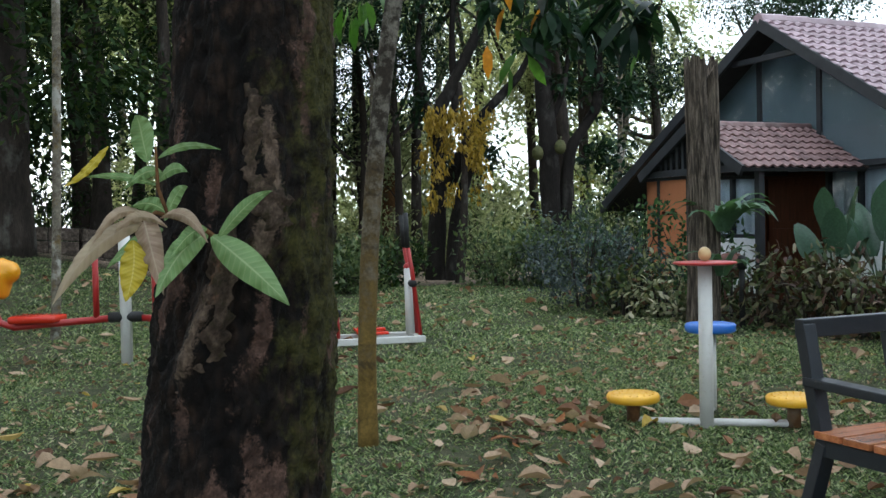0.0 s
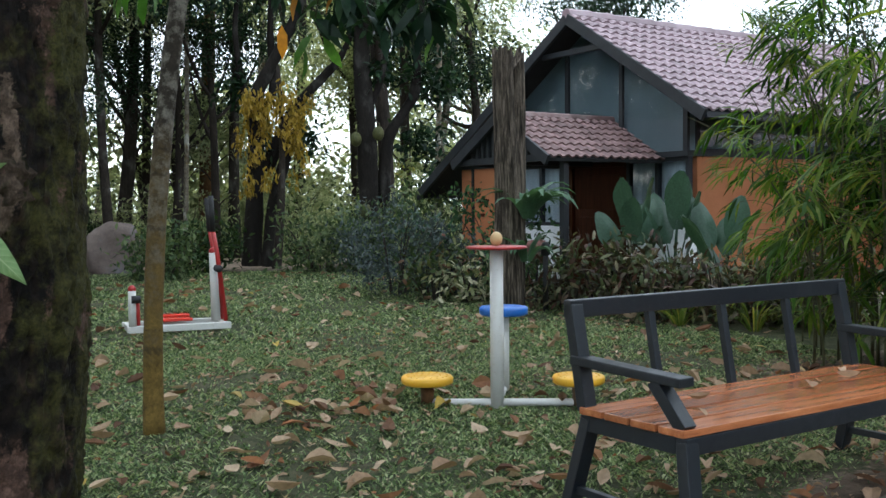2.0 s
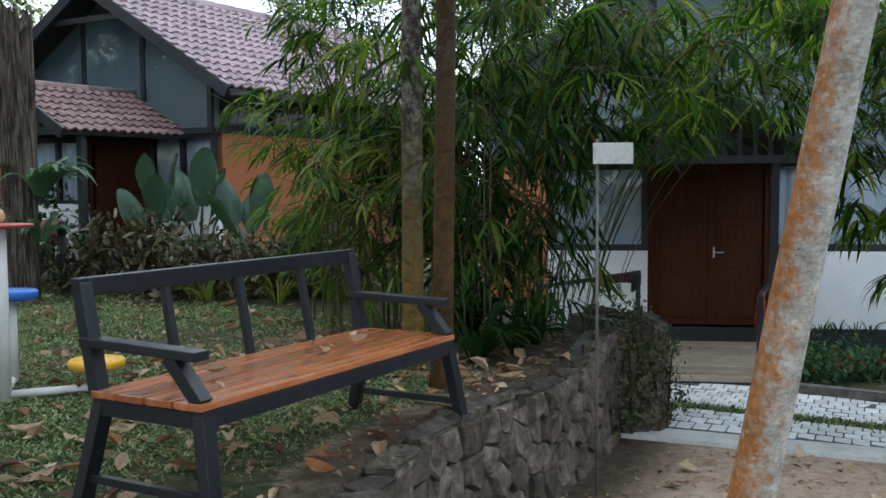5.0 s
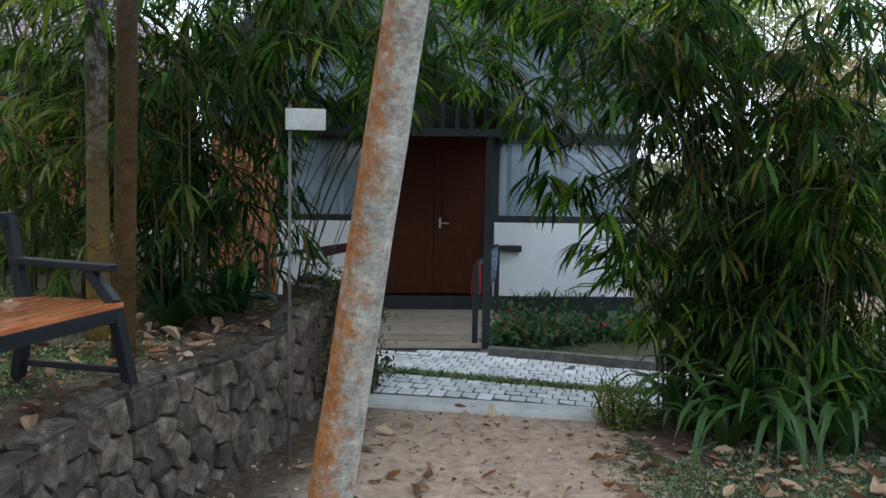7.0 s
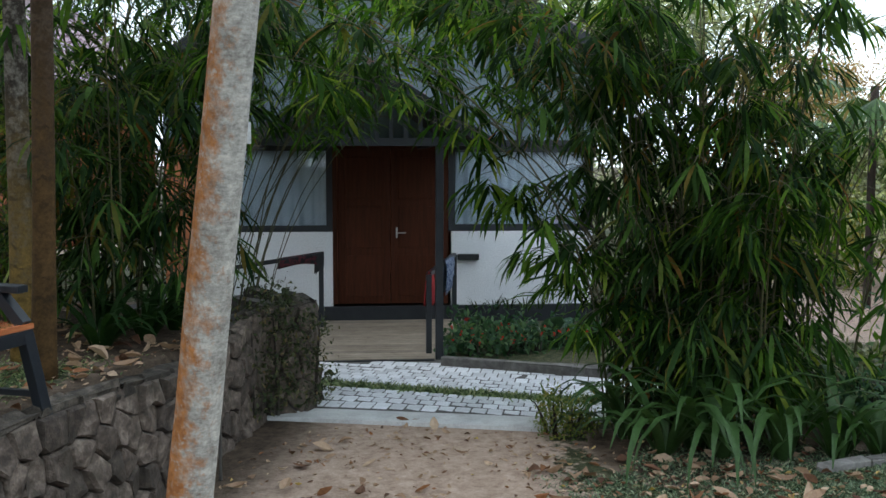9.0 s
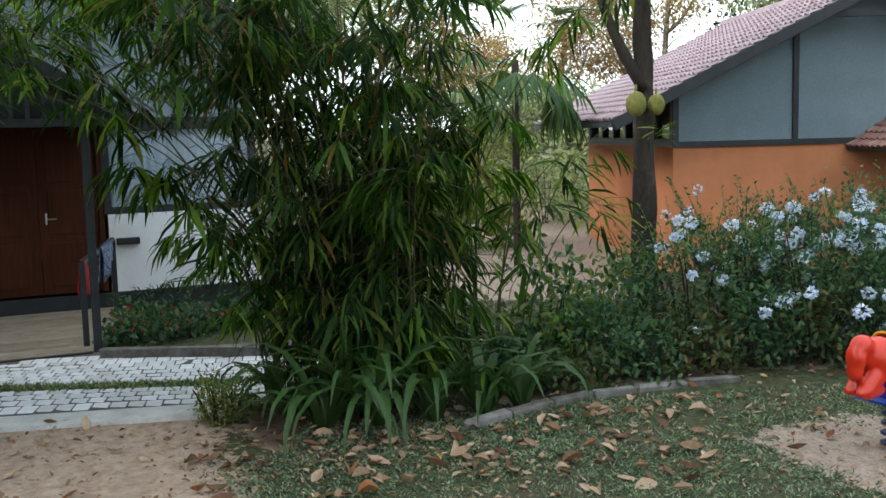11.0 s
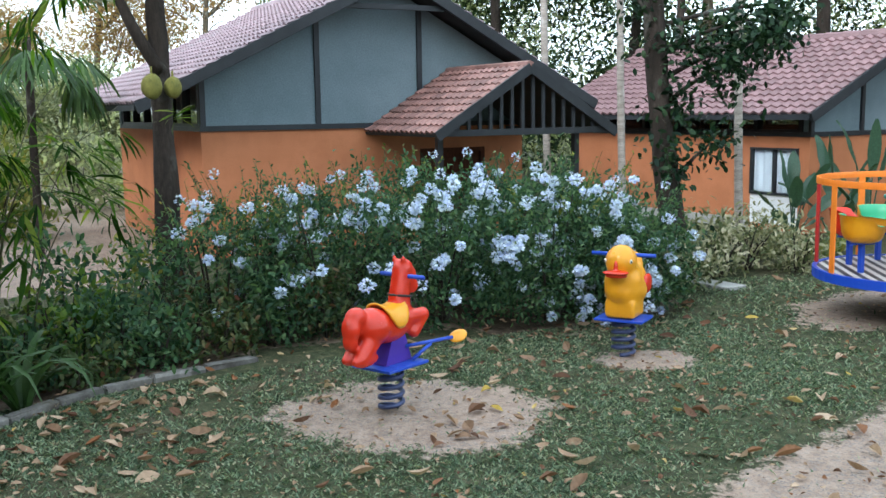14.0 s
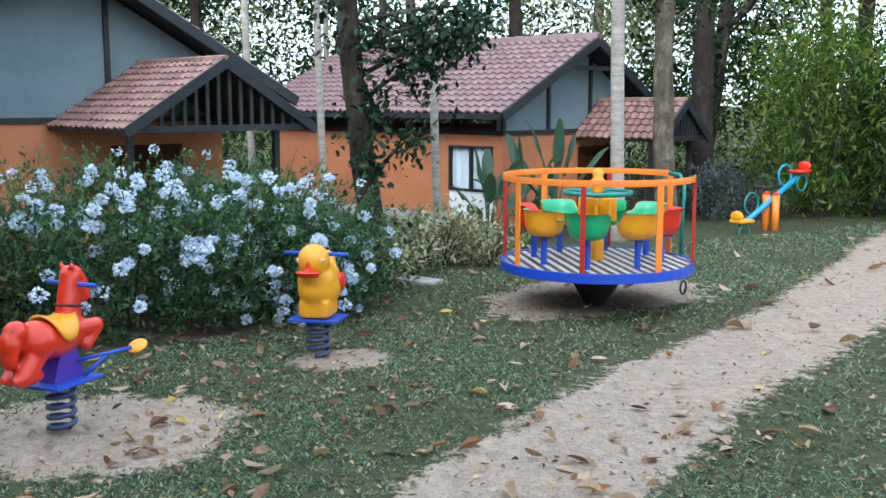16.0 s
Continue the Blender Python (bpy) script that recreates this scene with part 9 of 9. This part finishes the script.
def far_wood(label, a0, a1, d0, d1, n, top, keep, seed, mats, size=1.0):
    """A deep belt of far trees: clumps of leaves with thin trunks between, broken by gaps of sky."""
    rng = np.random.default_rng(seed)
    for mi, mat in enumerate(mats):
        P, W = [], []
        while len(P) < n:
            a, d = radians(rng.uniform(a0, a1)), rng.uniform(d0, d1)
            x, y, z = d * math.cos(a), d * math.sin(a), rng.uniform(-0.4, top)
            g = noise.noise(Vector((x * 0.3, y * 0.3, z * 0.45 + seed))) + 0.5 * noise.noise(Vector((x * 0.8, y * 0.8, z * 1.1)))
            if g + keep(math.degrees(a), z) < 0:
                continue
            for i in range(70):
                P.append((x + rng.normal(0, 0.5), y + rng.normal(0, 0.5), max(-0.4, z + rng.normal(0, 0.42))))
                W.append(tuple(rng.normal(0, 1, 3) + (0, 0, -0.3)))
        me = foliage("far_wood_leaves", P, W, rng.uniform(0.18, 0.34, len(P)) * size, rng.uniform(0.09, 0.16, len(P)) * size, mat, "rhomb", rng)
        tagged(new("far_wood", me), label, "woodland", kind="stuff")


far_wood("dark woodland foliage behind the lawn with gaps of sky", 70, 125, 26, 36, 7500, 9.0, lambda a, z: 0.35 if a > 101 else (-0.3 if z < 3.0 else -0.42), 71, [LEAF_FOREST, LEAF_DEEP])
# the pale leaf colour here and in the next belt carries the far haze
far_wood("green woodland low behind the lawn, leaves paled for haze", 60, 101, 24, 32, 20000, 4.6, lambda a, z: -0.15 if z < 2 else -0.38, 72, [LEAF_HAZED])
far_wood("dark woodland foliage behind the cottages", -68, -8, 27, 36, 52000, 9.0, lambda a, z: 0.1 if z < 4 else -0.05, 73, [LEAF_FOREST, LEAF_HAZED], 0.75)
far_wood("dense dark woodland beyond the exercise machines", 101, 128, 19, 28, 22000, 9.5, lambda a, z: 0.45, 74, [LEAF_FOREST])
# ---------------------------------------------------------------- lawn blades and fallen leaves
def bareness(x, y):
    b = np.zeros_like(x)
    for cx, cy, rx, ry in SAND:
        b = np.maximum(b, 1.0 - smooth(0.75, 1.3, np.hypot((x - cx) / rx, (y - cy) / ry) + 0.4 * ragged(x, y)))
    d, _ = to_line(x, y, PATH_LINE)
    e, _ = to_line(x, y, EARTH_LINE)
    w, _ = to_line(x, y, WALL_LINE)
    b = np.maximum(b, 1 - smooth(0.45, 0.8, d))
    b = np.maximum(b, 1 - smooth(0.8, 1.3, e))
    b = np.maximum(b, 1 - smooth(0.25, 0.85, w))
    return np.maximum(b, (1 - smooth(0.9, 1.7, np.hypot(x - 5.0, y - 4.6))))


def patchy(x, y, s, seed):
    return np.array([noise.noise(Vector((a * s, b * s, seed))) for a, b in zip(x, y)])


def lawn(name, label, n, x0, x1, y0, y1, seed, mat, keep, size=1.0):
    rng = np.random.default_rng(seed)
    x, y = rng.uniform(x0, x1, n), rng.uniform(y0, y1, n)
    ok = keep(x, y) & (rng.uniform(0, 1, n) > bareness(x, y) * 0.99)
    x, y = x[ok], y[ok]
    ok = rng.uniform(-0.75, 0.5, len(x)) < patchy(x, y, 0.9, seed) + 0.5 * patchy(x, y, 4.0, seed)
    x, y = x[ok], y[ok]
    a = rng.uniform(0, 6.283, len(x))
    w = np.stack([np.cos(a), np.sin(a), rng.uniform(0.1, 1.1, len(x))], -1)
    p = np.stack([x, y, height(x, y) - 0.004], -1)
    me = foliage(name, p, w, rng.uniform(0.02, 0.05, len(x)) * size, rng.uniform(0.006, 0.013, len(x)) * size, mat, "rhomb", rng)
    tagged(new(name, me), label, "grass", kind="stuff")


upper = lambda x, y: (to_line(x, y, BANK)[1] > 0)
lower = lambda x, y: (to_line(x, y, BANK)[1] < 0) & ~((x > 5.6) & (y > 1.0)) & ~((x > 6.9 + 0.25 * np.abs(y)) & (y > -6) & (y < 1)) & (x < 9.8)
lawn("lawn_grass", "short patchy broad-bladed lawn grass", 330000, -3.2, 5.2, 2.4, 8.5, 1, GRASS, upper)
lawn("lawn_grass", "short patchy lawn grass towards the wood", 120000, -5.0, 5.5, 8.5, 16.5, 2, GRASS, upper, 1.5)
lawn("playground_grass", "short bluish-green playground grass", 330000, 2.6, 9.0, -6.0, 1.6, 3, GRASS_COOL, lower)
lawn("playground_grass", "short bluish-green playground grass further off", 120000, 2.6, 11.5, -16.0, -6.0, 4, GRASS_COOL, lower, 1.4)


def curled_leaves(name, label, x, y, seed, size=0.12, lift=0.012, mat=None, z=None):
    """Dry leaves, each curled and turned its own way, lying on the ground."""
    rng = np.random.default_rng(seed)
    n = len(x)
    verts, faces = [], []
    for i in range(n):
        L = size * rng.uniform(0.4, 1.45)
        W = L * rng.uniform(0.36, 0.62)
        curl, bend = rng.uniform(0.0, 1.3), rng.uniform(-0.8, 1.2)
        a, tilt, roll = rng.uniform(0, 6.283), rng.normal(0, 0.26), rng.normal(0, 0.34)
        m = Matrix.Translation((x[i], y[i], (hz(x[i], y[i]) if z is None else z) + lift + 0.1 * L * abs(curl))) @ Euler((roll, tilt, a)).to_matrix().to_4x4()
        b = len(verts)
        for u, w in ((0, 0.05), (0.2, 0.62), (0.5, 1.0), (0.8, 0.66), (1.0, 0.04)):
            for q in (-1, 0, 1):
                verts.append(tuple(m @ Vector(((u - 0.5) * L, q * w * W * 0.5, curl * W * 0.5 * q * q * w + bend * L * (u - 0.5) ** 2))))
        for r in range(4):
            for q in range(2):
                k = b + r * 3 + q
                faces.append((k, k + 1, k + 4, k + 3))
    me = mesh(name, verts, faces, mat or LEAF_DRY)
    return tagged(new(name, me), label, "leaf litter", kind="stuff")


rng = np.random.default_rng(77)


def scatter(n, x0, x1, y0, y1, keep, seed, clump=0.6):
    r = np.random.default_rng(seed)
    x, y = r.uniform(x0, x1, n * 3), r.uniform(y0, y1, n * 3)
    ok = keep(x, y) & (r.uniform(-0.6, 0.6, n * 3) < clump * patchy(x, y, 0.7, seed) + 0.1)
    return x[ok][:n], y[ok][:n]


curled_leaves("fallen_leaves", "dry brown and tan leaves strewn over the lawn", *scatter(560, -3.0, 4.8, 2.5, 7.0, upper, 5), 11, 0.125)
curled_leaves("fallen_leaves", "dry leaves strewn over the lawn towards the wood", *scatter(620, -5, 5.5, 7.0, 15.5, upper, 6), 12, 0.12)
cx, cy = np.random.default_rng(8).normal(0, 1, (2, 44))
curled_leaves("leaf_heap", "drift of dry brown leaves on the lawn", 0.95 + 0.3 * cx, 5.2 + 0.2 * cy, 13, 0.1, 0.012)
curled_leaves("fallen_leaves", "brown leaves lying on grass and sand of the playground", *scatter(360, 2.6, 8.6, -6.5, 1.2, lower, 9, 0.9), 14, 0.108)
curled_leaves("fallen_leaves", "broken bits of leaf among the playground grass", *scatter(1500, 2.6, 9.0, -8.5, 1.4, lower, 29, 0.9), 34, 0.04)
curled_leaves("fallen_leaves", "broken bits of leaf among the lawn grass", *scatter(1500, -3.0, 5.0, 2.5, 9.0, upper, 30, 0.9), 35, 0.04)
curled_leaves("fallen_leaves", "brown leaves lying under the bamboo and along the kerb", *scatter(130, 5.2, 7.2, -1.6, 1.7, lower, 10, 0.3), 15, 0.1)
curled_leaves("fallen_leaves", "broken brown leaf bits under the bamboo and in the flower bed", *scatter(700, 5.4, 9.2, -5.0, 1.8, lambda x, y: to_line(x, y, BANK)[1] < 0, 31, 0.4), 36, 0.06)
curled_leaves("fallen_leaves", "brown leaves on the bare earth before the slab", *scatter(150, 2.6, 6.2, -0.4, 3.0, lambda x, y: to_line(x, y, BANK)[1] < 0, 16, 0.3), 16, 0.11)
curled_leaves("fallen_leaves", "brown leaves on the bank behind the bench", *scatter(240, 1.6, 5.8, 2.6, 5.4, lambda x, y: (to_line(x, y, BANK)[1] > 0) & (to_line(x, y, BANK)[0] > 0.15), 17, 0.3), 17, 0.095)
curled_leaves("fallen_leaves", "scattered leaves round the merry-go-round and sand path", *scatter(120, 3.0, 9.5, -14, -6.0, lower, 18), 18, 0.13)
curled_leaves("bench_leaves", "a few dry leaves and twigs lying on the bench seat", np.array([1.62, 1.72, 2.35, 2.45, 2.75, 2.6]), np.array([2.8, 2.95, 3.05, 3.12, 3.3, 3.1]), 19, 0.09, 0.006, None, 0.555)
x, y = scatter(1500, 2.4, 6.3, -0.6, 3.2, lambda x, y: to_line(x, y, BANK)[1] < 0, 20, 0.2)
curled_leaves("leaf_crumbs", "small leaf crumbs and twigs on the earth", x, y, 21, 0.035, 0.004)
x, y = scatter(1600, 2.6, 8.0, -12, 0.5, lower, 22, 0.2)
curled_leaves("leaf_crumbs", "small leaf crumbs on sand and grass", x, y, 23, 0.035, 0.004)
x, y = scatter(1900, -3, 5, 2.5, 9, upper, 24, 0.2)
curled_leaves("leaf_crumbs", "small leaf crumbs between the grass blades", x, y, 25, 0.045, 0.01)
# ---------------------------------------------------------------- pieces: wall stones, pavers, roof tiles
def retaining_wall():
    """Rubble wall that holds the upper lawn, with a turned end; every face stone is a piece."""
    line = WALL_LINE[:-1] + [(5.8, 3.74), (6.06, 3.54), (6.4, 3.68), (6.7, 4.15), (6.95, 4.75)]
    w = thing("retaining_wall", "rough grey rubble stone retaining wall below the bench", "wall", None, "", "structure")
    pts = [Vector((*p, 0)) for p in line]
    lens = [0.0]
    for a, b in zip(pts, pts[1:]):
        lens.append(lens[-1] + (b - a).length)

    def at(s):
        s = min(max(s, 0), lens[-1])
        for k in range(len(pts) - 1):
            if s <= lens[k + 1] + 1e-6:
                d = (pts[k + 1] - pts[k]).normalized()
                return pts[k] + d * (s - lens[k]), Vector((d.y, -d.x, 0))
    rng = np.random.default_rng(6)
    top = lambda s: 0.1 + 0.1 * float(smooth(4.4, 5.2, s)) - 0.03 * math.sin(2 * s)
    bot = -0.68
    # core
    bm = bmesh.new()
    n = 40
    rows = []
    for k in range(n + 1):
        s = lens[-1] * k / n
        p, o = at(s)
        rows.append([bm.verts.new(p + o * 0.0 + Vector((0, 0, bot))), bm.verts.new(p - o * 0.03 + Vector((0, 0, top(s) - 0.03))), bm.verts.new(p - o * 0.22 + Vector((0, 0, top(s) - 0.04))), bm.verts.new(p - o * 0.22 + Vector((0, 0, bot)))])
    for p, q in zip(rows, rows[1:]):
        for i in range(4):
            bm.faces.new((p[i], p[(i + 1) % 4], q[(i + 1) % 4], q[i]))
    bm.faces.new(rows[0])
    bm.faces.new(rows[-1][::-1])
    part("wall_core", bm, MORTAR, w, "earthy mortar")
    # angular face stones: cells round scattered points, with tight joints
    high = 0.76
    pts2 = []
    for j in range(5):
        for i in range(int(lens[-1] / 0.165) + 2):
            pts2.append((0.165 * (i + 0.5 * (j % 2)) + rng.uniform(-0.06, 0.06), high * (j + 0.5) / 5 + rng.uniform(-0.045, 0.045)))
    for c in pts2:
        cell = [(c[0] - 0.3, 0.0), (c[0] + 0.3, 0.0), (c[0] + 0.3, high), (c[0] - 0.3, high)]
        for o in pts2:
            dx, dy = o[0] - c[0], o[1] - c[1]
            if o == c or abs(dx) > 0.45:
                continue
            lim = dx * (o[0] + c[0]) / 2 + dy * (o[1] + c[1]) / 2
            out = []
            for p, q in zip(cell, cell[1:] + cell[:1]):
                fp, fq = dx * p[0] + dy * p[1] - lim, dx * q[0] + dy * q[1] - lim
                if fp <= 0:
                    out.append(p)
                if fp * fq < 0:
                    t = fp / (fp - fq)
                    out.append((p[0] + (q[0] - p[0]) * t, p[1] + (q[1] - p[1]) * t))
            cell = out
            if len(cell) < 3:
                break
        if len(cell) < 3 or c[0] > lens[-1]:
            continue
        ms, mv = sum(p[0] for p in cell) / len(cell), sum(p[1] for p in cell) / len(cell)
        bulge, tx, ty = rng.uniform(0.02, 0.055), rng.uniform(-0.12, 0.12), rng.uniform(-0.15, 0.15)
        bm = bmesh.new()
        rings = []
        for f, d in ((0.94, -0.06), (0.93, bulge * 0.55), (0.8, bulge)):
            ring = []
            for p in cell:
                ss, vv = ms + (p[0] - ms) * f, (mv + (p[1] - mv) * f) / high
                q, o = at(ss)
                lift = d + 0.02 - 0.03 * vv + ((p[0] - ms) * tx + (p[1] - mv) * ty) * (d > 0) + rng.uniform(-0.01, 0.01)
                ring.append(bm.verts.new(q + o * lift + Vector((0, 0, bot + (top(ss) - bot) * vv))))
            rings.append(ring)
        for x, y in zip(rings, rings[1:]):
            for k in range(len(cell)):
                bm.faces.new((x[k], x[(k + 1) % len(cell)], y[(k + 1) % len(cell)], y[k]))
        q, o = at(ms)
        mid = bm.verts.new(q + o * (bulge + 0.02 - 0.03 * mv / high + rng.uniform(-0.012, 0.016)) + Vector((rng.uniform(-0.02, 0.02), rng.uniform(-0.02, 0.02), bot + (top(ms) - bot) * mv / high + rng.uniform(-0.02, 0.02))))
        for k in range(len(cell)):
            bm.faces.new((rings[-1][k], rings[-1][(k + 1) % len(cell)], mid))
        part("stone", bm, STONE, w)
    # flat cap stones along the top
    s = 0.0
    while s < lens[-1] - 0.1:
        ln = rng.uniform(0.2, 0.42)
        p, o = at(s + ln / 2)
        q, _ = at(s + ln)
        r, _ = at(s)
        bm = bmesh.new()
        d = (q - r).normalized()
        beam(bm, r + d * 0.01 - o * 0.05 + Vector((0, 0, top(s) - 0.02)), q - d * 0.01 - o * 0.05 + Vector((0, 0, top(s) - 0.02)), rng.uniform(0.12, 0.26) if s < 1.9 else rng.uniform(0.09, 0.13), rng.uniform(0.06, 0.1), 0.018)
        for v in bm.verts:
            v.co += Vector(rng.normal(0, 0.013, 3))
        part("cap_stone", bm, CAPSTONE, w, "flat dirt-stained cap stone")
        s += ln


retaining_wall()


def paving():
    t = thing("paving", "pale grey block paving with grass in the joints", "paving", None, "", "structure")
    # bedding sheet under the blocks
    bm = bmesh.new()
    us, vs = np.linspace(-1.3, 3.0, 30), np.linspace(0.14, 3.2, 20)
    g = [[bm.verts.new(pave_at(u, v, 0.0272)) for v in vs] for u in us]
    for i in range(len(us) - 1):
        for j in range(len(vs) - 1):
            bm.faces.new((g[i][j], g[i + 1][j], g[i + 1][j + 1], g[i][j + 1]))
    part("bedding", bm, MORTAR, t, "earthy joint filling")
    rng = np.random.default_rng(3)
    L, W = 0.125, 0.215
    blocks = []
    for j in range(14):
        v = 0.2 + W * (j + 0.5)
        if j == 4:
            continue
        for i in range(-9, 48):
            u = L * (i + 0.5 * (j % 2))
            p = PAVE_O + PAVE_U * u + PAVE_V * v
            loc = M_D.inverted() @ Vector((p.x, p.y, 0))
            if (-1.5 < loc.x < 1.1 + 0.24 * (loc.y + 2.75) and loc.y > -2.85) or p.x > 9.1 or (u < 0.1 and v < 0.75) or p.y < 0.6:
                continue
            blocks.append((u, v))
    blocks.sort(key=lambda b: abs(b[0] - 1.1) + 0.6 * b[1])
    bm = bmesh.new()
    box(bm, -L / 2 + 0.0055, L / 2 - 0.0055, -W / 2 + 0.008, W / 2 - 0.008, -0.03, 0.026, 0.004)
    me = bpy.data.meshes.new("paver")
    bm.to_mesh(me)
    bm.free()
    me.materials.append(PAVER)
    rot = Matrix((PAVE_U, PAVE_V, (0, 0, 1))).transposed().to_4x4()
    ang = math.atan2(PAVE_U.y, PAVE_U.x)

    def place(u, v):
        p = pave_at(u, v, 0.004 + rng.normal(0, 0.0008))
        return Matrix.Translation(p) @ Euler((rng.normal(0, 0.003), rng.normal(0, 0.004), ang + rng.normal(0, 0.015))).to_matrix().to_4x4()
    for u, v in blocks[:300]:
        ob = new("paver", me)
        ob.parent = t
        ob.matrix_basis = place(u, v)
    bm = bmesh.new()
    for u, v in blocks[300:]:
        bmesh.ops.create_cube(bm, size=1.0, matrix=place(u, v) @ Matrix.Diagonal((L - 0.011, W - 0.016, 0.05, 1)))
    tagged(part("further_pavers", bm, PAVER, t), kind="stuff")
    # grass strip between the rows
    n = 9000
    u, v = rng.uniform(-0.3, 5.5, n), rng.normal(1.17, 0.07, n)
    keep = patchy(u, v, 1.4, 4) > -0.32
    u, v = u[keep], v[keep]
    p = np.array([tuple(pave_at(a, b, 0.028)) for a, b in zip(u, v)])
    a = rng.uniform(0, 6.283, len(p))
    w = np.stack([np.cos(a), np.sin(a), rng.uniform(0.3, 1.5, len(p))], -1)
    tagged(new("joint_grass", foliage("joint_grass", p, w, rng.uniform(0.04, 0.09, len(p)), 0.011, GRASS, "blade", rng)), "grass growing in the joints of the paving", "grass", kind="stuff")


paving()

for job in TILE_JOBS:
    lay_tiles_now(*job)
